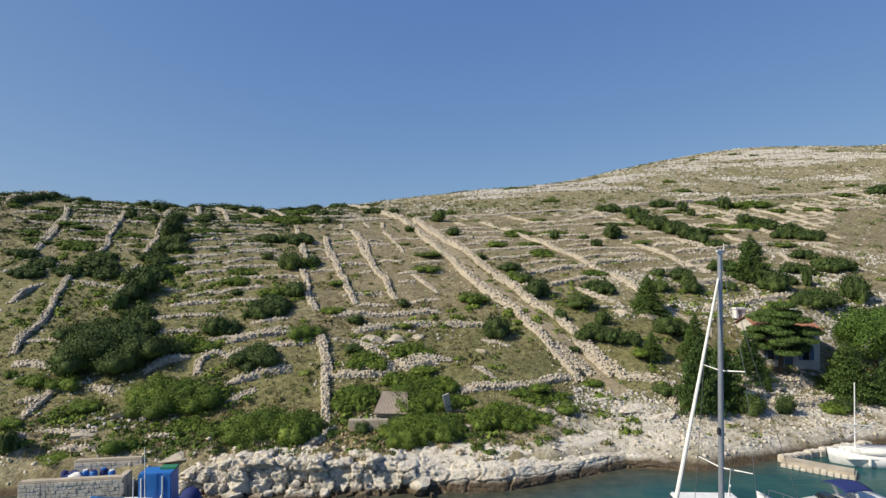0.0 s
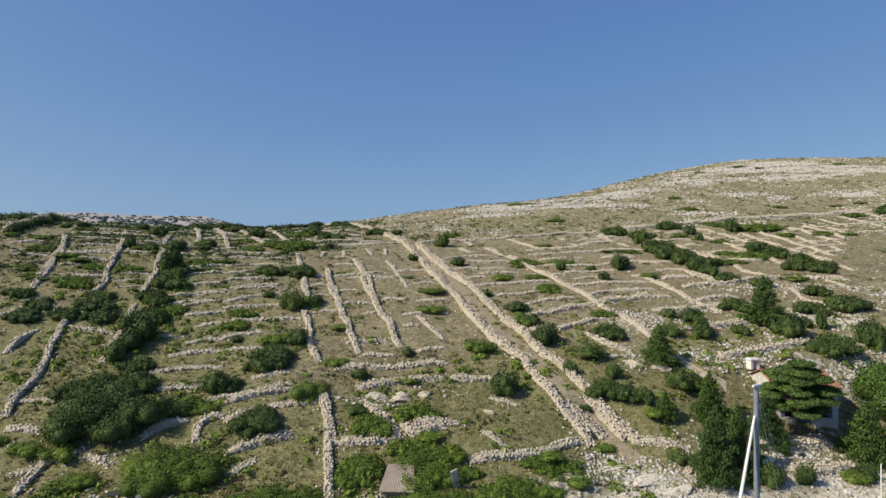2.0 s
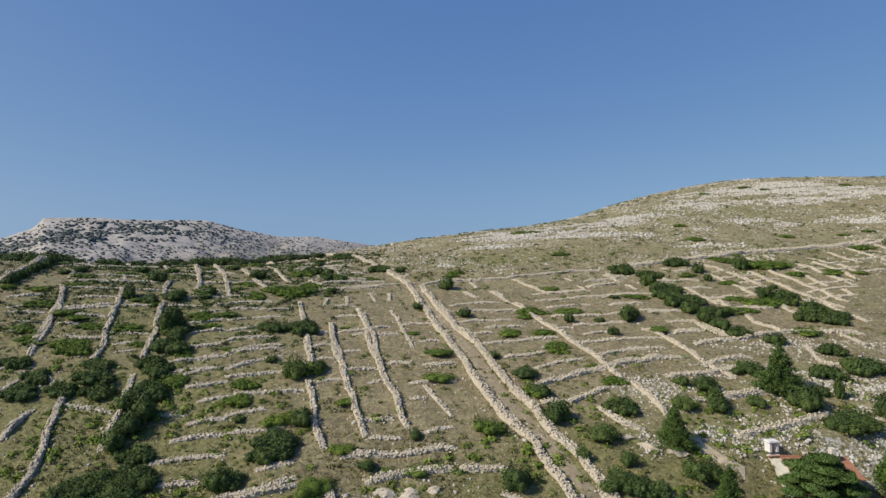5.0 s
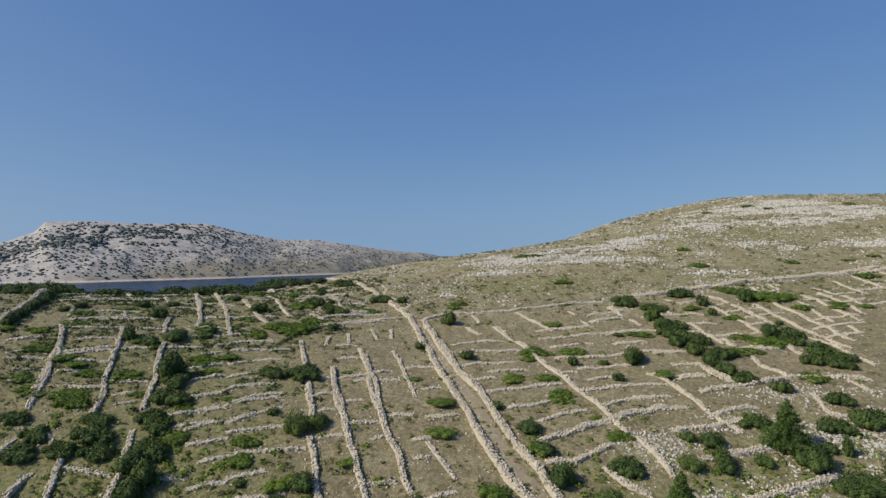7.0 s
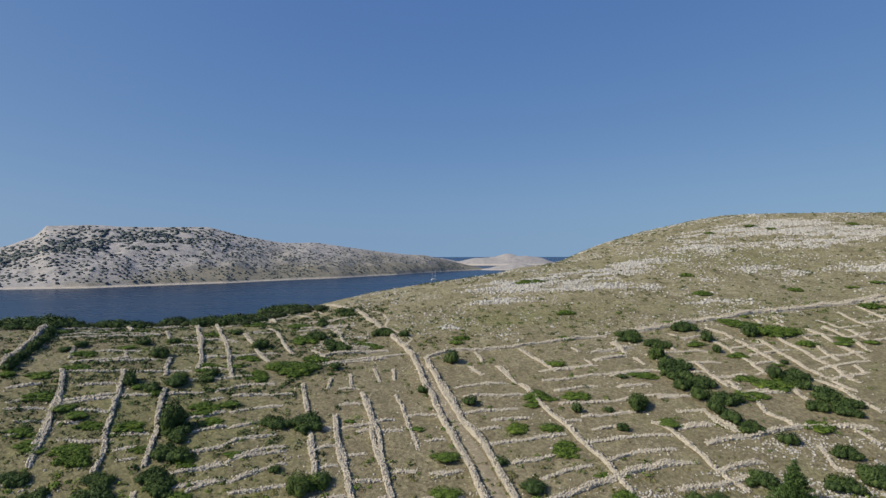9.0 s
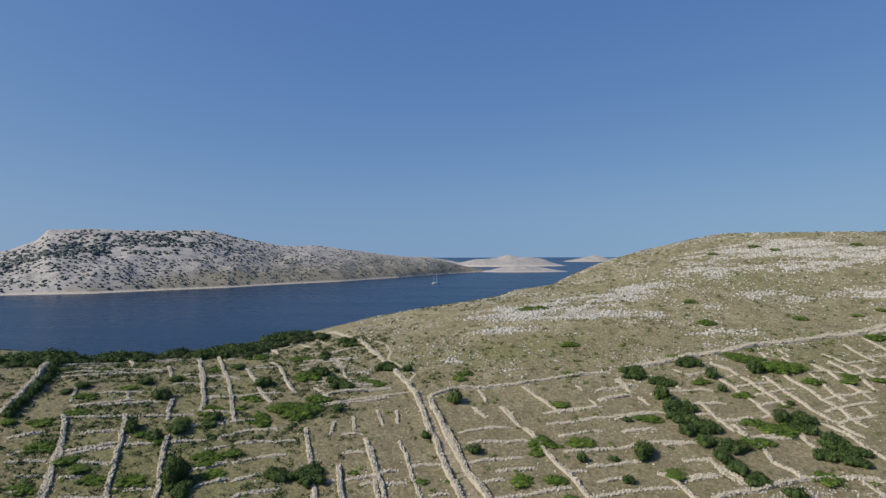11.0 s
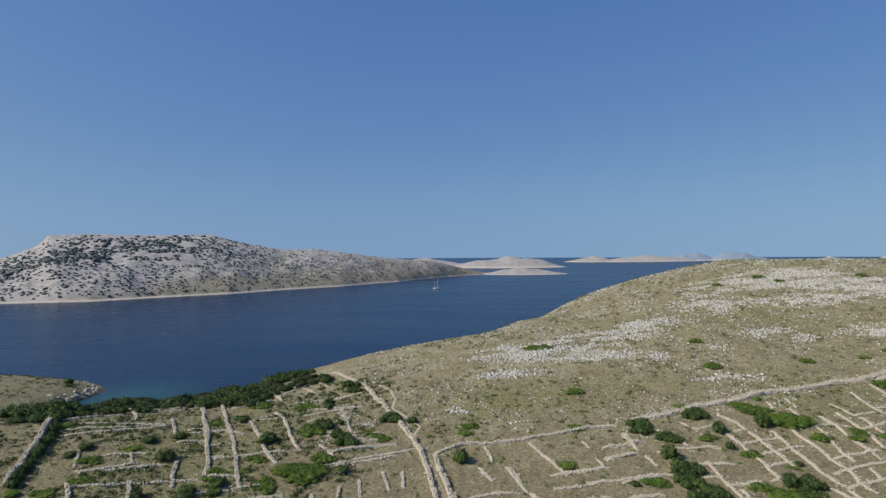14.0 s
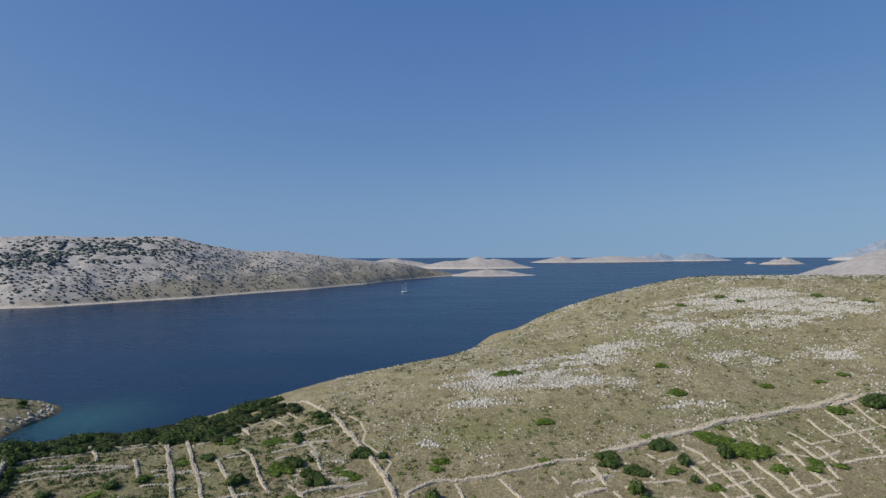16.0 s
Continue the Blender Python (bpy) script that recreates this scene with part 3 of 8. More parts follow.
def mound(name, cx, cy, lx, ly, h, turn, material, label, rugged=0.3, seed=1):
    """An island of one long back, standing in the sea."""
    base = float(sea_h(cx, cy))

    def hf(X, Y):
        c, s = math.cos(turn), math.sin(turn)
        u, v = (X * c + Y * s) / lx, (-X * s + Y * c) / ly
        r = np.sqrt(u * u + v * v)
        lump = 0.5 + 1.9 * (fbm(X + cx, Y + cy, lx * 0.4, 5, seed) - 0.5)
        return np.where(r < 1.06, h * (np.maximum(np.cos(np.clip(r / 1.06, 0, 1) * 1.5708), 0) ** 1.3 * (1 - rugged + 2 * rugged * lump) * 1.1 - 0.03), -30.0)
    ob = grid_mesh(name, np.linspace(-lx * 1.15, lx * 1.15, 60), np.linspace(-ly * 1.15, ly * 1.15, 40), hf, material, (("rim", lambda X, Y, Z: np.clip(1 - np.abs(Z - 0.05 * h) / (0.10 * h), 0, 1)), ("scrub", lambda X, Y, Z: 0 * Z)))
    ob.location = (cx, cy, base)
    return tagged(ob, label, "island", kind="structure")


M_FAR2 = island_material("pale_distant_limestone", (0.22, 0.21, 0.21), (0.335, 0.31, 0.295), (0.21, 0.205, 0.185), 0.50)
# The blue is aerial haze put into the hills' base colour.
M_FAR3 = island_material("haze_tinted_hills", (0.17, 0.215, 0.28), (0.22, 0.265, 0.33), (0.16, 0.20, 0.26), 0.7)


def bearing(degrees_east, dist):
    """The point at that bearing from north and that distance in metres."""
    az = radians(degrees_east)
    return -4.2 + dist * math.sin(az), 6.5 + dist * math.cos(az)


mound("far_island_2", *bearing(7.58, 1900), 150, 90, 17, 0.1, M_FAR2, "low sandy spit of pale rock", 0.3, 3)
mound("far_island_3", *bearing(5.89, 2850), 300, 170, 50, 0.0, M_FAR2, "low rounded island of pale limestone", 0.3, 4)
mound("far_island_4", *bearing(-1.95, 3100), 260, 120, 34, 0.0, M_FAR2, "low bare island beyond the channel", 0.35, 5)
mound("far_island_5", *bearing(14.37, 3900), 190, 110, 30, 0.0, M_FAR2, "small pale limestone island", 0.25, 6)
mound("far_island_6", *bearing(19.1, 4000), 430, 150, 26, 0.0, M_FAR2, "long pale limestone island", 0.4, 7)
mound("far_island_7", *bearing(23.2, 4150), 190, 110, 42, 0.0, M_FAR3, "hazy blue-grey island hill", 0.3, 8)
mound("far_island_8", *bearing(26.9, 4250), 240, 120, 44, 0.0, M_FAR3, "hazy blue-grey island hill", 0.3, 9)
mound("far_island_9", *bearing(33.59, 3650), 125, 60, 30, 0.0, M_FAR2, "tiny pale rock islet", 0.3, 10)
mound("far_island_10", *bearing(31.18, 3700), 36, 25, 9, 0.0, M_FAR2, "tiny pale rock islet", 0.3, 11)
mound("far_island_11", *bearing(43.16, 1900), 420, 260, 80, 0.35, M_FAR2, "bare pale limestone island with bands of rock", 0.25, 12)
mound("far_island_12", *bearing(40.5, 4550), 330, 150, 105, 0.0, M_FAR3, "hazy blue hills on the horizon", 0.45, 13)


# ---- dry-stone walls ----
rng = np.random.default_rng(11)


def resample(pts, step):
    p = np.array(pts, float)
    seg = np.hypot(*(p[1:] - p[:-1]).T)
    s = np.concatenate([[0], np.cumsum(seg)])
    t = np.arange(0, s[-1] + step * 0.5, step)
    return np.stack([np.interp(t, s, p[:, 0]), np.interp(t, s, p[:, 1])], -1), t


def tumble(x, y):
    """How much of its height a wall keeps at a place."""
    return 0.30 + 1.3 * fbm(x, y, 3.2, 3, 77)


def ends(t, reach=1.3):
    """A wall sinks towards both its ends."""
    return np.clip(np.minimum(t, t[-1] - t) / reach, 0.0, 1.0) * 0.75 + 0.25


def wander(pts):
    """The same line, built by hand: never quite straight."""
    p, t = resample(pts, 0.9)
    if len(p) < 4:
        return pts
    d = np.gradient(p, axis=0)
    d /= np.maximum(np.hypot(d[:, 0], d[:, 1]), 1e-6)[:, None]
    side = (fbm(t + 37 * p[0, 0], t * 0 + p[0, 1], 4.5, 2, 13) - 0.5) * 0.85
    return p + np.stack([-d[:, 1], d[:, 0]], -1) * side[:, None]


def ribbon(pts, width, lift, drop, step=0.6, wob=0.5):
    """Vertices and faces of a low ridge that follows the ground along a line."""
    p, t = resample(pts, step)
    d = np.gradient(p, axis=0) if len(p) > 1 else np.array([[1.0, 0.0]])
    d /= np.maximum(np.hypot(d[:, 0], d[:, 1]), 1e-6)[:, None]
    nrm = np.stack([-d[:, 1], d[:, 0]], -1)
    up0 = lift * tumble(p[:, 0], p[:, 1]) * rng.uniform(0.85, 1.08, len(p)) * ends(t)
    rows = []
    for off, up in ((-0.5, None), (-0.4, 0.8), (0.0, 1.0), (0.4, 0.8), (0.5, None)):
        q = p + nrm * (off * width + rng.uniform(-wob, wob, (len(p), 1)) * width * 0.2)
        rows.append(np.stack([q[:, 0], q[:, 1], rough_ground(q[:, 0], q[:, 1]) + (-drop if up is None else up * up0)], -1))
    co = np.stack(rows, 1)
    k = len(p)
    i = np.arange(k * 5).reshape(k, 5)
    f = np.stack([i[:-1, :-1], i[1:, :-1], i[1:, 1:], i[:-1, 1:]], -1).reshape(-1, 4)
    return co.reshape(-1, 3), f


def dry_wall(width, height, pts):
    """A rubble field wall along a line on the ground: a core, rough face stones and a ragged top."""
    dist = float(np.mean([p[1] for p in pts]))
    pts, width = wander(pts), width * 0.88
    height *= 1.0 if height > 0.5 else 0.85
    co, f = ribbon(pts, width * 0.9, height * 0.88, 0.25)
    wall = link_part("dry_stone_wall", mesh_arrays("dry_stone_wall", co, f, M_CORE))
    tall = height > 0.5
    tagged(wall, "tumbled dry-stone wall of pale grey limestone between fields" if tall else "low terrace wall of rough pale limestone rubble",
           "stone wall", "field walls" if tall else "terrace walls")
    p, t = resample(pts, 0.25)
    if len(p) < 2:
        return wall
    d = np.gradient(p, axis=0)
    d /= np.maximum(np.hypot(d[:, 0], d[:, 1]), 1e-6)[:, None]
    per_m = (62 if dist < 62 else 44 if dist < 85 else 30 if dist < 125 else 17) * (0.55 + 0.6 * height) * max(1.0, width / 0.8)
    n = max(6, int(t[-1] * per_m))
    k = rng.integers(0, len(p), n)
    nr = np.stack([-d[k, 1], d[k, 0]], -1)
    u = rng.random(n)
    face = np.where(u < 0.33, -1.0, np.where(u < 0.66, 1.0, 0.0))
    off = np.where(face == 0, rng.uniform(-0.42, 0.42, n), face * rng.uniform(0.30, 0.47, n)) * width
    q = p[k] + d[k] * rng.uniform(-0.15, 0.15, (n, 1)) + nr * off[:, None]
    up = height * tumble(q[:, 0], q[:, 1]) * np.where(face == 0, rng.uniform(0.82, 1.02, n), rng.uniform(0.05, 0.95, n)) * ends(t)[k]
    sz = (0.10 if dist < 62 else 0.115 if dist < 85 else 0.135) * (0.5 + 1.3 * rng.random((n, 1)) ** 1.7) * np.column_stack([rng.uniform(0.9, 1.7, n), rng.uniform(0.7, 1.1, n), rng.uniform(0.5, 1.0, n)])
    spill = rng.random(n) < 0.06                            # fallen stones at the foot
    q[spill] += nr[spill] * (np.where(face[spill] == 0, 1.0, face[spill]) * width * rng.uniform(0.3, 1.5, spill.sum()))[:, None]
    up[spill] = 0.04
    C = np.column_stack([q, rough_ground(q[:, 0], q[:, 1]) + up])
    link_part("face_stones", stones_mesh("face_stones", C, sz, np.arctan2(d[k, 1], d[k, 0]) + rng.normal(0, 0.5, n), M_WALL, rng, 0.2), wall)
    return wall


dry_wall(0.78, 0.52, [(-67.8, 102.4), (-63.7, 96.0), (-61.8, 91.3), (-59.0, 86.5), (-57.6, 82.3), (-56.0, 78.3)])
dry_wall(0.78, 0.52, [(-58.7, 104.7), (-54.2, 96.1), (-51.7, 89.2), (-49.1, 83.4), (-47.6, 78.5), (-47.1, 76.1)])
dry_wall(0.78, 0.52, [(-54.0, 112.0), (-51.1, 104.3)])
dry_wall(0.78, 0.52, [(-48.4, 99.5), (-46.2, 93.3), (-44.4, 88.0), (-43.0, 84.2), (-41.6, 79.6)])
dry_wall(0.78, 0.52, [(-60.9, 139.9), (-52.4, 121.8), (-47.1, 109.4)])
dry_wall(0.78, 0.52, [(-57.4, 141.9), (-47.7, 123.2), (-42.1, 110.6), (-40.0, 105.8)])
dry_wall(1.0, 1.35, [(-88.1, 127.9), (-81.9, 116.0), (-78.7, 107.2), (-77.2, 103.3), (-76.4, 100.1)])
dry_wall(0.62, 0.34, [(-86.3, 125.4), (-77.2, 133.3), (-67.7, 137.3), (-60.9, 139.9)])
dry_wall(0.62, 0.34, [(-79.7, 118.4), (-72.5, 121.3), (-62.3, 126.6)])
dry_wall(0.62, 0.34, [(-67.9, 105.6), (-59.9, 110.1)])
dry_wall(0.62, 0.34, [(-71.2, 94.3), (-67.4, 96.5)])
dry_wall(0.62, 0.34, [(-61.9, 92.4), (-58.7, 94.3), (-54.0, 96.2)])
dry_wall(0.62, 0.34, [(-53.9, 96.0), (-47.5, 96.8)])
dry_wall(0.62, 0.34, [(-67.4, 89.4), (-62.5, 90.8)])
dry_wall(0.62, 0.34, [(-58.2, 90.7), (-52.5, 91.3)])
dry_wall(0.62, 0.34, [(-64.2, 86.8), (-60.2, 87.6)])
dry_wall(0.62, 0.34, [(-58.2, 87.1), (-55.4, 87.8)])
dry_wall(0.62, 0.34, [(-63.2, 83.5), (-59.7, 84.6)])
dry_wall(0.62, 0.34, [(-56.0, 83.8), (-52.1, 83.9), (-49.6, 84.9)])
dry_wall(0.62, 0.34, [(-48.2, 86.0), (-44.7, 87.0)])
dry_wall(0.62, 0.34, [(-47.3, 82.4), (-44.6, 83.7)])
dry_wall(0.62, 0.34, [(-45.9, 80.7), (-43.7, 81.4)])
dry_wall(0.62, 0.34, [(-39.6, 82.3), (-36.9, 83.3), (-33.4, 85.3)])
dry_wall(0.62, 0.34, [(-37.9, 79.0), (-34.8, 80.1), (-32.4, 81.7)])
dry_wall(0.62, 0.34, [(-35.5, 75.4), (-32.7, 77.0), (-30.4, 78.4)])
dry_wall(0.62, 0.34, [(-40.9, 86.7), (-38.7, 88.2), (-34.9, 90.1)])
dry_wall(0.62, 0.34, [(-41.3, 91.2), (-36.4, 94.0)])
dry_wall(0.62, 0.34, [(-40.6, 96.7), (-38.2, 98.7)])
dry_wall(0.62, 0.34, [(-53.4, 125.5), (-49.6, 126.5)])
dry_wall(0.62, 0.34, [(-50.6, 119.0), (-47.6, 120.0)])
dry_wall(0.62, 0.34, [(-44.4, 104.3), (-41.1, 106.2)])
dry_wall(0.62, 0.34, [(-40.6, 99.9), (-39.2, 101.3)])
dry_wall(0.78, 0.52, [(-43.1, 136.7), (-40.4, 134.1), (-36.6, 125.3), (-32.9, 118.6)])
dry_wall(0.78, 0.52, [(-46.6, 131.8), (-41.6, 122.5), (-38.8, 117.6), (-36.0, 114.0)])
dry_wall(0.78, 0.52, [(-27.3, 105.3), (-25.8, 101.0), (-24.2, 95.5), (-22.0, 89.1), (-20.8, 85.0), (-19.7, 81.2), (-18.6, 77.1)])
dry_wall(0.78, 0.52, [(-19.4, 94.8), (-18.2, 89.9), (-16.7, 85.1), (-15.1, 80.3), (-13.8, 76.7)])
dry_wall(0.78, 0.52, [(-16.3, 102.4), (-14.1, 95.1), (-12.6, 90.3), (-11.2, 85.4), (-9.8, 79.3), (-9.1, 76.3)])
dry_wall(0.62, 0.34, [(-54.1, 139.7), (-45.1, 145.2)])
dry_wall(0.62, 0.34, [(-55.8, 160.1), (-46.1, 148.6), (-40.8, 155.8), (-37.6, 155.0)])
dry_wall(0.62, 0.34, [(-46.9, 130.7), (-45.6, 132.5), (-43.2, 134.8)])
dry_wall(0.62, 0.34, [(-39.2, 101.3), (-36.2, 103.5), (-31.6, 104.4)])
dry_wall(0.62, 0.34, [(-37.4, 99.0), (-34.0, 100.0), (-27.8, 101.6)])
dry_wall(0.62, 0.34, [(-35.6, 94.1), (-31.8, 96.0), (-28.5, 97.2)])
dry_wall(0.62, 0.34, [(-34.4, 89.8), (-31.8, 90.9), (-28.9, 92.4)])
dry_wall(0.62, 0.34, [(-33.1, 85.4), (-31.2, 86.9), (-26.9, 88.6)])
dry_wall(0.62, 0.34, [(-31.7, 81.7), (-29.3, 83.6), (-27.4, 85.0), (-24.4, 85.7)])
dry_wall(0.62, 0.34, [(-29.2, 79.1), (-26.0, 80.7), (-23.4, 82.0)])
dry_wall(0.62, 0.34, [(-29.2, 76.2), (-26.2, 76.7), (-22.6, 77.9)])
dry_wall(0.62, 0.34, [(-10.7, 102.0), (-9.3, 97.1), (-7.6, 91.3), (-6.0, 85.6)])
dry_wall(0.62, 0.34, [(-20.6, 103.7), (-16.7, 104.1)])
dry_wall(0.62, 0.34, [(-19.4, 97.6), (-15.8, 98.2)])
dry_wall(0.62, 0.34, [(-17.8, 91.3), (-14.1, 91.9), (-9.9, 93.6)])
dry_wall(0.62, 0.34, [(-16.2, 84.4), (-13.1, 84.9)])
dry_wall(0.62, 0.34, [(-14.4, 78.7), (-10.1, 79.2)])
dry_wall(0.62, 0.34, [(-12.9, 89.7), (-8.4, 90.4)])
dry_wall(0.62, 0.34, [(-20.8, 85.5), (-17.7, 86.4)])
dry_wall(0.62, 0.34, [(-28.2, 113.1), (-22.9, 116.0), (-19.8, 117.5), (-16.6, 118.5), (-10.0, 120.9)])
dry_wall(0.62, 0.34, [(-36.5, 138.8), (-24.0, 139.7)])
dry_wall(0.62, 0.34, [(-28.5, 139.1), (-24.0, 128.5)])
dry_wall(0.62, 0.34, [(-32.4, 144.4), (-25.3, 147.6)])
dry_wall(0.62, 0.34, [(-12.1, 113.0), (-11.2, 107.8)])
dry_wall(0.62, 0.34, [(-19.7, 110.0), (-18.2, 103.9)])
dry_wall(0.62, 0.34, [(-15.9, 112.8), (-13.6, 106.5)])
dry_wall(0.62, 0.34, [(-22.4, 107.9), (-22.5, 103.6)])
dry_wall(0.62, 0.34, [(-8.2, 94.5), (-2.0, 95.4)])
dry_wall(0.62, 0.34, [(-4.9, 87.6), (-2.0, 88.2)])
dry_wall(0.62, 0.34, [(-9.6, 81.1), (-5.8, 81.1)])
dry_wall(0.62, 0.34, [(-4.3, 80.6), (-1.3, 80.9)])
dry_wall(0.62, 0.34, [(-23.2, 90.4), (-18.2, 91.2)])
dry_wall(0.62, 0.34, [(-19.4, 81.2), (-16.5, 81.8)])
dry_wall(0.78, 0.52, [(-27.6, 122.7), (-24.4, 124.1), (-16.7, 124.0)])
dry_wall(1.0, 0.8, [(-24.4, 151.2), (-18.7, 140.4), (-14.6, 133.1), (-12.4, 128.5), (-10.2, 123.4), (-8.1, 117.3), (-6.7, 110.3), (-5.4, 104.4), (-4.4, 101.1), (-2.9, 94.7), (-1.6, 89.7)])
dry_wall(1.0, 0.8, [(-6.2, 118.1), (-5.2, 114.4), (-3.5, 107.9), (-2.0, 101.2), (-1.1, 98.2), (0.2, 94.6)])
dry_wall(0.78, 0.52, [(-6.2, 118.3), (-3.1, 120.9), (-0.8, 122.4), (5.0, 122.5), (10.9, 123.2), (17.0, 124.7), (23.3, 126.3), (29.6, 127.6), (32.6, 127.6)])
dry_wall(0.78, 0.52, [(11.0, 106.3), (12.5, 103.1), (13.6, 98.1), (14.8, 94.3), (16.0, 92.1), (17.3, 88.2), (18.9, 85.0), (19.8, 82.6), (20.6, 80.3), (21.8, 77.3)])
dry_wall(0.62, 0.34, [(3.8, 121.3), (5.1, 115.4)])
dry_wall(0.62, 0.34, [(2.3, 114.1), (4.5, 110.2)])
dry_wall(0.62, 0.34, [(13.1, 122.2), (14.8, 117.7), (16.5, 114.9), (18.4, 110.7)])
dry_wall(0.62, 0.34, [(7.7, 114.0), (10.5, 106.4)])
dry_wall(0.62, 0.34, [(-0.5, 104.4), (4.0, 106.0), (9.0, 106.3)])
dry_wall(0.62, 0.34, [(0.8, 101.1), (6.6, 101.8), (11.9, 101.9)])
dry_wall(0.62, 0.34, [(0.7, 95.4), (5.2, 96.6), (9.8, 97.2)])
dry_wall(0.62, 0.34, [(2.7, 91.0), (6.6, 91.7)])
dry_wall(0.62, 0.34, [(2.8, 87.0), (7.0, 87.7), (10.3, 88.3), (15.6, 89.9)])
dry_wall(0.62, 0.34, [(6.4, 83.0), (10.4, 83.7), (14.5, 85.0)])
dry_wall(0.62, 0.34, [(10.5, 79.9), (14.6, 81.6), (17.8, 82.4)])
dry_wall(0.62, 0.34, [(15.3, 111.0), (21.3, 111.9), (25.8, 112.9)])
dry_wall(0.62, 0.34, [(15.2, 107.2), (22.6, 108.5), (24.9, 109.7)])
dry_wall(0.62, 0.34, [(16.5, 103.4), (22.6, 104.7), (24.6, 104.7)])
dry_wall(0.62, 0.34, [(16.5, 98.8), (22.2, 99.3), (27.1, 100.0), (31.2, 101.1), (37.0, 101.3)])
dry_wall(0.62, 0.34, [(19.2, 94.4), (23.8, 95.3), (28.5, 95.9)])
dry_wall(0.62, 0.34, [(16.3, 93.3), (19.4, 93.6)])
dry_wall(0.62, 0.34, [(20.1, 91.1), (24.5, 91.7)])
dry_wall(0.62, 0.34, [(18.4, 87.7), (23.6, 88.6), (28.1, 89.7), (31.5, 90.0)])
dry_wall(0.62, 0.34, [(19.6, 83.2), (25.0, 85.5), (30.8, 86.3)])
dry_wall(0.62, 0.34, [(28.8, 120.3), (34.6, 120.5)])
dry_wall(0.62, 0.34, [(26.6, 116.3), (33.3, 118.3)])
dry_wall(0.62, 0.34, [(27.7, 108.5), (35.8, 111.1)])
dry_wall(0.62, 0.34, [(5.0, 93.6), (11.2, 94.2)])
dry_wall(0.78, 0.52, [(21.0, 80.2), (25.5, 82.7), (29.6, 83.3)])
dry_wall(0.78, 0.52, [(12.8, 76.6), (16.9, 78.8), (20.5, 80.1)])
dry_wall(0.78, 0.52, [(33.1, 125.1), (33.6, 119.2)])
dry_wall(1.7, 0.75, [(36.3, 129.7), (41.5, 130.6), (45.6, 131.5), (57.4, 135.5), (65.2, 138.1), (73.0, 140.2), (80.2, 141.2), (88.8, 144.1), (100.2, 146.6), (108.7, 150.3)])
dry_wall(0.78, 0.52, [(35.5, 87.8), (40.1, 88.7), (44.9, 90.0), (51.6, 91.3), (58.8, 92.0), (63.0, 90.7)])
dry_wall(0.78, 0.52, [(29.7, 93.1), (31.4, 91.9), (32.6, 87.7), (33.5, 85.1), (34.1, 82.1), (34.9, 80.0), (36.5, 77.5)])
dry_wall(0.78, 0.52, [(34.7, 81.8), (41.5, 83.9)])
dry_wall(0.78, 0.52, [(27.4, 77.9), (33.0, 79.0), (36.6, 80.3), (41.6, 81.3)])
dry_wall(0.62, 0.34, [(27.1, 82.9), (32.7, 83.3)])
dry_wall(0.62, 0.34, [(34.8, 96.0), (39.6, 96.6)])
dry_wall(0.62, 0.34, [(33.0, 91.6), (38.3, 92.0)])
dry_wall(0.62, 0.34, [(33.3, 100.3), (39.7, 101.0)])
dry_wall(0.62, 0.34, [(39.2, 96.8), (39.0, 93.4), (41.4, 90.5)])
dry_wall(0.62, 0.34, [(59.3, 91.4), (60.5, 87.4)])
dry_wall(0.62, 0.34, [(51.5, 87.3), (50.6, 82.5), (53.7, 81.5)])
dry_wall(0.62, 0.34, [(36.6, 110.8), (41.1, 110.6)])
dry_wall(0.78, 0.52, [(27.3, 119.9), (36.2, 121.3)])
dry_wall(0.78, 0.52, [(26.7, 115.9), (33.8, 117.7)])
dry_wall(0.78, 0.52, [(32.7, 124.6), (34.1, 118.6)])
dry_wall(0.62, 0.34, [(4.2, 118.8), (5.1, 116.4)])
dry_wall(0.62, 0.34, [(13.4, 121.0), (17.2, 114.0)])
dry_wall(0.62, 0.34, [(16.1, 111.4), (26.5, 113.1)])
dry_wall(0.62, 0.34, [(2.7, 112.8), (4.6, 110.2)])
dry_wall(0.62, 0.34, [(8.1, 113.7), (10.0, 108.4)])
dry_wall(0.62, 0.34, [(21.6, 108.5), (29.1, 109.7), (36.9, 111.5)])
dry_wall(0.62, 0.34, [(23.9, 122.1), (24.9, 119.2)])
dry_wall(0.62, 0.34, [(24.9, 115.4), (25.8, 112.8)])
dry_wall(0.62, 0.34, [(34.6, 116.9), (36.0, 113.2)])
dry_wall(0.62, 0.34, [(-93.9, 122.0), (-89.8, 125.4)])
dry_wall(0.62, 0.34, [(-82.5, 120.1), (-74.3, 123.4), (-63.4, 127.1)])
dry_wall(0.62, 0.34, [(-68.4, 105.5), (-59.3, 108.6), (-55.1, 110.3)])
dry_wall(0.62, 0.34, [(-63.6, 113.7), (-61.0, 110.3)])
dry_wall(0.62, 0.34, [(-72.9, 114.0), (-69.3, 106.8)])
dry_wall(0.62, 0.34, [(-55.0, 139.5), (-49.0, 141.4)])
dry_wall(0.62, 0.34, [(-45.7, 131.7), (-41.3, 133.3)])
dry_wall(0.62, 0.34, [(-40.0, 142.8), (-29.6, 145.1), (-24.5, 148.0)])
dry_wall(0.62, 0.34, [(-35.9, 134.6), (-30.8, 137.5), (-23.4, 140.1)])
dry_wall(0.62, 0.34, [(-29.5, 125.5), (-23.7, 125.9), (-18.0, 128.2)])
dry_wall(0.62, 0.34, [(-29.9, 122.1), (-25.5, 117.2)])
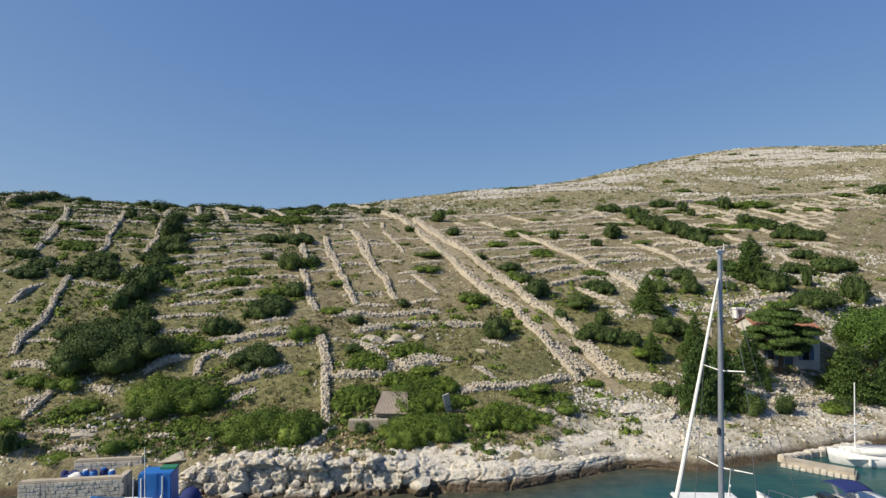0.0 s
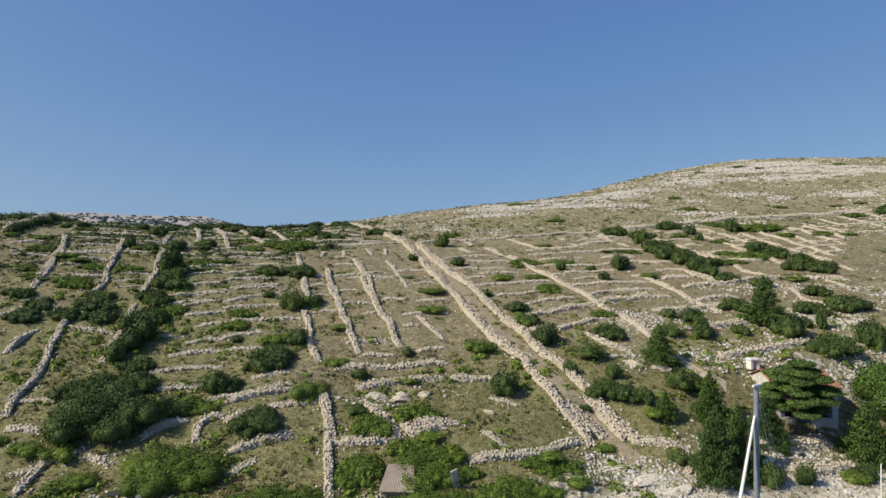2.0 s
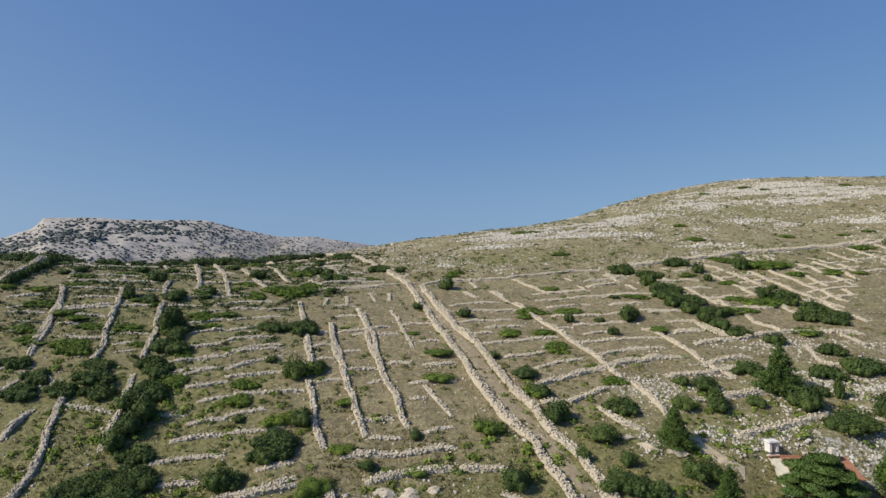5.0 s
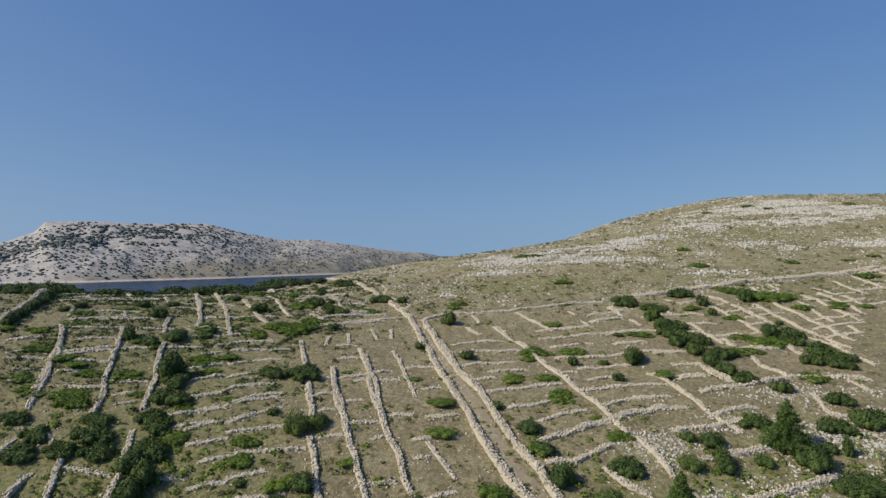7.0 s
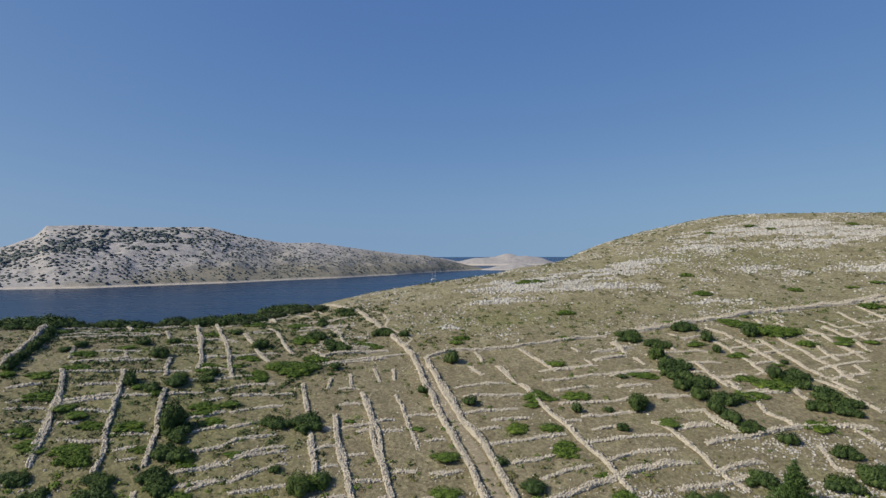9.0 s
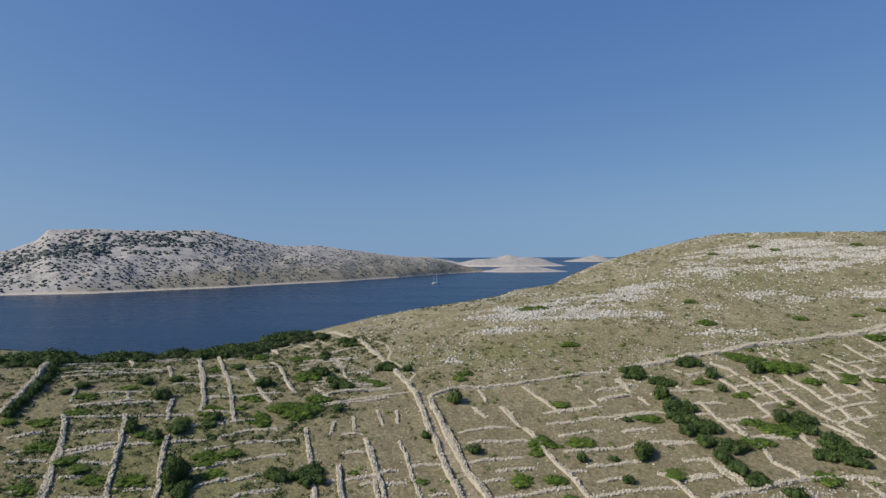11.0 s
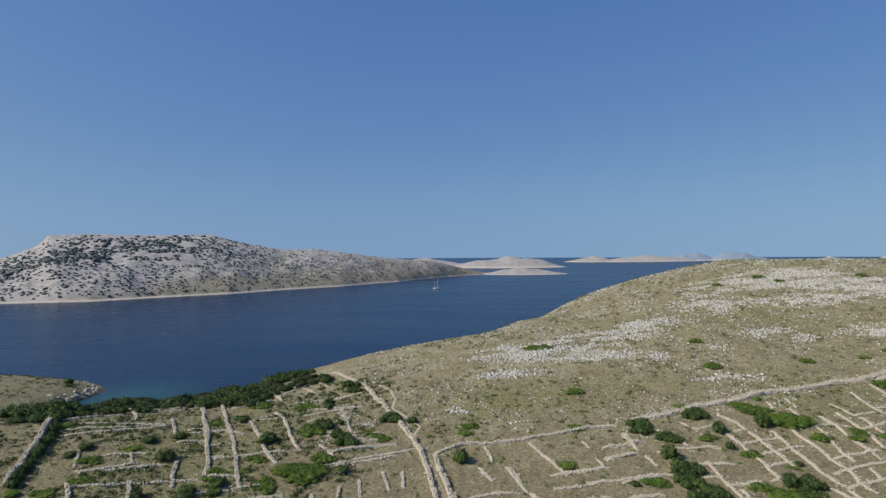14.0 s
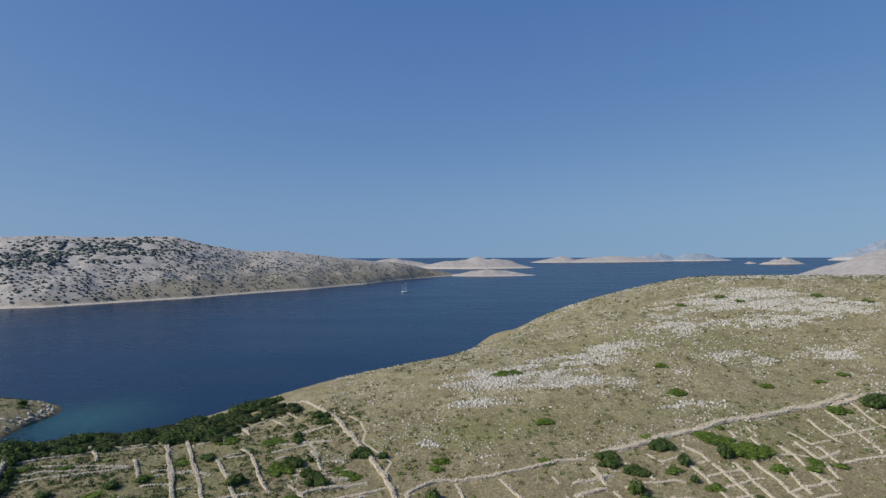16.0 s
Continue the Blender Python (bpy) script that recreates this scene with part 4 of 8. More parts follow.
dry_wall(0.62, 0.34, [(-27.7, 112.3), (-23.9, 114.4), (-18.8, 116.5), (-13.6, 118.6)])
dry_wall(0.62, 0.34, [(-41.4, 162.8), (-34.0, 153.2)])
dry_wall(0.62, 0.34, [(-47.6, 154.7), (-41.8, 155.2), (-35.9, 148.4)])
dry_wall(0.62, 0.34, [(-180.8, 332.0), (-172.5, 334.7)])
dry_wall(0.62, 0.34, [(-90.6, 144.7), (-83.1, 136.8)])
dry_wall(0.62, 0.34, [(-40.0, 166.7), (-35.8, 165.6)])
dry_wall(0.62, 0.34, [(-57.1, 119.0), (-52.2, 120.6)])
dry_wall(0.62, 0.34, [(-57.7, 125.1), (-54.0, 126.2)])
dry_wall(0.62, 0.34, [(-48.5, 114.4), (-45.8, 115.7)])
dry_wall(0.62, 0.34, [(-24.4, 130.6), (-19.0, 131.1)])
dry_wall(0.62, 0.34, [(-34.6, 131.8), (-32.4, 133.1)])
dry_wall(0.62, 0.34, [(-76.0, 136.9), (-64.7, 140.6)])
dry_wall(0.78, 0.52, [(-78.7, 140.5), (-70.8, 129.7)])
dry_wall(0.78, 0.52, [(-64.1, 142.2), (-57.8, 135.1)])
dry_wall(0.78, 0.52, [(-56.6, 131.0), (-51.7, 120.6), (-48.3, 112.6), (-47.0, 108.2)])
dry_wall(0.78, 0.52, [(-63.9, 130.7), (-59.1, 121.9)])
dry_wall(0.78, 0.52, [(-51.3, 154.8), (-43.2, 144.7)])
dry_wall(0.78, 0.52, [(-36.0, 166.8), (-29.0, 158.2), (-24.3, 151.3), (-21.3, 144.4), (-18.2, 138.5)])
dry_wall(0.78, 0.52, [(-27.2, 135.9), (-23.9, 127.1)])
dry_wall(0.78, 0.52, [(-27.0, 119.1), (-20.6, 121.0), (-13.9, 122.6)])
dry_wall(0.78, 0.52, [(-50.9, 147.1), (-47.6, 139.2)])
dry_wall(0.78, 0.52, [(-66.6, 100.9), (-60.9, 91.4), (-60.6, 89.0), (-57.2, 80.3)])
dry_wall(0.78, 0.52, [(-45.8, 71.2), (-44.7, 67.4), (-43.4, 63.8), (-41.9, 60.8), (-40.6, 57.5), (-40.1, 54.4), (-39.2, 52.0)])
dry_wall(0.78, 0.52, [(-47.5, 67.3), (-47.3, 64.6), (-47.0, 62.0)])
dry_wall(0.78, 0.52, [(-40.7, 75.4), (-38.7, 69.9), (-37.3, 65.3), (-36.0, 61.1)])
dry_wall(0.78, 0.52, [(-21.7, 87.5), (-18.8, 77.4)])
dry_wall(0.78, 0.52, [(-18.4, 75.7), (-15.6, 66.4), (-14.0, 62.1)])
dry_wall(0.78, 0.52, [(-12.4, 57.3), (-11.6, 54.4), (-10.5, 51.8), (-10.0, 50.4)])
dry_wall(0.78, 0.52, [(-15.5, 99.9), (-12.5, 88.2), (-9.9, 79.7), (-7.7, 73.2), (-6.3, 68.0), (-5.1, 65.6)])
dry_wall(0.78, 0.52, [(-19.5, 94.4), (-17.1, 85.5), (-14.5, 77.8), (-12.3, 71.6), (-10.6, 66.5), (-9.6, 64.4)])
dry_wall(0.62, 0.34, [(-57.0, 74.8), (-53.5, 75.6)])
dry_wall(0.62, 0.34, [(-53.2, 69.9), (-52.9, 73.9)])
dry_wall(0.62, 0.34, [(-50.9, 74.1), (-47.8, 71.6)])
dry_wall(0.62, 0.34, [(-38.8, 82.8), (-35.9, 83.6), (-32.6, 85.2)])
dry_wall(0.62, 0.34, [(-34.4, 80.1), (-31.1, 81.5)])
dry_wall(0.62, 0.34, [(-36.6, 76.7), (-29.9, 78.2)])
dry_wall(0.62, 0.34, [(-33.0, 73.6), (-28.6, 74.9)])
dry_wall(0.62, 0.34, [(-30.3, 70.5), (-27.3, 71.4)])
dry_wall(0.62, 0.34, [(-29.6, 66.1), (-25.7, 67.2)])
dry_wall(0.62, 0.34, [(-30.0, 62.9), (-27.4, 63.8), (-24.5, 64.2)])
dry_wall(0.62, 0.34, [(-30.6, 59.5), (-27.2, 60.7), (-23.5, 61.6)])
dry_wall(0.62, 0.34, [(-29.1, 56.7), (-27.1, 57.1), (-24.7, 57.6)])
dry_wall(0.62, 0.34, [(-23.6, 55.1), (-21.1, 55.3)])
dry_wall(0.62, 0.34, [(-30.7, 82.4), (-27.2, 83.9), (-24.3, 84.8)])
dry_wall(0.62, 0.34, [(-29.9, 78.2), (-26.8, 80.1)])
dry_wall(0.62, 0.34, [(-27.3, 71.4), (-24.2, 72.3), (-18.2, 73.4)])
dry_wall(0.62, 0.34, [(-25.8, 67.7), (-21.8, 69.1)])
dry_wall(0.62, 0.34, [(-24.8, 64.9), (-22.5, 65.4), (-18.9, 65.8)])
dry_wall(0.62, 0.34, [(-19.8, 59.2), (-16.2, 60.3)])
dry_wall(0.62, 0.34, [(-3.9, 74.9), (-1.4, 69.5), (-0.4, 68.2)])
dry_wall(0.62, 0.34, [(-15.3, 89.8), (-12.9, 90.7)])
dry_wall(0.62, 0.34, [(-10.8, 75.3), (-8.8, 76.6)])
dry_wall(0.62, 0.34, [(-11.5, 66.6), (-9.1, 67.2), (-7.2, 67.7)])
dry_wall(0.62, 0.34, [(-9.6, 64.2), (-5.7, 64.8)])
dry_wall(0.62, 0.34, [(-3.8, 79.9), (0.1, 81.5)])
dry_wall(0.62, 0.34, [(-5.8, 75.3), (0.0, 76.2)])
dry_wall(0.62, 0.34, [(-5.5, 71.8), (-3.5, 72.2)])
dry_wall(0.62, 0.34, [(-3.9, 65.7), (-0.1, 67.0)])
dry_wall(0.62, 0.34, [(-45.4, 68.1), (-38.6, 67.4)])
dry_wall(0.62, 0.34, [(-40.1, 54.4), (-36.1, 54.5)])
dry_wall(0.62, 0.34, [(-36.4, 66.9), (-30.5, 67.9)])
dry_wall(0.62, 0.34, [(4.0, 57.2), (6.6, 56.2)])
dry_wall(0.62, 0.34, [(-17.3, 75.5), (-14.5, 76.0)])
dry_wall(0.78, 0.52, [(-26.4, 50.7), (-25.4, 51.5), (-22.8, 52.2)])
dry_wall(0.78, 0.52, [(-21.7, 50.2), (-22.0, 51.4), (-21.1, 52.6), (-20.1, 52.7)])
dry_wall(0.78, 0.52, [(-20.9, 54.8), (-18.8, 56.1), (-15.3, 57.2)])
dry_wall(0.78, 0.52, [(-19.9, 52.3), (-18.3, 53.4), (-15.7, 54.5), (-12.3, 55.3)])
dry_wall(0.78, 0.52, [(-11.7, 60.8), (-7.2, 61.7), (-2.6, 62.7), (-0.2, 63.2)])
dry_wall(0.78, 0.52, [(-9.0, 57.7), (-4.7, 58.9), (-0.2, 60.0)])
dry_wall(0.78, 0.52, [(-4.3, 52.6), (-3.3, 51.4), (-0.4, 52.2)])
dry_wall(0.78, 0.52, [(-9.8, 50.4), (-6.1, 50.7), (-4.2, 50.9)])
dry_wall(0.78, 0.52, [(-0.2, 60.0), (5.4, 59.9)])
dry_wall(0.78, 0.52, [(16.7, 70.7), (18.5, 67.8), (20.7, 66.6)])
dry_wall(0.78, 0.52, [(22.6, 76.5), (23.8, 71.6), (24.2, 69.1)])
dry_wall(0.78, 0.52, [(10.2, 71.8), (13.6, 71.9), (19.3, 74.9)])
dry_wall(0.78, 0.52, [(9.3, 75.2), (14.9, 77.8), (19.1, 79.6), (23.5, 81.5), (29.3, 82.9)])
dry_wall(1.0, 0.8, [(-1.5, 91.2), (0.9, 83.0), (3.5, 73.6), (5.1, 68.4), (7.8, 64.6), (9.0, 61.1), (10.0, 58.6), (10.5, 56.2), (11.6, 55.2), (12.3, 53.8), (12.6, 52.6)])
dry_wall(1.0, 0.8, [(-2.6, 106.5), (0.3, 94.0), (3.5, 86.4), (5.4, 79.5), (7.0, 73.8), (9.2, 69.7), (10.4, 65.7), (12.2, 62.3), (13.5, 58.6), (15.0, 56.1), (16.3, 53.8), (17.3, 52.7)])
dry_wall(0.78, 0.52, [(-12.3, 56.9), (-11.3, 54.1), (-10.5, 50.4), (-9.6, 46.5), (-8.9, 44.1)])
dry_wall(0.78, 0.52, [(-18.6, 49.1), (-16.1, 50.2), (-13.2, 50.8)])
dry_wall(0.78, 0.52, [(-9.2, 50.4), (-6.7, 51.1), (-4.2, 50.8)])
dry_wall(0.78, 0.52, [(-7.9, 55.4), (-4.2, 51.3)])
dry_wall(0.78, 0.52, [(-4.0, 51.6), (-1.8, 52.7), (0.8, 52.7)])
dry_wall(0.78, 0.52, [(1.5, 49.0), (4.7, 49.3), (8.4, 51.1), (11.9, 53.2)])
dry_wall(0.78, 0.52, [(-32.7, 44.2), (-33.0, 47.4), (-32.6, 48.3), (-30.7, 48.9)])
dry_wall(0.78, 0.52, [(-30.4, 39.4), (-30.6, 41.7)])
dry_wall(0.78, 0.52, [(16.6, 53.2), (21.1, 52.4)])
dry_wall(0.78, 0.52, [(27.8, 55.4), (31.5, 56.3), (36.3, 56.9)])
dry_wall(0.78, 0.52, [(-8.6, 43.7), (-8.7, 41.3), (-10.0, 40.0)])
dry_wall(0.62, 0.34, [(-17.7, 46.8), (-16.4, 48.3), (-16.0, 48.7)])
dry_wall(0.62, 0.34, [(-22.3, 55.7), (-18.7, 56.5), (-15.2, 58.1)])
dry_wall(0.62, 0.34, [(-30.4, 42.5), (-25.6, 42.3)])
dry_wall(0.62, 0.34, [(-21.6, 41.8), (-19.1, 41.8)])
dry_wall(0.62, 0.34, [(-27.0, 40.0), (-23.8, 40.0)])
dry_wall(0.62, 0.34, [(-38.4, 50.9), (-34.3, 50.7)])
dry_wall(0.62, 0.34, [(-34.6, 46.5), (-32.4, 47.2)])
dry_wall(0.62, 0.34, [(-29.8, 48.3), (-27.3, 47.4)])
dry_wall(0.62, 0.34, [(-6.9, 44.2), (-4.1, 44.6)])
dry_wall(0.62, 0.34, [(2.9, 51.9), (4.8, 50.5)])
dry_wall(0.62, 0.34, [(21.4, 52.0), (19.6, 48.7)])
dry_wall(1.0, 0.8, [(11.3, 56.9), (12.4, 55.4), (13.9, 53.7)])
dry_wall(1.0, 0.8, [(13.3, 58.2), (14.7, 55.8), (16.2, 53.4)])
dry_wall(0.62, 0.34, [(-85.7, 129.5), (-78.8, 134.5), (-68.4, 136.7)])
dry_wall(0.62, 0.34, [(-85.5, 123.9), (-79.4, 125.3), (-71.7, 126.5), (-62.3, 126.9)])
dry_wall(0.62, 0.34, [(-70.4, 109.7), (-65.6, 112.1), (-60.1, 113.7)])
dry_wall(0.62, 0.34, [(-67.3, 101.3), (-63.2, 102.4), (-58.1, 103.7), (-51.9, 105.8), (-47.5, 107.1)])
dry_wall(0.62, 0.34, [(-61.9, 97.3), (-56.8, 99.6)])
dry_wall(0.62, 0.34, [(-47.5, 102.7), (-41.5, 104.7), (-36.6, 107.5)])
dry_wall(0.62, 0.34, [(-47.8, 97.5), (-42.3, 99.5)])
dry_wall(0.62, 0.34, [(-61.1, 91.6), (-58.7, 93.1), (-54.3, 95.2)])
dry_wall(0.62, 0.34, [(-68.3, 90.9), (-66.0, 92.4), (-63.5, 93.8)])
dry_wall(0.62, 0.34, [(-48.4, 114.0), (-40.7, 116.7), (-35.9, 119.0)])
dry_wall(0.62, 0.34, [(-46.7, 108.8), (-41.3, 109.3)])
dry_wall(0.62, 0.34, [(-58.0, 123.1), (-49.7, 125.6), (-45.8, 124.7)])
dry_wall(0.62, 0.34, [(27.7, 104.3), (33.8, 105.1)])
dry_wall(1.7, 0.75, [(100.3, 145.0), (109.8, 148.0), (118.9, 150.5)])
dry_wall(0.78, 0.45, [(43.3, 122.5), (44.1, 119.7)])
dry_wall(0.62, 0.34, [(37.5, 117.7), (42.5, 119.2), (47.7, 119.6), (50.9, 118.3)])
dry_wall(0.62, 0.34, [(46.3, 128.5), (47.7, 125.4), (51.1, 126.0), (52.6, 127.4)])
dry_wall(0.78, 0.45, [(45.4, 114.8), (46.0, 108.2), (46.7, 104.8), (47.2, 103.9)])
dry_wall(0.62, 0.34, [(42.2, 113.5), (45.5, 113.8), (50.1, 113.4)])
dry_wall(0.62, 0.34, [(42.7, 109.8), (45.4, 110.1)])
dry_wall(0.62, 0.34, [(45.7, 107.6), (49.5, 108.2)])
dry_wall(0.78, 0.45, [(53.6, 123.8), (54.6, 119.8), (55.6, 114.8), (55.7, 110.8), (56.4, 108.4)])
dry_wall(0.78, 0.45, [(55.3, 130.9), (57.4, 128.0), (58.7, 123.6), (59.5, 118.9), (60.1, 115.3), (60.7, 111.9)])
dry_wall(0.62, 0.34, [(55.7, 124.6), (58.9, 125.0)])
dry_wall(0.78, 0.45, [(62.8, 124.3), (63.6, 120.3), (63.5, 117.8), (64.1, 114.0), (64.3, 111.1), (65.6, 108.4), (66.3, 107.3)])
dry_wall(0.78, 0.45, [(66.5, 131.0), (67.4, 127.6), (67.3, 123.5), (68.0, 121.1), (68.9, 118.1), (68.9, 114.0), (69.8, 111.6), (69.4, 108.1)])
dry_wall(0.78, 0.45, [(71.9, 133.1), (72.4, 128.9), (73.1, 124.5), (72.7, 120.5), (72.2, 116.5), (72.6, 113.7)])
dry_wall(0.78, 0.45, [(76.3, 129.5), (76.9, 125.8), (76.9, 121.8)])
dry_wall(0.62, 0.34, [(72.6, 125.5), (76.1, 126.4), (80.0, 125.3)])
dry_wall(0.78, 0.45, [(80.4, 131.0), (80.8, 127.3), (81.8, 122.2), (81.2, 117.3)])
dry_wall(0.78, 0.45, [(77.0, 120.3), (77.9, 116.9), (78.2, 114.5)])
dry_wall(0.62, 0.34, [(82.3, 134.8), (83.6, 129.2), (89.3, 130.7)])
dry_wall(0.78, 0.45, [(90.4, 140.1), (90.1, 133.4), (90.8, 129.8)])
dry_wall(0.78, 0.45, [(84.6, 128.5), (84.8, 125.0), (85.2, 122.5)])
dry_wall(0.62, 0.34, [(81.6, 124.3), (85.3, 125.3), (88.7, 127.0)])
dry_wall(0.62, 0.34, [(68.7, 114.5), (72.7, 115.7), (79.9, 117.4)])
dry_wall(0.62, 0.34, [(66.4, 110.3), (69.8, 111.6), (73.5, 112.4), (78.5, 113.9)])
dry_wall(0.62, 0.34, [(66.2, 106.5), (70.0, 107.6), (75.0, 109.2)])
dry_wall(0.78, 0.45, [(65.9, 106.1), (66.8, 103.3), (68.0, 102.3)])
dry_wall(0.78, 0.45, [(68.9, 108.1), (70.2, 105.2)])
dry_wall(0.78, 0.45, [(74.1, 111.8), (73.9, 109.1)])
dry_wall(0.62, 0.34, [(54.9, 120.3), (58.2, 120.6), (63.4, 121.7)])
dry_wall(0.62, 0.34, [(57.1, 116.5), (61.9, 117.4), (66.3, 119.2)])
dry_wall(0.62, 0.34, [(56.1, 112.9), (61.0, 114.0)])
dry_wall(0.78, 0.45, [(47.6, 106.6), (48.5, 102.8)])
dry_wall(0.62, 0.34, [(48.8, 102.3), (52.9, 103.0), (57.3, 103.2)])
dry_wall(0.78, 0.45, [(57.7, 104.7), (57.9, 101.9)])
dry_wall(0.62, 0.34, [(54.2, 108.6), (58.0, 109.0)])
dry_wall(0.62, 0.34, [(48.3, 107.9), (52.7, 108.6)])
dry_wall(0.78, 0.45, [(64.6, 134.6), (64.4, 131.0)])
dry_wall(0.78, 0.45, [(68.4, 135.8), (68.9, 133.3)])
dry_wall(0.78, 0.45, [(73.3, 137.6), (73.6, 134.9)])
dry_wall(0.7, 0.4, [(47.4, 104.3), (48.8, 99.6), (48.4, 95.5), (50.1, 93.8), (51.2, 91.3)])
dry_wall(0.7, 0.4, [(57.1, 103.3), (57.2, 99.5), (57.8, 96.2)])
dry_wall(0.7, 0.4, [(63.6, 106.5), (65.3, 103.1), (65.5, 99.4), (66.8, 95.0)])
dry_wall(0.7, 0.4, [(39.5, 95.5), (40.9, 92.9), (42.3, 90.6)])
dry_wall(0.7, 0.4, [(33.6, 92.1), (38.9, 92.4)])
dry_wall(0.7, 0.4, [(50.3, 102.4), (56.2, 101.7)])
dry_wall(0.62, 0.34, [(97.6, 143.6), (97.2, 125.3)])
dry_wall(0.62, 0.34, [(106.3, 146.0), (104.8, 134.0)])
dry_wall(0.62, 0.34, [(91.0, 132.4), (105.7, 135.2)])
dry_wall(0.62, 0.34, [(85.3, 122.4), (96.6, 124.5)])


def strip(name, pts, width, material, label, category, lift=0.05):
    p, t = resample(pts, 0.7)
    d = np.gradient(p, axis=0)
    d /= np.maximum(np.hypot(d[:, 0], d[:, 1]), 1e-6)[:, None]
    nrm = np.stack([-d[:, 1], d[:, 0]], -1)
    rows = []
    for off in (-0.5, -0.25, 0.0, 0.25, 0.5):
        q = p + nrm * (off * width * (0.8 + 0.5 * vnoise(t, t * 0 + 3, 2.0, 5))[:, None])
        rows.append(np.stack([q[:, 0], q[:, 1], rough_ground(q[:, 0], q[:, 1]) + (lift if abs(off) < 0.4 else -0.04)], -1))
    co = np.stack(rows, 1)
    i = np.arange(len(p) * 5).reshape(-1, 5)
    f = np.stack([i[:-1, :-1], i[1:, :-1], i[1:, 1:], i[:-1, 1:]], -1).reshape(-1, 4)
    return tagged(new(name, mesh_arrays(name, co.reshape(-1, 3), f, material, True)), label, category, kind="structure")


strip("path_1", [(-9.2, 121.5), (-6.8, 114.1), (-4.8, 106.6), (-3.2, 101.4), (-1.4, 95.2), (0.1, 90.4), (2.2, 85.4), (4.4, 77.0), (6.0, 71.4), (8.5, 66.7), (10.0, 63.2), (11.4, 59.4), (12.9, 56.1), (14.9, 53.5), (16.5, 50.5)],
      2.1, M_LANE, "trodden earth lane between two stone walls", "path")
strip("path_3", [(24.8, 69.0), (25.1, 67.0), (25.6, 65.2), (26.5, 63.3), (28.0, 62.0), (29.2, 61.4)], 1.7, M_TRAIL, "short pale grey path climbing behind the house", "path")
dry_wall(0.9, 1.15, [(28.2, 54.2), (30.6, 54.5), (32.6, 54.8), (36.2, 55.4)])
dry_wall(0.8, 0.7, [(29.5, 51.3), (33.0, 51.8), (37.0, 52.6)])
dry_wall(0.8, 0.6, [(30.4, 66.0), (34.5, 67.2), (39.5, 68.6), (44.0, 70.5)])
dry_wall(0.8, 0.6, [(27.5, 72.0), (32.5, 73.0), (38.5, 74.5)])
strip("path_2", [(-23.4, 155.5), (-17.5, 147.9), (-16.1, 143.0), (-16.3, 138.7), (-13.8, 135.6), (-11.4, 133.0), (-9.4, 130.2), (-10.4, 127.4), (-10.9, 125.1)], 0.7, M_TRAIL, "narrow pale footpath worn into dry grass", "path")


# ---- scattered stones ----
def scatter_on(n, box, dens, seed):
    """Random places in a box (x0, x1, y0, y1), kept by a density of 0 to 1."""
    r = np.random.default_rng(seed)
    x, y = r.uniform(box[0], box[1], n), r.uniform(box[2], box[3], n)
    k = r.random(n) < dens(x, y)
    x, y = x[k], y[k]
    z = rough_ground(x, y)
    ok = z > 0.6
    return x[ok], y[ok], z[ok], r


def rubble(name, n, box, dens, size, material, label, seed):
    x, y, z, r = scatter_on(n, box, dens, seed)
    s = size[0] * (size[1] / size[0]) ** r.random(len(x)) ** 1.6
    sz = np.stack([s * r.uniform(0.7, 1.5, len(x)), s * r.uniform(0.7, 1.3, len(x)), s * r.uniform(0.45, 1.0, len(x))], -1)
    c = np.stack([x, y, z + sz[:, 2] * 0.18], -1)
    return tagged(new(name, stones_mesh(name, c, sz, r.uniform(0, 6.3, len(x)), material, r, 0.2)), label, "stones", kind="stuff")


def karst_mask(x, y):
    return np.clip(patches(x, y, ROCKY) * 1.9 - 0.5, 0, 1) * (0.03 + 0.97 * (fbm(x * 0.45 - y * 0.2, y * 1.1, 2.6, 4, 61) > 0.5 - 0.05 * patches(x, y, ROCKY)))


rubble("karst_stones", 250000, (-30, 160, 125, 240), karst_mask, (0.13, 0.55), M_KARST, "pale limestone blocks breaking through the hilltop grass", 5)
rubble("outcrop_stones", 110000, (-75, 75, 40, 90), lambda x, y: np.clip(patches(x, y, ROCKY) * 1.7 - 0.3, 0, 1) * (fbm(x * 0.6, y * 1.2, 2.5, 3, 62) > 0.46), (0.08, 0.30), M_KARST, "pale limestone rubble of the lower slope", 6)
rubble("loose_stones", 20000, (-110, 130, 40, 150), lambda x, y: 0.35 * (fbm(x, y, 9, 3, 63) > 0.52) + 0.06, (0.08, 0.27), M_KARST, "loose field stones lying in dry grass", 7)
rubble("ridge_stones", 60000, (-30, 210, 122, 265), lambda x, y: 0.5 * (fbm(x, y, 9, 3, 64) > 0.54) + 0.06, (0.14, 0.45), M_KARST, "scattered grey stones on the bare hilltop", 8)


# ---- plants ----
def leaf_faces(c, nrm, size, r, tilt=0.5):
    """Small pointed leaf-spray faces at centres c that face roughly along nrm."""
    n = len(c)
    d = nrm + r.normal(0, tilt, (n, 3))
    d /= np.linalg.norm(d, axis=1)[:, None]
    a = np.cross(d, r.normal(0, 1, (n, 3)))
    a /= np.maximum(np.linalg.norm(a, axis=1), 1e-6)[:, None]
    b = np.cross(d, a)
    s = size * r.uniform(0.6, 1.4, n)[:, None]
    w = s * r.uniform(0.5, 0.9, n)[:, None]
    co = np.stack([c - a * s - b * w, c - a * s * 0.6 + b * w, c + a * s * 1.3 + d * s * 0.2], 1).reshape(-1, 3)
    return co, np.arange(3 * n).reshape(n, 3)


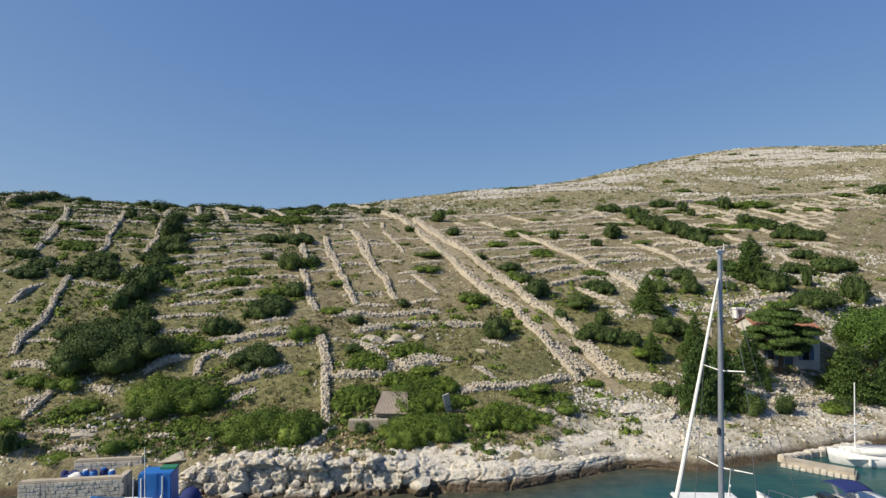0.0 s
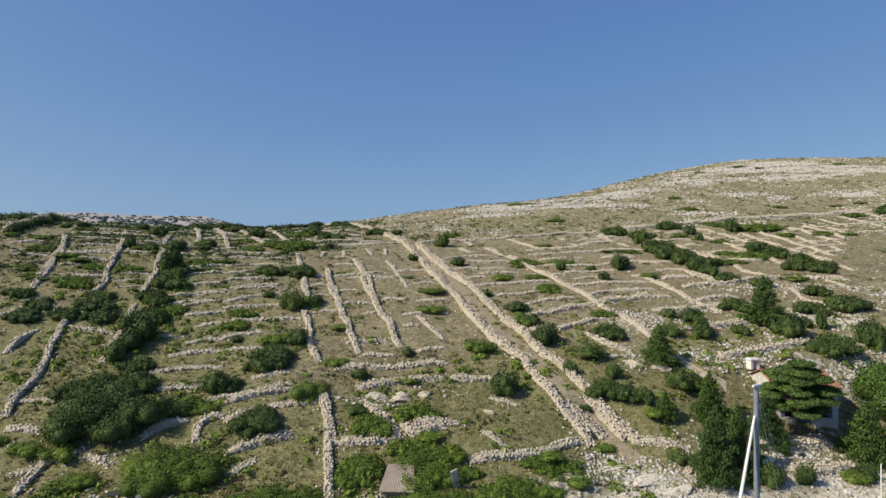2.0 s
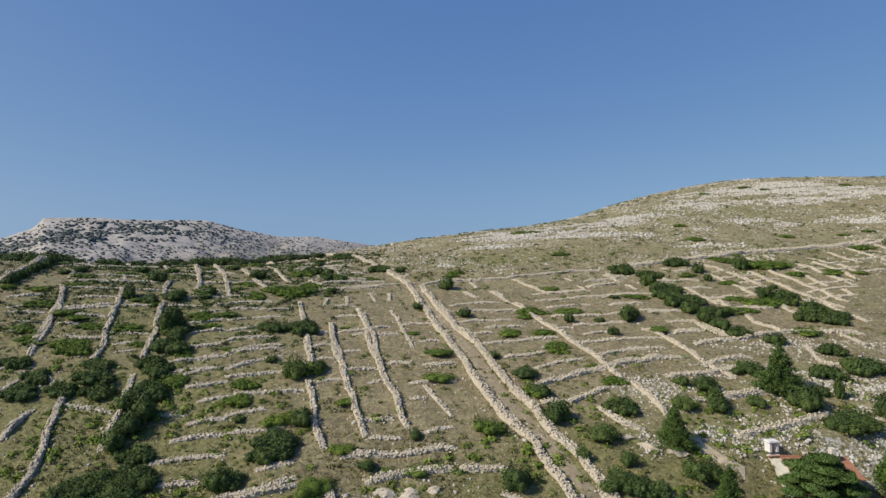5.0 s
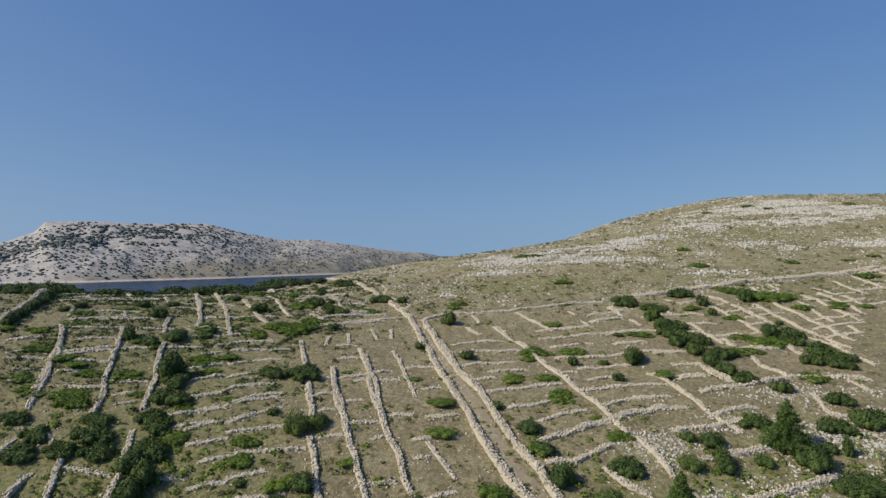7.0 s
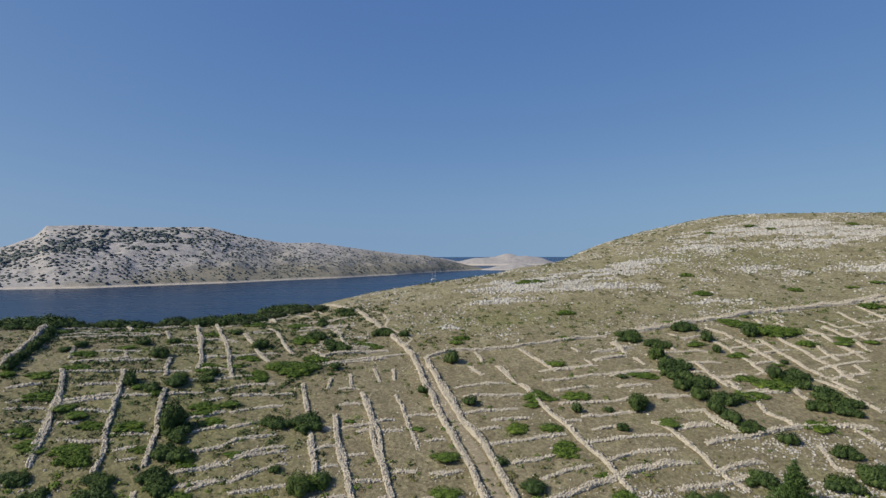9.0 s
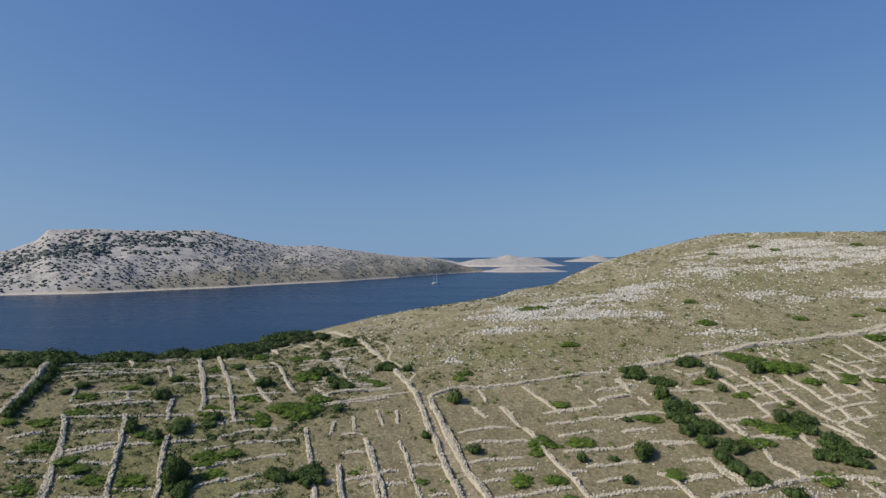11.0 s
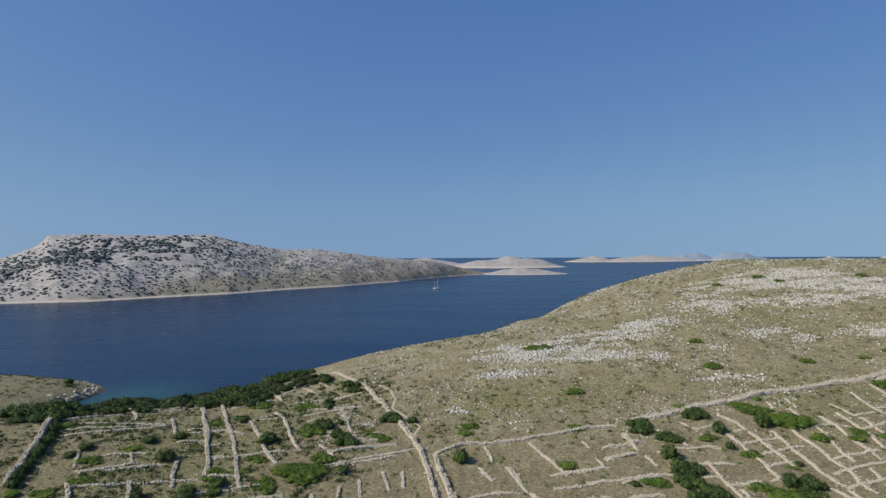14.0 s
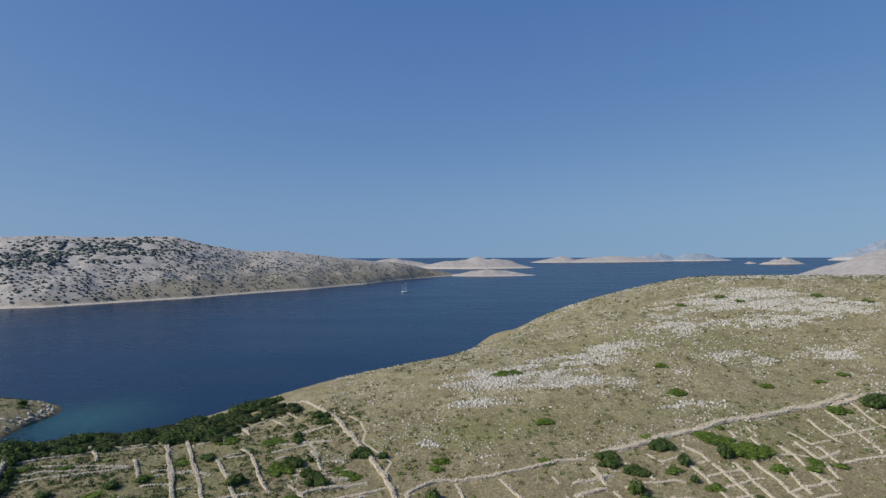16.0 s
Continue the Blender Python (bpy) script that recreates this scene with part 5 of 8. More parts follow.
def needle_faces(c, out, size, r, spread=0.45):
    """Long narrow sprays of needles that point outwards and up."""
    n = len(c)
    a = out / np.maximum(np.linalg.norm(out, axis=1), 1e-6)[:, None] + r.normal(0, spread, (n, 3))
    a /= np.linalg.norm(a, axis=1)[:, None]
    b = np.cross(a, r.normal(0, 1, (n, 3)))
    b /= np.maximum(np.linalg.norm(b, axis=1), 1e-6)[:, None]
    s = size * r.uniform(0.6, 1.5, n)[:, None]
    w = s * r.uniform(0.18, 0.36, n)[:, None]
    return np.stack([c - a * s * 0.8 - b * w, c - a * s * 0.8 + b * w, c + a * s * 1.2], 1).reshape(-1, 3), np.arange(3 * n).reshape(n, 3)


def foliage_mesh(name, co, f, material, out):
    """Leaves whose shading follows the rounded outside of the crown; out: one outward way for each leaf."""
    flat = np.cross(co[1::3] - co[::3], co[2::3] - co[::3])
    flat /= np.maximum(np.linalg.norm(flat, axis=1), 1e-9)[:, None]
    inward = np.sum(flat * out, 1) < 0
    f = np.where(inward[:, None], f[:, ::-1], f)
    flat[inward] *= -1
    me = mesh_arrays(name, co, f, material, True)
    nv = out / np.maximum(np.linalg.norm(out, axis=1), 1e-6)[:, None] * 0.62 + flat * 0.5
    nv /= np.maximum(np.linalg.norm(nv, axis=1), 1e-6)[:, None]
    me.normals_split_custom_set_from_vertices(np.repeat(nv, 3, 0).tolist())
    return me


def blob(c, rad, r, sub=1):
    """A lumpy closed core, to keep a crown from being seen through."""
    bm = bmesh.new()
    bmesh.ops.create_icosphere(bm, subdivisions=sub, radius=1.0)
    v = np.array([list(x.co) for x in bm.verts])
    f = np.array([[x.index for x in p.verts] for p in bm.faces])
    bm.free()
    v = v * (1 + r.uniform(-0.15, 0.15, (len(v), 1))) * rad + c
    return v, f


def shrub_parts(kind, seed, fine):
    """Foliage (leaf sprays), inner twigs and stems of a bush one unit in radius and height."""
    r = np.random.default_rng(seed)
    if kind == "mat":
        lobes = [(0, 0, 0.15, 0.62, 0.62)] + [(0.62 * math.cos(a), 0.62 * math.sin(a) * r.uniform(0.7, 1), r.uniform(0.05, 0.2), r.uniform(0.3, 0.45), r.uniform(0.4, 0.6)) for a in r.uniform(0, 6.3, 7)]
        n, size = ((5600, 0.026), (2000, 0.043), (700, 0.074))[fine]
    else:
        lobes = [(0, 0, 0.35, 0.6, 0.6)] + [(0.5 * math.cos(a), 0.5 * math.sin(a), r.uniform(0.15, 0.5), r.uniform(0.32, 0.5), r.uniform(0.35, 0.5)) for a in r.uniform(0, 6.3, 7)]
        n, size = ((5600, 0.027), (2000, 0.045), (700, 0.078))[fine]
    lob = np.array(lobes)
    pick = r.choice(len(lob), n, p=lob[:, 3] ** 2 / np.sum(lob[:, 3] ** 2))
    d = r.normal(0, 1, (n, 3))
    d[:, 2] = np.abs(d[:, 2]) * 1.1 - 0.25
    d /= np.linalg.norm(d, axis=1)[:, None]
    L = lob[pick]
    c = L[:, :3] + d * np.stack([L[:, 3], L[:, 3], L[:, 4]], -1) * r.uniform(0.72, 1.16, (n, 1))
    clump = vnoise(c[:, 0] * 3 + 9, c[:, 1] * 3 + c[:, 2] * 4, 1.0, seed)
    c = c * (0.84 + 0.34 * clump[:, None])
    c[:, 2] = np.maximum(c[:, 2], 0.02)
    lco, lf = leaf_faces(c, d, size, r)
    cv, cf, k = [], [], 0
    for x, y, z, rr, hh in lobes:
        v, f = blob(np.array([x, y, z]), np.array([rr, rr, hh]) * 0.74, r)
        v[:, 2] = np.maximum(v[:, 2], -0.1)
        cv.append(v)
        cf.append(f + k)
        k += len(v)
    return lco, lf, d, np.concatenate(cv), np.concatenate(cf)


def conifer_parts(seed):
    """Needle sprays and inner limbs of a broad conical tree of unit height and unit base radius."""
    r = np.random.default_rng(seed)
    C, D = [], []
    levels = 15
    for i in range(levels):
        f = i / (levels - 1)
        z = 0.07 + 0.9 * f
        rad = (1 - f) ** 0.8 * 0.98 + 0.04
        nb = max(4, int(11 * (1 - f * 0.6)))
        for a in np.linspace(0, 6.283, nb, endpoint=False) + r.uniform(0, 1):
            ln = rad * r.uniform(0.5, 1.15)
            k = max(20, int(340 * ln))
            t = r.uniform(0.25, 1, k) ** 0.7
            spread = (0.10 + 0.16 * (1 - t)) * (0.5 + ln)
            px = np.stack([np.cos(a) * t * ln + r.normal(0, 1, k) * spread * 0.5, np.sin(a) * t * ln + r.normal(0, 1, k) * spread * 0.5, z - 0.06 * t * ln + r.normal(0, 0.018, k)], -1)
            C.append(px)
            D.append(np.stack([np.cos(a) * np.ones(k) * 0.5, np.sin(a) * np.ones(k) * 0.5, np.ones(k) * 0.8], -1))
    C, D = np.concatenate(C), np.concatenate(D)
    co, f = needle_faces(C, D, 0.042, r)
    c2 = (co - np.repeat(C, 3, 0)) * (1, 1, 0.5) + np.repeat(C, 3, 0)
    return c2, f, D + r.normal(0, 0.35, D.shape)


VARIANTS = {}
for kind, mat, nm in (("dark", M_DARK, "evergreen_bush"), ("mat", M_MAT, "spreading_shrub")):
    VARIANTS[kind] = []
    for s in range(12):
        lco, lf, lout, cco, cf = shrub_parts(kind, 100 + s + (50 if kind == "mat" else 0), s // 4)
        VARIANTS[kind].append((foliage_mesh("foliage", lco, lf, mat, lout), mesh_arrays("inner_crown", cco, cf, mat, True)))
VARIANTS["conifer"] = []
for s in range(4):
    c, f, cout = conifer_parts(300 + s)
    tb = rod_bm((0, 0, -0.06), (0, 0, 0.93), 0.05, 0.008, 8)
    tm = bpy.data.meshes.new("trunk")
    tb.to_mesh(tm)
    tb.free()
    tm.materials.append(M_BARK)
    VARIANTS["conifer"].append((foliage_mesh("foliage", c, f, M_CONIFER, cout), tm))
_plant_rng = random.Random(4)
LABELS = {"dark": ("evergreen_bush", "dense dark green evergreen bush growing among stones", "bush"), "mat": ("spreading_shrub", "low spreading bright green shrub on dry ground", "shrub"),
          "conifer": ("conifer", "broad dark green conifer with tiered branches", "tree")}


def shrub(kind, x, y, radius, height):
    nm, label, cat = LABELS[kind]
    big = " large" if radius > 3.2 else " small" if radius < 1.3 else ""
    pool = VARIANTS[kind]
    fol, inner = _plant_rng.choice(pool if kind == "conifer" else pool[:4] if radius / y > 0.034 else pool[4:8] if radius / y > 0.016 else pool[8:])
    z = float(rough_ground(x, y))
    sx = radius * _plant_rng.uniform(0.95, 1.1)
    hz = max(height, 0.45 * radius) if kind == "dark" else max(height * (0.6 if y > 80 else 1.0), 0.25 * radius) if kind == "mat" else height
    m = pose(x, y, z - 0.06, 0, 0, _plant_rng.uniform(0, 360)) @ Matrix.Diagonal((sx, sx * _plant_rng.uniform(0.85, 1.1), hz, 1))
    ob = new(nm, fol)
    ob.matrix_basis = m
    tagged(ob, (big.strip() + " " + label).strip(), cat, cat + "s on the hillside")
    link_part("inner_crown" if kind != "conifer" else "trunk", inner, ob)
    return ob


def thicket(kind, x, y, rx, ry, height):
    """A large bush that spreads over the slope: several leafy clumps on one root."""
    nm, label, cat = LABELS[kind]
    root = empty(nm, x, y, float(rough_ground(x, y)))
    tagged(root, ("large " if rx > 3.2 else "") + label, cat, cat + "s on the hillside")
    pool = VARIANTS[kind]
    n = int(5 + rx)
    z0 = float(rough_ground(x, y))
    for k in range(n):
        a = 2.4 * k + _plant_rng.uniform(-0.4, 0.4)
        s = 0.66 * math.sqrt((k + 0.35) / n)
        dx, dy = rx * s * math.cos(a), ry * s * math.sin(a)
        q = rx * _plant_rng.uniform(0.36, 0.54)
        h = height * (1.25 - 0.6 * s * s) * _plant_rng.uniform(0.75, 1.1)
        fol, inner = _plant_rng.choice(pool[:4] if q / y > 0.036 else pool[4:8] if q / y > 0.022 else pool[8:])
        c = tagged(link_part("leafy_clump", fol, root), kind="stuff")
        c.matrix_basis = pose(dx, dy, float(rough_ground(x + dx, y + dy)) - z0 - 0.08, 0, 0, _plant_rng.uniform(0, 360)) @ Matrix.Diagonal((q, q * _plant_rng.uniform(0.85, 1.15), min(max(h, 0.5 * q), 1.0 * q) if kind == "dark" or y < 80 else min(max(0.6 * h, 0.3 * q), 0.6 * q), 1))
        link_part("inner_crown", inner, c)
    return root


RIDGE = []


def ridge_bush(x, y, radius, height):
    RIDGE.append((x, y, radius, height))


shrub("dark", -42.2, 88.5, 2.0, 4.0)
thicket("dark", -39.3, 82.1, 2.9, 1.7, 2.6)
thicket("dark", -37.4, 75.9, 2.3, 2.1, 2.3)
thicket("dark", -36.0, 71.1, 2.9, 1.6, 2.3)
thicket("dark", -44.2, 73.3, 2.8, 1.5, 1.7)
thicket("dark", -29.9, 51.6, 5.2, 2.9, 3.6)
thicket("dark", -31.2, 57.9, 2.3, 1.4, 2.1)
shrub("dark", -34.4, 66.6, 2.0, 3.0)
thicket("dark", -18.9, 62.4, 2.8, 1.5, 1.9)
thicket("dark", -22.0, 57.4, 2.3, 1.3, 1.4)
thicket("mat", -64.9, 93.4, 3.3, 1.8, 0.8)
thicket("mat", -61.6, 84.6, 2.5, 1.4, 1.0)
shrub("dark", -55.0, 100.6, 1.1, 2.0)
thicket("mat", -52.6, 82.1, 3.2, 1.8, 1.0)
thicket("mat", -53.6, 87.5, 2.4, 1.3, 0.8)
thicket("dark", -40.7, 86.9, 2.7, 3.0, 2.7)
thicket("dark", -39.4, 77.6, 2.4, 1.8, 2.0)
thicket("dark", -42.4, 70.8, 2.7, 1.5, 1.5)
thicket("dark", -45.6, 76.3, 2.5, 1.4, 1.0)
thicket("dark", -37.0, 72.4, 2.3, 1.3, 1.4)
shrub("dark", -37.3, 68.6, 1.8, 2.3)
shrub("dark", -34.7, 64.4, 2.1, 2.4)
shrub("dark", -35.4, 62.0, 1.7, 2.0)
thicket("dark", -32.1, 60.3, 2.2, 1.2, 1.6)
thicket("dark", -35.3, 55.6, 2.5, 1.3, 1.7)
thicket("dark", -32.8, 56.6, 3.0, 1.7, 2.3)
thicket("dark", -25.7, 53.0, 2.4, 1.3, 1.3)
thicket("dark", -30.4, 57.1, 2.4, 1.3, 1.9)
thicket("mat", -23.6, 53.9, 2.7, 1.5, 1.0)
shrub("mat", -33.6, 51.4, 1.7, 1.4)
shrub("dark", -22.6, 56.5, 1.6, 2.2)
shrub("dark", -43.5, 105.8, 1.6, 1.6)
thicket("dark", -28.2, 91.0, 2.5, 1.8, 1.6)
thicket("dark", -23.0, 91.0, 2.8, 3.3, 2.7)
thicket("mat", -35.4, 105.9, 2.7, 1.9, 0.9)
thicket("mat", -29.5, 110.8, 3.8, 4.1, 1.8)
shrub("dark", -20.5, 76.6, 1.9, 2.8)
shrub("dark", -17.9, 78.3, 1.5, 1.5)
shrub("dark", -24.7, 80.3, 1.0, 1.0)
thicket("mat", -26.2, 74.1, 2.2, 1.2, 0.8)
shrub("mat", -12.7, 70.8, 1.7, 0.8)
shrub("mat", -9.2, 68.1, 0.6, 0.5)
shrub("mat", -25.7, 70.7, 1.8, 0.8)
shrub("dark", -24.2, 66.8, 0.7, 0.8)
shrub("mat", -19.6, 66.3, 1.9, 1.5)
shrub("dark", -17.0, 66.0, 1.6, 1.9)
thicket("dark", -18.9, 60.7, 2.8, 1.5, 2.0)
shrub("mat", -13.5, 56.3, 2.1, 1.7)
shrub("mat", -12.0, 62.1, 1.5, 0.9)
shrub("dark", -9.2, 59.6, 1.1, 1.0)
shrub("mat", -4.5, 59.6, 1.7, 0.6)
shrub("dark", -4.6, 64.8, 1.1, 0.9)
thicket("dark", -16.8, 51.8, 3.0, 1.6, 1.7)
thicket("mat", -6.9, 51.9, 2.6, 1.4, 1.3)
shrub("dark", -8.4, 54.0, 1.3, 0.9)
thicket("mat", -2.9, 53.8, 2.2, 1.2, 1.1)
shrub("mat", -1.8, 51.3, 1.4, 0.7)
shrub("dark", -6.1, 103.0, 1.0, 1.4)
shrub("mat", -2.3, 84.3, 2.2, 1.2)
shrub("mat", -2.2, 76.9, 2.0, 1.1)
shrub("mat", -6.6, 90.8, 1.3, 0.8)
shrub("dark", -0.9, 116.0, 1.7, 2.8)
shrub("mat", 3.6, 66.4, 1.9, 1.5)
shrub("dark", 1.8, 98.3, 1.4, 1.6)
shrub("mat", 8.5, 90.6, 1.9, 1.6)
shrub("mat", 13.9, 91.4, 2.0, 1.2)
thicket("mat", 14.7, 85.2, 2.3, 1.4, 1.0)
thicket("mat", 13.6, 101.4, 3.4, 2.2, 1.2)
thicket("mat", 20.0, 101.7, 3.0, 1.6, 0.7)
shrub("mat", 11.7, 98.4, 1.7, 0.9)
shrub("dark", 18.8, 96.3, 1.0, 1.6)
shrub("dark", 24.0, 96.4, 0.9, 0.9)
shrub("dark", 28.6, 96.5, 1.5, 2.6)
shrub("dark", 24.5, 90.8, 1.1, 1.3)
shrub("mat", 32.4, 93.0, 2.1, 1.3)
thicket("mat", 34.5, 108.3, 2.7, 1.5, 0.8)
thicket("dark", 39.6, 109.3, 3.3, 3.9, 3.3)
thicket("dark", 36.8, 127.8, 2.9, 1.6, 2.0)
shrub("dark", 38.8, 116.0, 1.8, 2.9)
shrub("dark", 9.0, 78.0, 2.0, 1.2)
shrub("dark", 10.1, 73.5, 1.9, 1.5)
shrub("dark", 11.2, 68.1, 2.1, 2.6)
thicket("dark", 19.3, 70.3, 2.6, 1.5, 1.9)
shrub("dark", 15.5, 65.0, 2.0, 1.6)
shrub("dark", 5.3, 82.8, 1.0, 1.1)
thicket("dark", 15.6, 58.3, 2.5, 1.4, 1.7)
thicket("dark", 18.1, 57.6, 2.3, 1.2, 1.8)
shrub("dark", 17.1, 61.1, 1.1, 1.7)
shrub("conifer", 20.4, 55.9, 1.0, 2.8)
shrub("dark", 12.7, 61.9, 0.9, 1.3)
shrub("dark", 5.7, 57.8, 1.6, 2.3)
shrub("dark", 13.1, 56.8, 0.7, 0.6)
shrub("conifer", 23.1, 64.6, 2.4, 4.3)
shrub("dark", 38.9, 103.5, 1.9, 2.1)
shrub("dark", 40.4, 100.1, 1.8, 2.2)
shrub("dark", 40.9, 95.9, 2.0, 2.4)
shrub("dark", 41.9, 93.2, 2.0, 2.0)
thicket("dark", 43.9, 91.0, 2.4, 1.5, 1.3)
thicket("dark", 58.6, 104.9, 2.9, 3.4, 2.9)
thicket("dark", 58.0, 96.7, 2.4, 1.9, 1.7)
thicket("dark", 61.3, 95.4, 2.5, 2.2, 2.0)
thicket("mat", 54.2, 92.0, 3.1, 1.7, 1.0)
shrub("dark", 56.9, 107.3, 1.8, 2.3)
thicket("mat", 49.2, 101.2, 3.2, 1.8, 0.9)
shrub("conifer", 40.3, 74.8, 3.0, 6.2)
shrub("dark", 47.3, 87.7, 1.7, 1.8)
thicket("dark", 38.8, 79.6, 2.5, 1.5, 1.7)
shrub("dark", 35.9, 71.9, 1.2, 1.2)
shrub("dark", 41.4, 71.5, 2.2, 2.8)
thicket("dark", 44.5, 68.1, 3.5, 1.9, 2.2)
shrub("dark", 47.3, 74.1, 0.8, 2.5)
shrub("dark", 45.6, 74.8, 1.1, 1.1)
shrub("dark", 27.0, 71.2, 1.6, 1.6)
shrub("dark", 30.9, 70.8, 1.7, 1.8)
shrub("dark", 23.8, 59.9, 1.8, 1.9)
thicket("dark", 49.1, 79.0, 2.7, 1.5, 1.6)
thicket("dark", 55.2, 80.6, 3.3, 2.3, 2.6)
thicket("dark", 54.0, 85.1, 2.4, 1.5, 1.5)
shrub("dark", 50.4, 70.0, 1.7, 3.3)
shrub("dark", 31.3, 75.5, 1.9, 1.7)
shrub("dark", 28.8, 76.3, 1.2, 1.3)
thicket("mat", -22.6, 46.9, 4.7, 2.6, 2.1)
thicket("mat", -12.6, 42.3, 4.2, 2.3, 2.4)
thicket("mat", -2.0, 47.1, 3.4, 1.9, 1.9)
thicket("mat", -1.8, 43.0, 3.7, 2.0, 1.3)
thicket("mat", 4.7, 44.6, 2.8, 1.5, 1.5)
thicket("mat", -7.2, 47.6, 2.3, 1.3, 1.5)
shrub("mat", -22.3, 39.4, 1.3, 1.1)
shrub("dark", -6.0, 42.6, 0.8, 0.9)
shrub("dark", 26.3, 49.2, 1.4, 1.9)
shrub("dark", 35.7, 51.1, 1.4, 1.0)
shrub("dark", 29.5, 49.6, 1.1, 1.7)
shrub("mat", 10.2, 47.8, 1.4, 0.9)
shrub("mat", 8.3, 50.6, 1.7, 0.6)
shrub("mat", 13.8, 52.6, 1.1, 0.7)
shrub("mat", -28.7, 45.9, 1.6, 1.0)
shrub("mat", -31.8, 48.5, 1.7, 1.4)
shrub("mat", -35.0, 48.9, 1.5, 1.0)
shrub("mat", -37.8, 49.8, 0.9, 0.7)
shrub("dark", -29.1, 38.4, 0.7, 1.7)
shrub("mat", 9.7, 44.4, 0.7, 0.5)
shrub("mat", 19.2, 56.0, 1.2, 0.9)
shrub("dark", 25.1, 60.2, 1.3, 1.5)
shrub("mat", -33.0, 43.8, 1.3, 0.8)
shrub("mat", -26.2, 38.8, 1.4, 0.5)
shrub("dark", 19.6, 50.7, 1.1, 1.1)
shrub("conifer", 30.6, 53.7, 0.4, 1.5)
shrub("dark", 38.3, 60.3, 0.7, 0.9)
shrub("dark", 33.5, 59.9, 1.0, 1.6)
shrub("mat", -59.6, 91.0, 2.0, 1.6)
shrub("mat", -56.6, 89.6, 2.0, 1.2)
thicket("mat", -69.5, 99.4, 2.6, 1.4, 0.9)
thicket("mat", -68.4, 109.5, 2.7, 1.5, 1.1)
shrub("dark", -62.1, 118.2, 1.6, 1.3)
shrub("mat", -63.4, 115.4, 2.2, 0.9)
shrub("dark", -56.1, 112.6, 2.1, 2.1)
thicket("mat", -51.0, 79.9, 2.6, 1.4, 1.3)
thicket("mat", -66.1, 103.5, 2.6, 1.4, 0.6)
shrub("dark", -54.6, 99.7, 1.1, 1.8)
shrub("dark", -50.1, 98.1, 1.8, 1.6)
shrub("dark", -48.1, 102.8, 1.9, 1.6)
thicket("dark", -42.6, 90.3, 2.3, 2.5, 2.3)
shrub("mat", -45.9, 107.8, 1.4, 1.1)
thicket("mat", -39.9, 95.0, 2.9, 1.6, 0.9)
shrub("mat", -37.5, 81.9, 1.7, 1.1)
thicket("dark", -88.5, 127.6, 4.4, 3.1, 1.8)
thicket("dark", -84.0, 132.0, 2.2, 1.6, 1.8)
thicket("dark", -78.8, 135.1, 3.3, 2.3, 1.8)
thicket("dark", -73.6, 136.1, 2.6, 1.8, 1.5)
thicket("dark", -58.4, 143.8, 2.9, 3.5, 2.5)
thicket("dark", -56.5, 162.1, 3.3, 2.3, 1.7)
thicket("dark", -24.2, 91.1, 2.6, 2.5, 2.6)
shrub("mat", -16.8, 92.8, 1.0, 0.7)
shrub("mat", -1.6, 90.9, 1.3, 0.9)
thicket("dark", -16.1, 134.9, 2.2, 1.4, 2.2)
shrub("dark", -11.4, 132.2, 1.4, 1.4)
thicket("mat", -20.2, 127.6, 2.4, 1.3, 0.7)
thicket("dark", -25.8, 125.2, 2.7, 1.5, 1.8)
shrub("dark", -32.0, 143.0, 1.3, 1.3)
thicket("dark", -28.4, 153.4, 2.6, 1.4, 1.8)
shrub("dark", -27.0, 131.3, 1.0, 0.9)
thicket("dark", -97.4, 130.8, 4.5, 5.4, 3.6)
thicket("dark", -87.6, 134.8, 3.7, 3.0, 3.2)
thicket("dark", -84.3, 144.5, 4.6, 5.5, 3.6)
thicket("dark", -81.0, 148.4, 4.7, 5.6, 3.6)
thicket("dark", -68.7, 146.2, 4.5, 5.3, 3.6)
thicket("dark", -60.5, 143.3, 4.3, 5.1, 3.6)
thicket("dark", -54.5, 145.4, 4.3, 5.1, 3.6)
thicket("dark", -50.8, 165.8, 4.9, 3.4, 3.4)
thicket("dark", -47.1, 169.6, 4.1, 2.5, 2.5)
thicket("dark", -63.3, 161.2, 4.0, 3.9, 2.5)
thicket("dark", -51.3, 152.5, 3.0, 1.7, 2.3)
thicket("dark", -43.8, 172.8, 2.5, 1.4, 1.4)
thicket("dark", -26.9, 149.4, 2.5, 1.4, 2.4)
thicket("dark", -16.1, 133.1, 2.8, 1.5, 2.8)
thicket("mat", -17.7, 125.2, 2.9, 1.6, 1.0)
thicket("dark", -24.3, 122.7, 2.9, 1.6, 1.5)
thicket("dark", -30.4, 129.5, 3.1, 1.7, 2.1)
shrub("dark", -31.3, 140.0, 1.7, 1.3)
thicket("mat", -32.5, 128.0, 3.6, 3.2, 2.4)
shrub("dark", -40.2, 122.0, 1.8, 1.9)
thicket("mat", -47.6, 141.2, 3.5, 2.1, 1.4)
thicket("mat", -36.8, 140.7, 3.4, 1.9, 0.7)
thicket("mat", -30.7, 111.7, 5.3, 2.9, 2.3)
thicket("mat", -27.6, 116.8, 2.8, 1.5, 1.2)
shrub("dark", -23.0, 112.3, 1.3, 1.2)
thicket("mat", -40.2, 115.2, 2.8, 1.5, 0.9)
shrub("dark", -48.9, 131.8, 2.0, 1.1)
shrub("mat", -53.1, 129.9, 2.0, 1.1)
thicket("mat", -45.7, 110.2, 2.2, 1.2, 1.1)
shrub("mat", -57.9, 123.0, 1.6, 1.3)
shrub("dark", -72.7, 110.4, 1.5, 0.9)
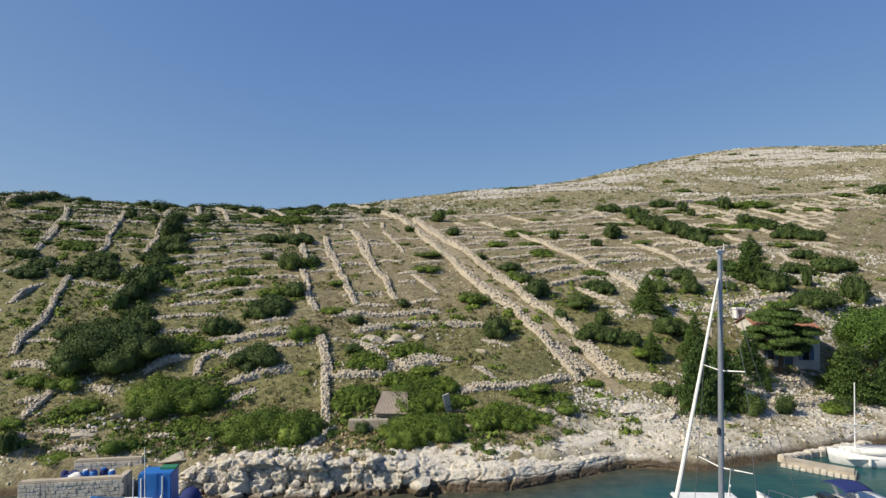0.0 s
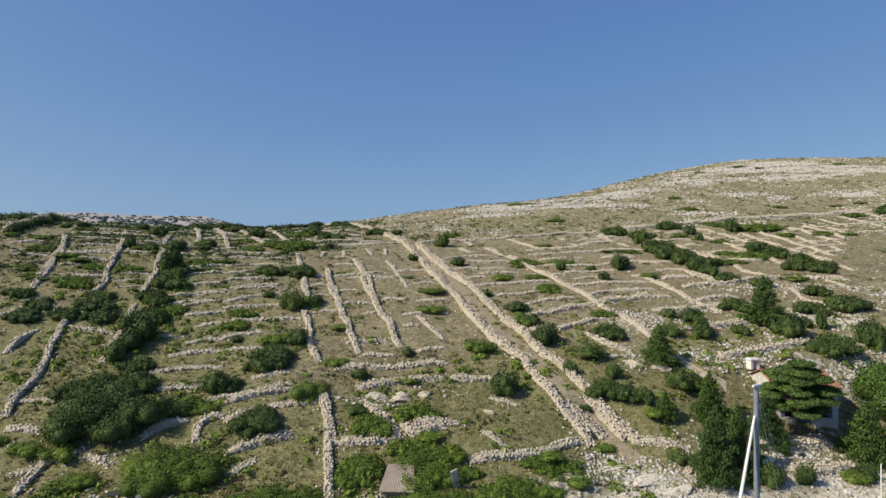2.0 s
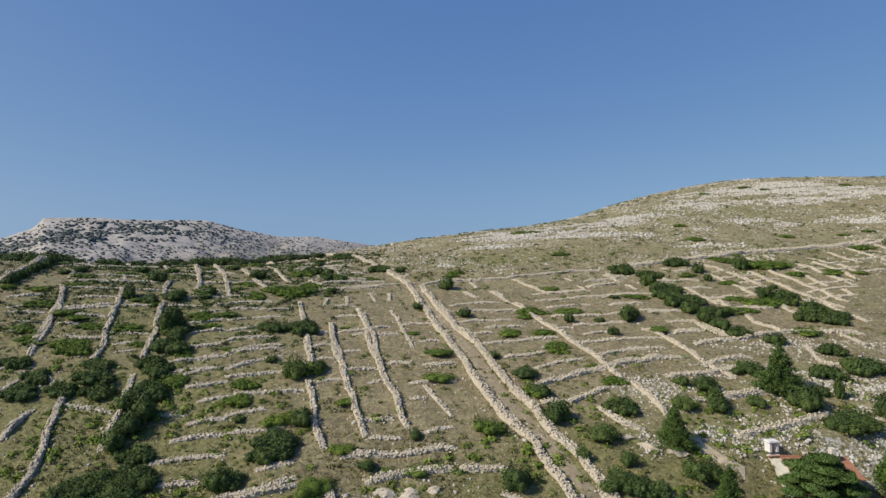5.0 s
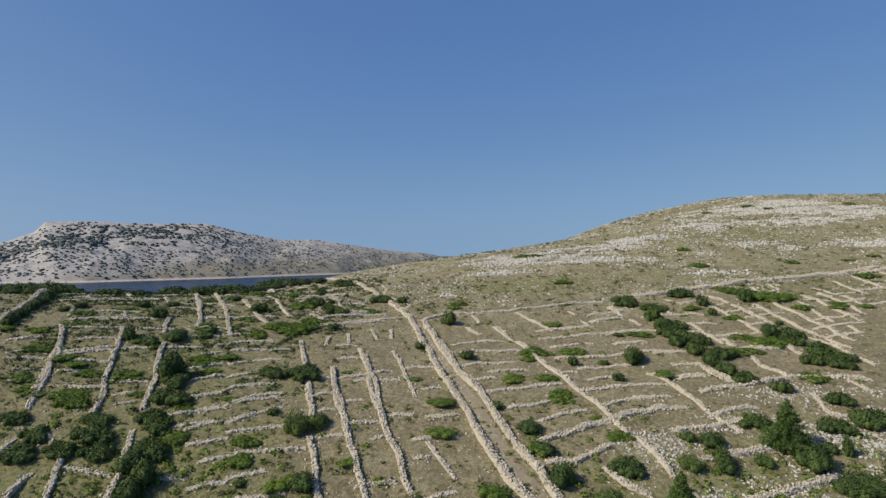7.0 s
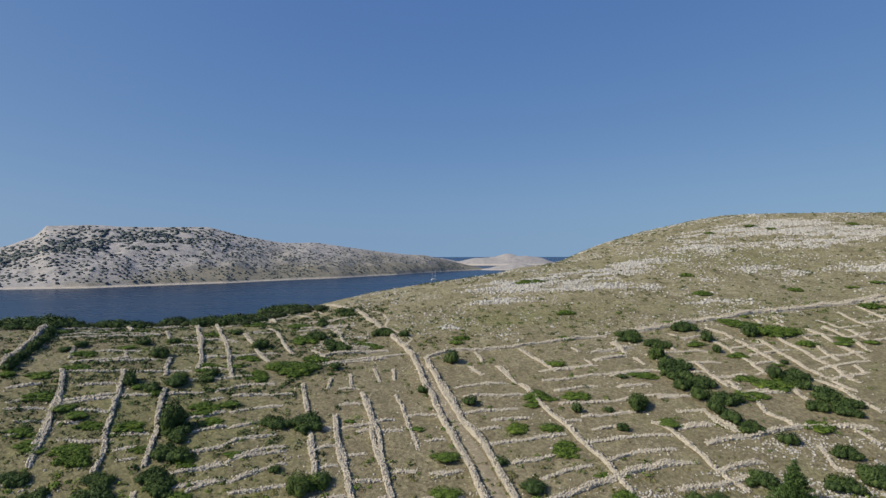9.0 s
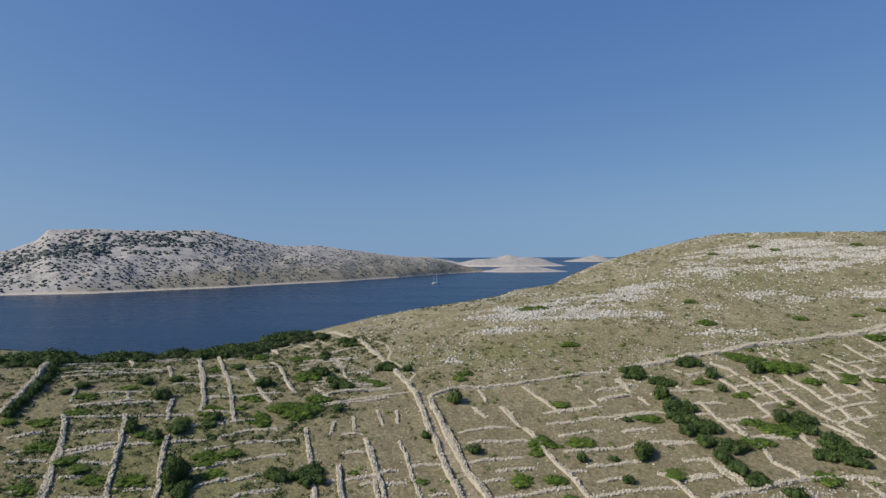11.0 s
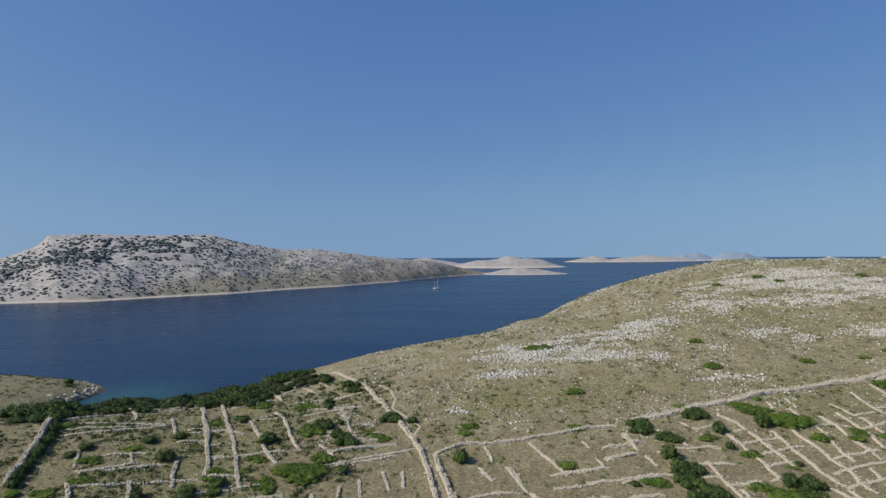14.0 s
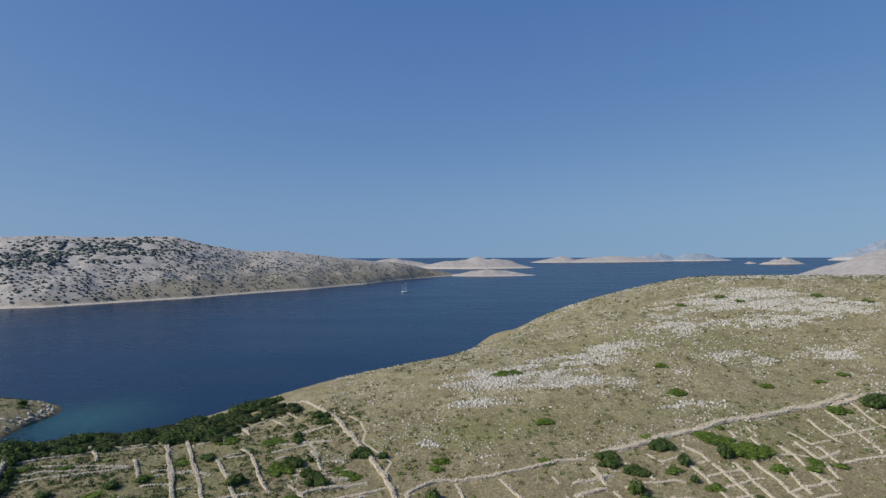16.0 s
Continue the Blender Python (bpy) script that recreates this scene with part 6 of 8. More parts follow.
shrub("mat", -74.8, 125.2, 1.7, 1.0)
shrub("mat", -82.7, 123.7, 2.1, 0.8)
thicket("mat", 24.0, 169.1, 3.2, 1.8, 1.4)
thicket("mat", 26.9, 142.8, 2.7, 1.5, 1.1)
shrub("mat", 18.8, 114.3, 2.2, 1.3)
thicket("dark", 36.4, 125.3, 2.8, 1.5, 2.8)
thicket("dark", 40.6, 122.4, 2.4, 1.3, 2.4)
thicket("mat", 24.0, 127.4, 2.4, 1.3, 0.8)
shrub("mat", 31.9, 109.1, 2.1, 0.9)
shrub("mat", 0.0, 126.8, 1.8, 1.3)
thicket("mat", 1.3, 129.6, 2.4, 1.3, 1.0)
thicket("mat", 64.1, 153.3, 2.8, 1.5, 1.2)
thicket("mat", 90.4, 156.0, 2.6, 1.4, 1.1)
shrub("dark", 62.3, 126.5, 1.9, 3.0)
shrub("dark", 52.5, 124.6, 1.6, 2.2)
shrub("mat", 49.2, 122.4, 2.2, 1.7)
shrub("dark", 51.8, 118.6, 0.9, 1.6)
thicket("mat", 68.9, 127.7, 5.5, 3.0, 2.4)
thicket("mat", 62.3, 134.6, 3.5, 1.9, 0.9)
thicket("mat", 71.5, 121.6, 2.7, 1.5, 1.5)
shrub("dark", 61.9, 113.1, 0.9, 0.8)
thicket("mat", 80.6, 123.2, 2.8, 1.6, 1.2)
shrub("mat", 48.4, 134.6, 2.0, 0.7)
thicket("mat", 100.6, 143.3, 3.4, 1.9, 1.3)
thicket("mat", 55.1, 116.6, 2.5, 1.4, 1.4)
shrub("mat", 59.9, 112.7, 1.5, 0.6)
thicket("dark", 111.8, 145.0, 4.4, 2.4, 3.6)
thicket("mat", 20.8, 168.7, 3.2, 1.8, 1.4)
thicket("mat", 66.5, 167.4, 2.6, 1.4, 1.1)
thicket("mat", 65.2, 154.3, 2.3, 1.2, 1.1)
shrub("mat", 115.8, 161.5, 2.1, 1.4)
thicket("mat", 113.0, 206.8, 2.3, 1.3, 1.0)
shrub("mat", 106.6, 157.9, 1.9, 1.2)
thicket("mat", 91.7, 208.1, 2.2, 1.4, 1.1)
shrub("mat", 108.4, 211.6, 2.1, 1.7)
thicket("mat", 142.6, 208.3, 2.7, 1.5, 1.2)
thicket("mat", 156.4, 201.5, 2.7, 1.5, 1.2)
shrub("mat", 66.7, 137.4, 1.5, 1.0)
thicket("dark", -92.2, 133.4, 5.9, 7.1, 3.6)
shrub("dark", -71.9, 113.7, 1.9, 1.2)
shrub("mat", -74.2, 98.5, 1.7, 1.4)
shrub("dark", -57.7, 121.3, 1.6, 1.2)
shrub("mat", -49.3, 97.7, 1.8, 1.4)
shrub("mat", -52.8, 99.1, 1.6, 1.2)
shrub("dark", -47.7, 101.2, 2.1, 1.5)
thicket("mat", -36.2, 108.1, 2.4, 1.4, 1.4)
shrub("dark", -39.8, 122.7, 1.2, 1.6)
shrub("mat", -41.3, 110.9, 1.6, 0.9)
shrub("dark", -43.7, 104.0, 1.6, 0.9)
shrub("mat", -36.6, 96.8, 1.9, 1.2)
thicket("dark", 41.9, 122.3, 2.4, 2.2, 2.4)
thicket("dark", 50.0, 130.5, 3.3, 1.8, 1.7)
thicket("mat", 64.0, 132.7, 4.2, 2.3, 0.9)
shrub("dark", 39.9, 115.8, 1.5, 1.4)
thicket("dark", 41.0, 111.9, 3.4, 1.9, 3.4)
thicket("dark", 42.4, 104.9, 3.2, 1.8, 2.3)
thicket("dark", 44.3, 99.2, 3.1, 1.7, 2.9)
thicket("dark", 60.6, 107.6, 2.9, 2.3, 2.9)
thicket("dark", 61.2, 99.9, 3.1, 1.9, 3.1)
thicket("dark", 62.7, 97.6, 2.5, 1.4, 2.5)
thicket("mat", 55.2, 104.5, 4.5, 2.5, 2.1)
shrub("dark", 29.2, 97.9, 1.9, 2.3)
thicket("mat", 51.3, 107.0, 2.8, 1.5, 0.9)
shrub("mat", 78.6, 121.0, 2.1, 1.3)
shrub("mat", 84.2, 121.7, 1.8, 1.4)
shrub("dark", 29.6, 108.0, 1.1, 0.6)
shrub("dark", 30.9, 71.6, 1.5, 2.5)
shrub("dark", 42.0, 72.3, 2.0, 2.6)
shrub("dark", 49.9, 68.9, 1.6, 3.9)
shrub("dark", 26.9, 49.6, 1.2, 1.4)
shrub("mat", 31.7, 52.0, 0.9, 0.7)
shrub("mat", 34.8, 50.9, 1.3, 1.0)
shrub("mat", 21.3, 49.4, 1.5, 0.7)
ridge_bush(-85.7, 136.8, 2.1, 1.5)
ridge_bush(-88.5, 140.2, 2.4, 1.4)
ridge_bush(-92.4, 146.1, 2.0, 1.4)
ridge_bush(-93.9, 149.5, 2.6, 2.2)
ridge_bush(-84.6, 137.8, 2.7, 1.7)
ridge_bush(-87.0, 140.5, 3.2, 2.0)
ridge_bush(-90.7, 147.0, 2.6, 2.0)
ridge_bush(-92.2, 149.0, 2.8, 1.6)
ridge_bush(-84.6, 139.4, 3.1, 2.3)
ridge_bush(-85.1, 141.9, 2.8, 1.7)
ridge_bush(-88.5, 147.6, 2.7, 2.2)
ridge_bush(-90.1, 150.8, 2.9, 1.7)
ridge_bush(-82.6, 140.3, 2.4, 1.4)
ridge_bush(-83.6, 143.4, 2.2, 1.4)
ridge_bush(-86.5, 147.4, 2.4, 1.4)
ridge_bush(-88.1, 150.7, 2.8, 2.0)
ridge_bush(-80.2, 141.0, 2.1, 1.3)
ridge_bush(-82.8, 144.5, 2.7, 2.2)
ridge_bush(-86.1, 148.4, 2.9, 1.9)
ridge_bush(-87.2, 150.9, 2.1, 1.7)
ridge_bush(-78.1, 139.5, 2.2, 1.8)
ridge_bush(-81.9, 145.2, 2.8, 2.0)
ridge_bush(-83.0, 148.9, 1.9, 1.2)
ridge_bush(-85.3, 153.0, 2.7, 1.9)
ridge_bush(-77.0, 141.1, 2.1, 1.2)
ridge_bush(-78.2, 144.4, 2.6, 1.7)
ridge_bush(-81.1, 147.6, 2.5, 2.0)
ridge_bush(-82.6, 152.9, 2.3, 1.6)
ridge_bush(-74.9, 140.9, 2.3, 1.3)
ridge_bush(-76.9, 145.0, 3.1, 2.4)
ridge_bush(-79.4, 150.5, 3.0, 2.4)
ridge_bush(-82.1, 154.5, 2.2, 1.4)
ridge_bush(-73.3, 141.1, 2.6, 1.9)
ridge_bush(-75.3, 145.5, 1.9, 1.3)
ridge_bush(-78.3, 150.2, 1.9, 1.4)
ridge_bush(-79.9, 153.9, 2.7, 1.7)
ridge_bush(-72.7, 143.2, 2.1, 1.4)
ridge_bush(-72.9, 145.2, 2.1, 1.8)
ridge_bush(-74.6, 149.1, 2.4, 1.9)
ridge_bush(-78.3, 155.9, 2.0, 1.6)
ridge_bush(-69.7, 141.2, 2.6, 2.0)
ridge_bush(-72.9, 147.2, 2.6, 1.5)
ridge_bush(-73.9, 150.3, 3.0, 2.2)
ridge_bush(-75.2, 154.8, 2.2, 1.4)
ridge_bush(-67.6, 142.4, 2.9, 2.3)
ridge_bush(-69.6, 146.4, 2.0, 1.6)
ridge_bush(-72.6, 151.1, 3.2, 2.1)
ridge_bush(-73.9, 156.2, 2.8, 2.1)
ridge_bush(-66.2, 144.1, 2.8, 2.0)
ridge_bush(-67.4, 147.2, 2.3, 1.7)
ridge_bush(-70.9, 152.0, 2.5, 1.8)
ridge_bush(-71.8, 156.8, 2.7, 1.8)
ridge_bush(-64.4, 142.5, 2.8, 2.3)
ridge_bush(-66.5, 147.6, 3.1, 1.8)
ridge_bush(-68.3, 152.2, 2.4, 1.6)
ridge_bush(-69.6, 156.2, 2.0, 1.5)
ridge_bush(-61.4, 143.6, 1.8, 1.2)
ridge_bush(-63.6, 146.5, 2.6, 2.1)
ridge_bush(-65.6, 150.5, 2.6, 1.9)
ridge_bush(-68.4, 157.0, 3.0, 2.2)
ridge_bush(-60.3, 144.1, 2.1, 1.6)
ridge_bush(-61.2, 147.4, 2.4, 1.8)
ridge_bush(-62.8, 150.9, 2.7, 2.1)
ridge_bush(-65.2, 156.0, 2.3, 1.9)
ridge_bush(-58.2, 141.9, 2.0, 1.6)
ridge_bush(-60.1, 147.9, 2.1, 1.3)
ridge_bush(-60.4, 151.4, 2.5, 1.5)
ridge_bush(-62.5, 156.9, 2.4, 1.9)
ridge_bush(-55.8, 143.9, 2.5, 1.8)
ridge_bush(-55.8, 145.6, 2.5, 2.1)
ridge_bush(-58.6, 149.8, 2.7, 1.6)
ridge_bush(-59.2, 154.8, 2.9, 2.1)
ridge_bush(-52.8, 142.6, 2.5, 1.9)
ridge_bush(-53.8, 145.5, 2.1, 1.5)
ridge_bush(-56.6, 151.9, 2.9, 2.2)
ridge_bush(-59.1, 156.2, 2.1, 1.8)
ridge_bush(-50.3, 141.5, 2.8, 1.7)
ridge_bush(-52.7, 145.4, 2.4, 1.6)
ridge_bush(-55.2, 151.2, 3.1, 2.6)
ridge_bush(-56.0, 154.8, 3.1, 2.4)
ridge_bush(-49.4, 143.5, 2.4, 1.8)
ridge_bush(-51.9, 149.6, 2.0, 1.5)
ridge_bush(-52.8, 152.1, 3.0, 1.9)
ridge_bush(-55.3, 157.4, 2.7, 1.7)
ridge_bush(-48.6, 147.9, 2.2, 1.6)
ridge_bush(-51.2, 153.4, 2.8, 1.8)
ridge_bush(-51.4, 155.9, 2.1, 1.6)
ridge_bush(-52.7, 161.2, 2.3, 1.9)
ridge_bush(-47.4, 150.9, 1.9, 1.3)
ridge_bush(-48.8, 155.7, 2.7, 1.5)
ridge_bush(-51.5, 162.1, 3.1, 2.2)
ridge_bush(-52.7, 164.9, 2.6, 1.9)
ridge_bush(-46.2, 154.8, 2.5, 1.5)
ridge_bush(-48.5, 158.6, 2.0, 1.5)
ridge_bush(-45.4, 154.6, 2.0, 1.5)
ridge_bush(-44.6, 157.7, 1.9, 1.5)
ridge_bush(-42.1, 156.1, 2.1, 1.6)
ridge_bush(-44.0, 160.9, 2.5, 2.1)
ridge_bush(-41.9, 158.1, 1.9, 1.4)
ridge_bush(-41.7, 162.6, 2.7, 1.7)
ridge_bush(-39.2, 158.9, 2.2, 1.4)
ridge_bush(-40.8, 164.1, 2.0, 1.5)
ridge_bush(-35.8, 158.9, 2.3, 1.9)
ridge_bush(-37.5, 162.3, 2.0, 1.5)


def ridge_thicket():
    """The closed belt of bushes along the far edge of the fields."""
    r = np.random.default_rng(29)
    C, D = [], []
    for x, y, radius, height in RIDGE:
        turn = r.uniform(0, 6.283)
        for me in VARIANTS["dark"][8 + int(r.integers(0, 4))]:
            v = np.empty(len(me.vertices) * 3, np.float32)
            me.vertices.foreach_get("co", v)
            f = np.empty(len(me.loops), np.int32)
            me.loops.foreach_get("vertex_index", f)
            v = v.reshape(-1, 3)[f]
            v = np.stack([v[:, 0] * math.cos(turn) - v[:, 1] * math.sin(turn), v[:, 0] * math.sin(turn) + v[:, 1] * math.cos(turn), v[:, 2]], -1)
            D.append(v.reshape(-1, 3, 3).mean(1) - (0, 0, 0.25))
            C.append(v * (radius, radius, height * (0.64 if x < -57 else 0.78)) + (x, y, float(rough_ground(x, y)) - 0.1))
    co = np.concatenate(C)
    return tagged(new("ridge_thicket", foliage_mesh("ridge_thicket", co, np.arange(len(co)).reshape(-1, 3), M_RIDGE, np.concatenate(D))), "dense belt of dark evergreen bushes along the far shore", "thicket", kind="stuff")


for tx, ty, tr, th in ((5.3, 46.2, 2.3, 0.7), (7.6, 45.9, 1.9, 0.6), (3.4, 45.2, 2.0, 0.8), (7.1, 48.9, 2.2, 0.5), (9.9, 49.7, 1.6, 0.5), (1.0, 47.4, 1.8, 1.2), (-1.0, 49.2, 2.4, 1.6), (-3.4, 49.4, 2.2, 1.5),
                       (-7.6, 46.6, 1.9, 1.3), (-6.9, 48.2, 1.8, 1.2), (-1.6, 43.9, 2.0, 0.9), (0.6, 44.0, 1.8, 0.8), (-16.3, 42.0, 1.8, 0.9), (-14.4, 41.7, 1.8, 0.9), (-11.8, 42.0, 2.2, 1.0), (-9.2, 42.4, 1.6, 0.8), (-19.5, 43.0, 1.6, 0.7)):
    thicket("mat", tx, ty, tr, tr * 0.6, th)
for k in range(17):                                     # scrub along the tall western wall, thickened to stand for its side's dark shade
    f = k / 16
    shrub("dark", float(np.interp(f, [0, 0.3, 0.65, 1], [-86.6, -81.2, -77.9, -75.4])), 126.8 - 26.6 * f, 1.0 + 0.35 * math.sin(k * 2.1), 1.5 + 0.3 * math.cos(k * 1.3))
for tx, ty, tr, th in ((-178, 268, 2.6, 2.4), (-174, 262, 1.7, 1.4), (-92.5, 123.5, 2.4, 1.3), (-89.5, 125.4, 2.4, 1.5), (-86.6, 129.6, 2.6, 1.9)):
    shrub("dark", tx, ty, tr, th)
for kind, tx, ty, tr, th in (("mat", -58.6, 82.1, 2.8, 0.7), ("dark", -56.0, 75.7, 2.6, 0.9), ("dark", -51.2, 73.0, 2.4, 1.0), ("dark", -50.7, 69.6, 2.8, 1.0), ("dark", -46.4, 70.5, 2.4, 1.1), ("mat", -44.1, 83.2, 1.6, 0.6), ("mat", -39.5, 94.6, 3.2, 0.6),
                             ("mat", -37.2, 91.1, 2.3, 0.5), ("mat", -19.2, 78.0, 2.4, 1.2), ("mat", -31.3, 83.4, 1.8, 0.5), ("mat", -36.9, 81.2, 2.1, 0.5), ("mat", -35.0, 74.4, 2.5, 0.7), ("mat", -48.0, 88.3, 3.0, 0.5), ("mat", -25.6, 70.6, 2.0, 0.8),
                             ("mat", 8.8, 91.7, 2.1, 0.9), ("mat", 13.8, 91.2, 2.0, 0.8), ("mat", 15.0, 86.7, 2.4, 0.9), ("mat", 9.6, 73.9, 2.3, 0.9), ("mat", 20.2, 76.8, 2.2, 0.5), ("mat", 18.7, 80.7, 1.5, 0.5)):
    thicket(kind, tx, ty, tr, tr * 0.62, th)            # low bushes spread over the fields
ridge_thicket()


def tufts(name, n, box, dens, size, material, label, seed, flat=0.4, k=5):
    """Many small tufts of blades in one mesh."""
    x, y, z, r = scatter_on(n, box, dens, seed)
    cx, cy, cz = (np.repeat(a, k) for a in (x, y, z))
    s = np.repeat(size[0] + (size[1] - size[0]) * r.random(len(x)) ** 2, k)
    a = r.uniform(0, 6.283, len(cx))
    ln = s * r.uniform(0.5, 1.0, len(cx))
    d = np.stack([np.cos(a), np.sin(a)], -1)
    w = s * 0.13
    base = np.stack([cx + d[:, 0] * s * 0.15, cy + d[:, 1] * s * 0.15, cz - 0.03], -1)
    side = np.stack([-d[:, 1] * w, d[:, 0] * w, 0 * w], -1)
    tip = base + np.stack([d[:, 0] * ln * flat, d[:, 1] * ln * flat, ln * r.uniform(0.5, 0.9, len(cx))], -1)
    co = np.stack([base - side, base + side, tip], 1).reshape(-1, 3)
    me = mesh_arrays(name, co, np.arange(len(co)).reshape(-1, 3), material)
    return tagged(new(name, me), label, "grass", kind="stuff")


tufts("dry_grass", 15000, (-95, 110, 42, 150), lambda x, y: 0.25 + 0.6 * (fbm(x, y, 8, 3, 71) > 0.5), (0.18, 0.42), M_STRAW, "dry straw-coloured grass tufts on the terraces", 21)
tufts("green_herbs", 20000, (-110, 130, 42, 160), lambda x, y: 0.12 + np.clip(patches(x, y, GREENS), 0, 1) * 0.6 + 0.5 * (fbm(x, y, 11, 3, 72) > 0.58), (0.2, 0.55), M_HERB, "grey-green herbs and low scrub tufts", 22, 0.55)
tufts("slope_grass", 17000, (-46, 38, 42, 66), lambda x, y: 0.25 + 0.75 * (fbm(x, y, 4, 3, 74) > 0.46), (0.16, 0.40), M_STRAW, "dry grass tufts on the lower slope", 24, 0.5, 5)
tufts("slope_herbs", 13000, (-46, 34, 42, 66), lambda x, y: 0.15 + 0.85 * (fbm(x, y, 5, 3, 75) > 0.5), (0.18, 0.5), M_HERB, "olive-green herbs on the lower slope", 25, 0.6, 5)
tufts("hilltop_scrub", 5000, (-30, 260, 120, 290), lambda x, y: 0.15 + 0.6 * (fbm(x, y, 13, 3, 73) > 0.55), (0.3, 0.75), M_HERB, "sparse scrub tufts on the bare hilltop", 23, 0.6)


def low_scrub(name, n, box, dens, size, material, label, seed, leaves=34):
    """Many ankle-high bushes in one mesh: small heaps of leaf sprays."""
    x, y, z, r = scatter_on(n, box, dens, seed)
    m = len(x)
    s = size[0] * (size[1] / size[0]) ** r.random(m)
    d = r.normal(0, 1, (m, leaves, 3))
    d[..., 2] = np.abs(d[..., 2])
    d /= np.linalg.norm(d, axis=-1, keepdims=True)
    wide = r.uniform(0.7, 1.3, (m, 1, 2))
    c = d * s[:, None, None] * np.concatenate([wide, np.full((m, 1, 1), 0.55)], -1) * r.uniform(0.55, 1.05, (m, leaves, 1)) + np.stack([x, y, z], -1)[:, None, :]
    q, f = leaf_faces(c.reshape(-1, 3), d.reshape(-1, 3), 1.0, r)
    cc = np.repeat(c.reshape(-1, 3), 3, 0)
    q = cc + (q - cc) * np.repeat(np.repeat(s * 0.22, leaves), 3)[:, None]
    return tagged(new(name, foliage_mesh(name, q, f, material, d.reshape(-1, 3))), label, "scrub", kind="stuff")


low_scrub("low_green_scrub", 5200, (-75, 60, 42, 78), lambda x, y: (0.12 + np.clip(patches(x, y, GREENS), 0, 1) * 0.5) * (0.15 + 1.1 * (fbm(x, y, 7, 3, 81) > 0.5)), (0.22, 0.85), M_MAT, "low green scrub spreading over the lower slope", 41)
low_scrub("shore_scrub", 2500, (-32, 8, 38.4, 46), lambda x, y: (inland(x, y) > 1.7 + 0.8 * (x > -2)) * (0.25 + 0.75 * (fbm(x, y, 3, 3, 88) > 0.48)), (0.16, 0.5), M_MAT, "low green scrub above the rocky shore", 49, 26)
tufts("shore_grass", 14000, (-34, 10, 38.2, 47), lambda x, y: (inland(x, y) > 1.6 + 0.8 * (x > -2)) * (0.35 + 0.65 * (fbm(x, y, 3, 3, 89) > 0.45)), (0.16, 0.42), M_STRAW, "dry grass above the rocky shore", 50, 0.5, 5)
low_scrub("low_grey_scrub", 5200, (-75, 70, 42, 85), lambda x, y: 0.10 + 0.3 * (fbm(x, y, 9, 3, 82) > 0.5), (0.2, 0.6), M_HERB, "grey-green aromatic scrub among the stones", 42)
low_scrub("headland_scrub", 3500, (-235, -150, 195, 320), lambda x, y: 0.2 + 0.5 * (fbm(x, y, 12, 3, 87) > 0.5), (0.4, 1.1), M_DARK, "olive-green scrub on the low headland", 47, 14)
tufts("headland_grass", 6000, (-235, -150, 195, 320), lambda x, y: 0.6 + 0 * x, (0.4, 0.8), M_STRAW, "dry grass on the low headland", 48, 0.6, 5)
rubble("headland_rocks", 6000, (-200, -145, 235, 300), lambda x, y: (ground(x, y) > -0.1) * (ground(x, y) < 2.3) * (0.12 + 0.35 * (x > -185)) * (fbm(x, y, 6, 3, 67) > 0.42), (0.25, 1.1), M_CORE, "pale rocks round the tip of the headland", 49)
low_scrub("field_scrub", 8500, (-105, -18, 78, 158), lambda x, y: 0.15 + 0.55 * (fbm(x, y, 8, 3, 86) > 0.5), (0.3, 0.95), M_DARK, "olive-green scrub in the abandoned fields", 46, 18)
low_scrub("terrace_scrub", 5200, (-105, 120, 78, 150), lambda x, y: 0.12 + 0.35 * (fbm(x, y, 10, 3, 83) > 0.53), (0.3, 0.8), M_MAT, "small green bushes on the terraces", 43, 22)
low_scrub("hilltop_bushes", 9000, (-30, 210, 125, 265), lambda x, y: 0.16 + 0.45 * (fbm(x, y, 15, 3, 84) > 0.52), (0.22, 0.8), M_DARK, "small dark bushes dotted over the hilltop", 44, 20)
low_scrub("hilltop_herbs", 6000, (-30, 250, 120, 280), lambda x, y: 0.2 + 0.5 * (fbm(x, y, 11, 3, 85) > 0.5), (0.3, 0.8), M_HERB, "grey-green herbs on the hilltop", 45, 14)


# ---- shore boulders ----
def boulder(x, y, rx, ry, rz, seed, mat=None, sink=0.3):
    r = random.Random(seed)
    bm = bmesh.new()
    bmesh.ops.create_icosphere(bm, subdivisions=4 if rx > 1.0 else 3, radius=1.0)
    cuts = [(Vector((r.uniform(-1, 1), r.uniform(-1, 1), r.uniform(-0.2, 1))).normalized(), r.uniform(0.30, 0.62)) for _ in range(9)]
    off = Vector((r.uniform(0, 50), r.uniform(0, 50), r.uniform(0, 50)))
    for v in bm.verts:
        for n, d in cuts:
            over = v.co.dot(n) - d
            if over > 0:
                v.co -= n * over
        v.co *= 1 + 0.07 * noise.noise(v.co * 3.2 + off) - 0.12 * max(0, 0.12 - abs(noise.noise(v.co * 2.5 + off))) / 0.12 - 0.10 * abs(noise.noise(v.co * 5.5 + off)) + 0.06 * noise.noise(v.co * 11 + off)
        v.co = Vector((v.co.x * rx, v.co.y * ry, v.co.z * rz))
    ob = part("boulder", bm, mat or M_SHORE)
    ob.matrix_basis = pose(x, y, float(rough_ground(x, y)) + rz * (0.5 - sink), 0, 0, r.uniform(-25, 25))
    return tagged(ob, "large pale weathered limestone boulder at the shore" if rx > 1.0 else "pale limestone rock at the water's edge", "rock", "shore rocks")


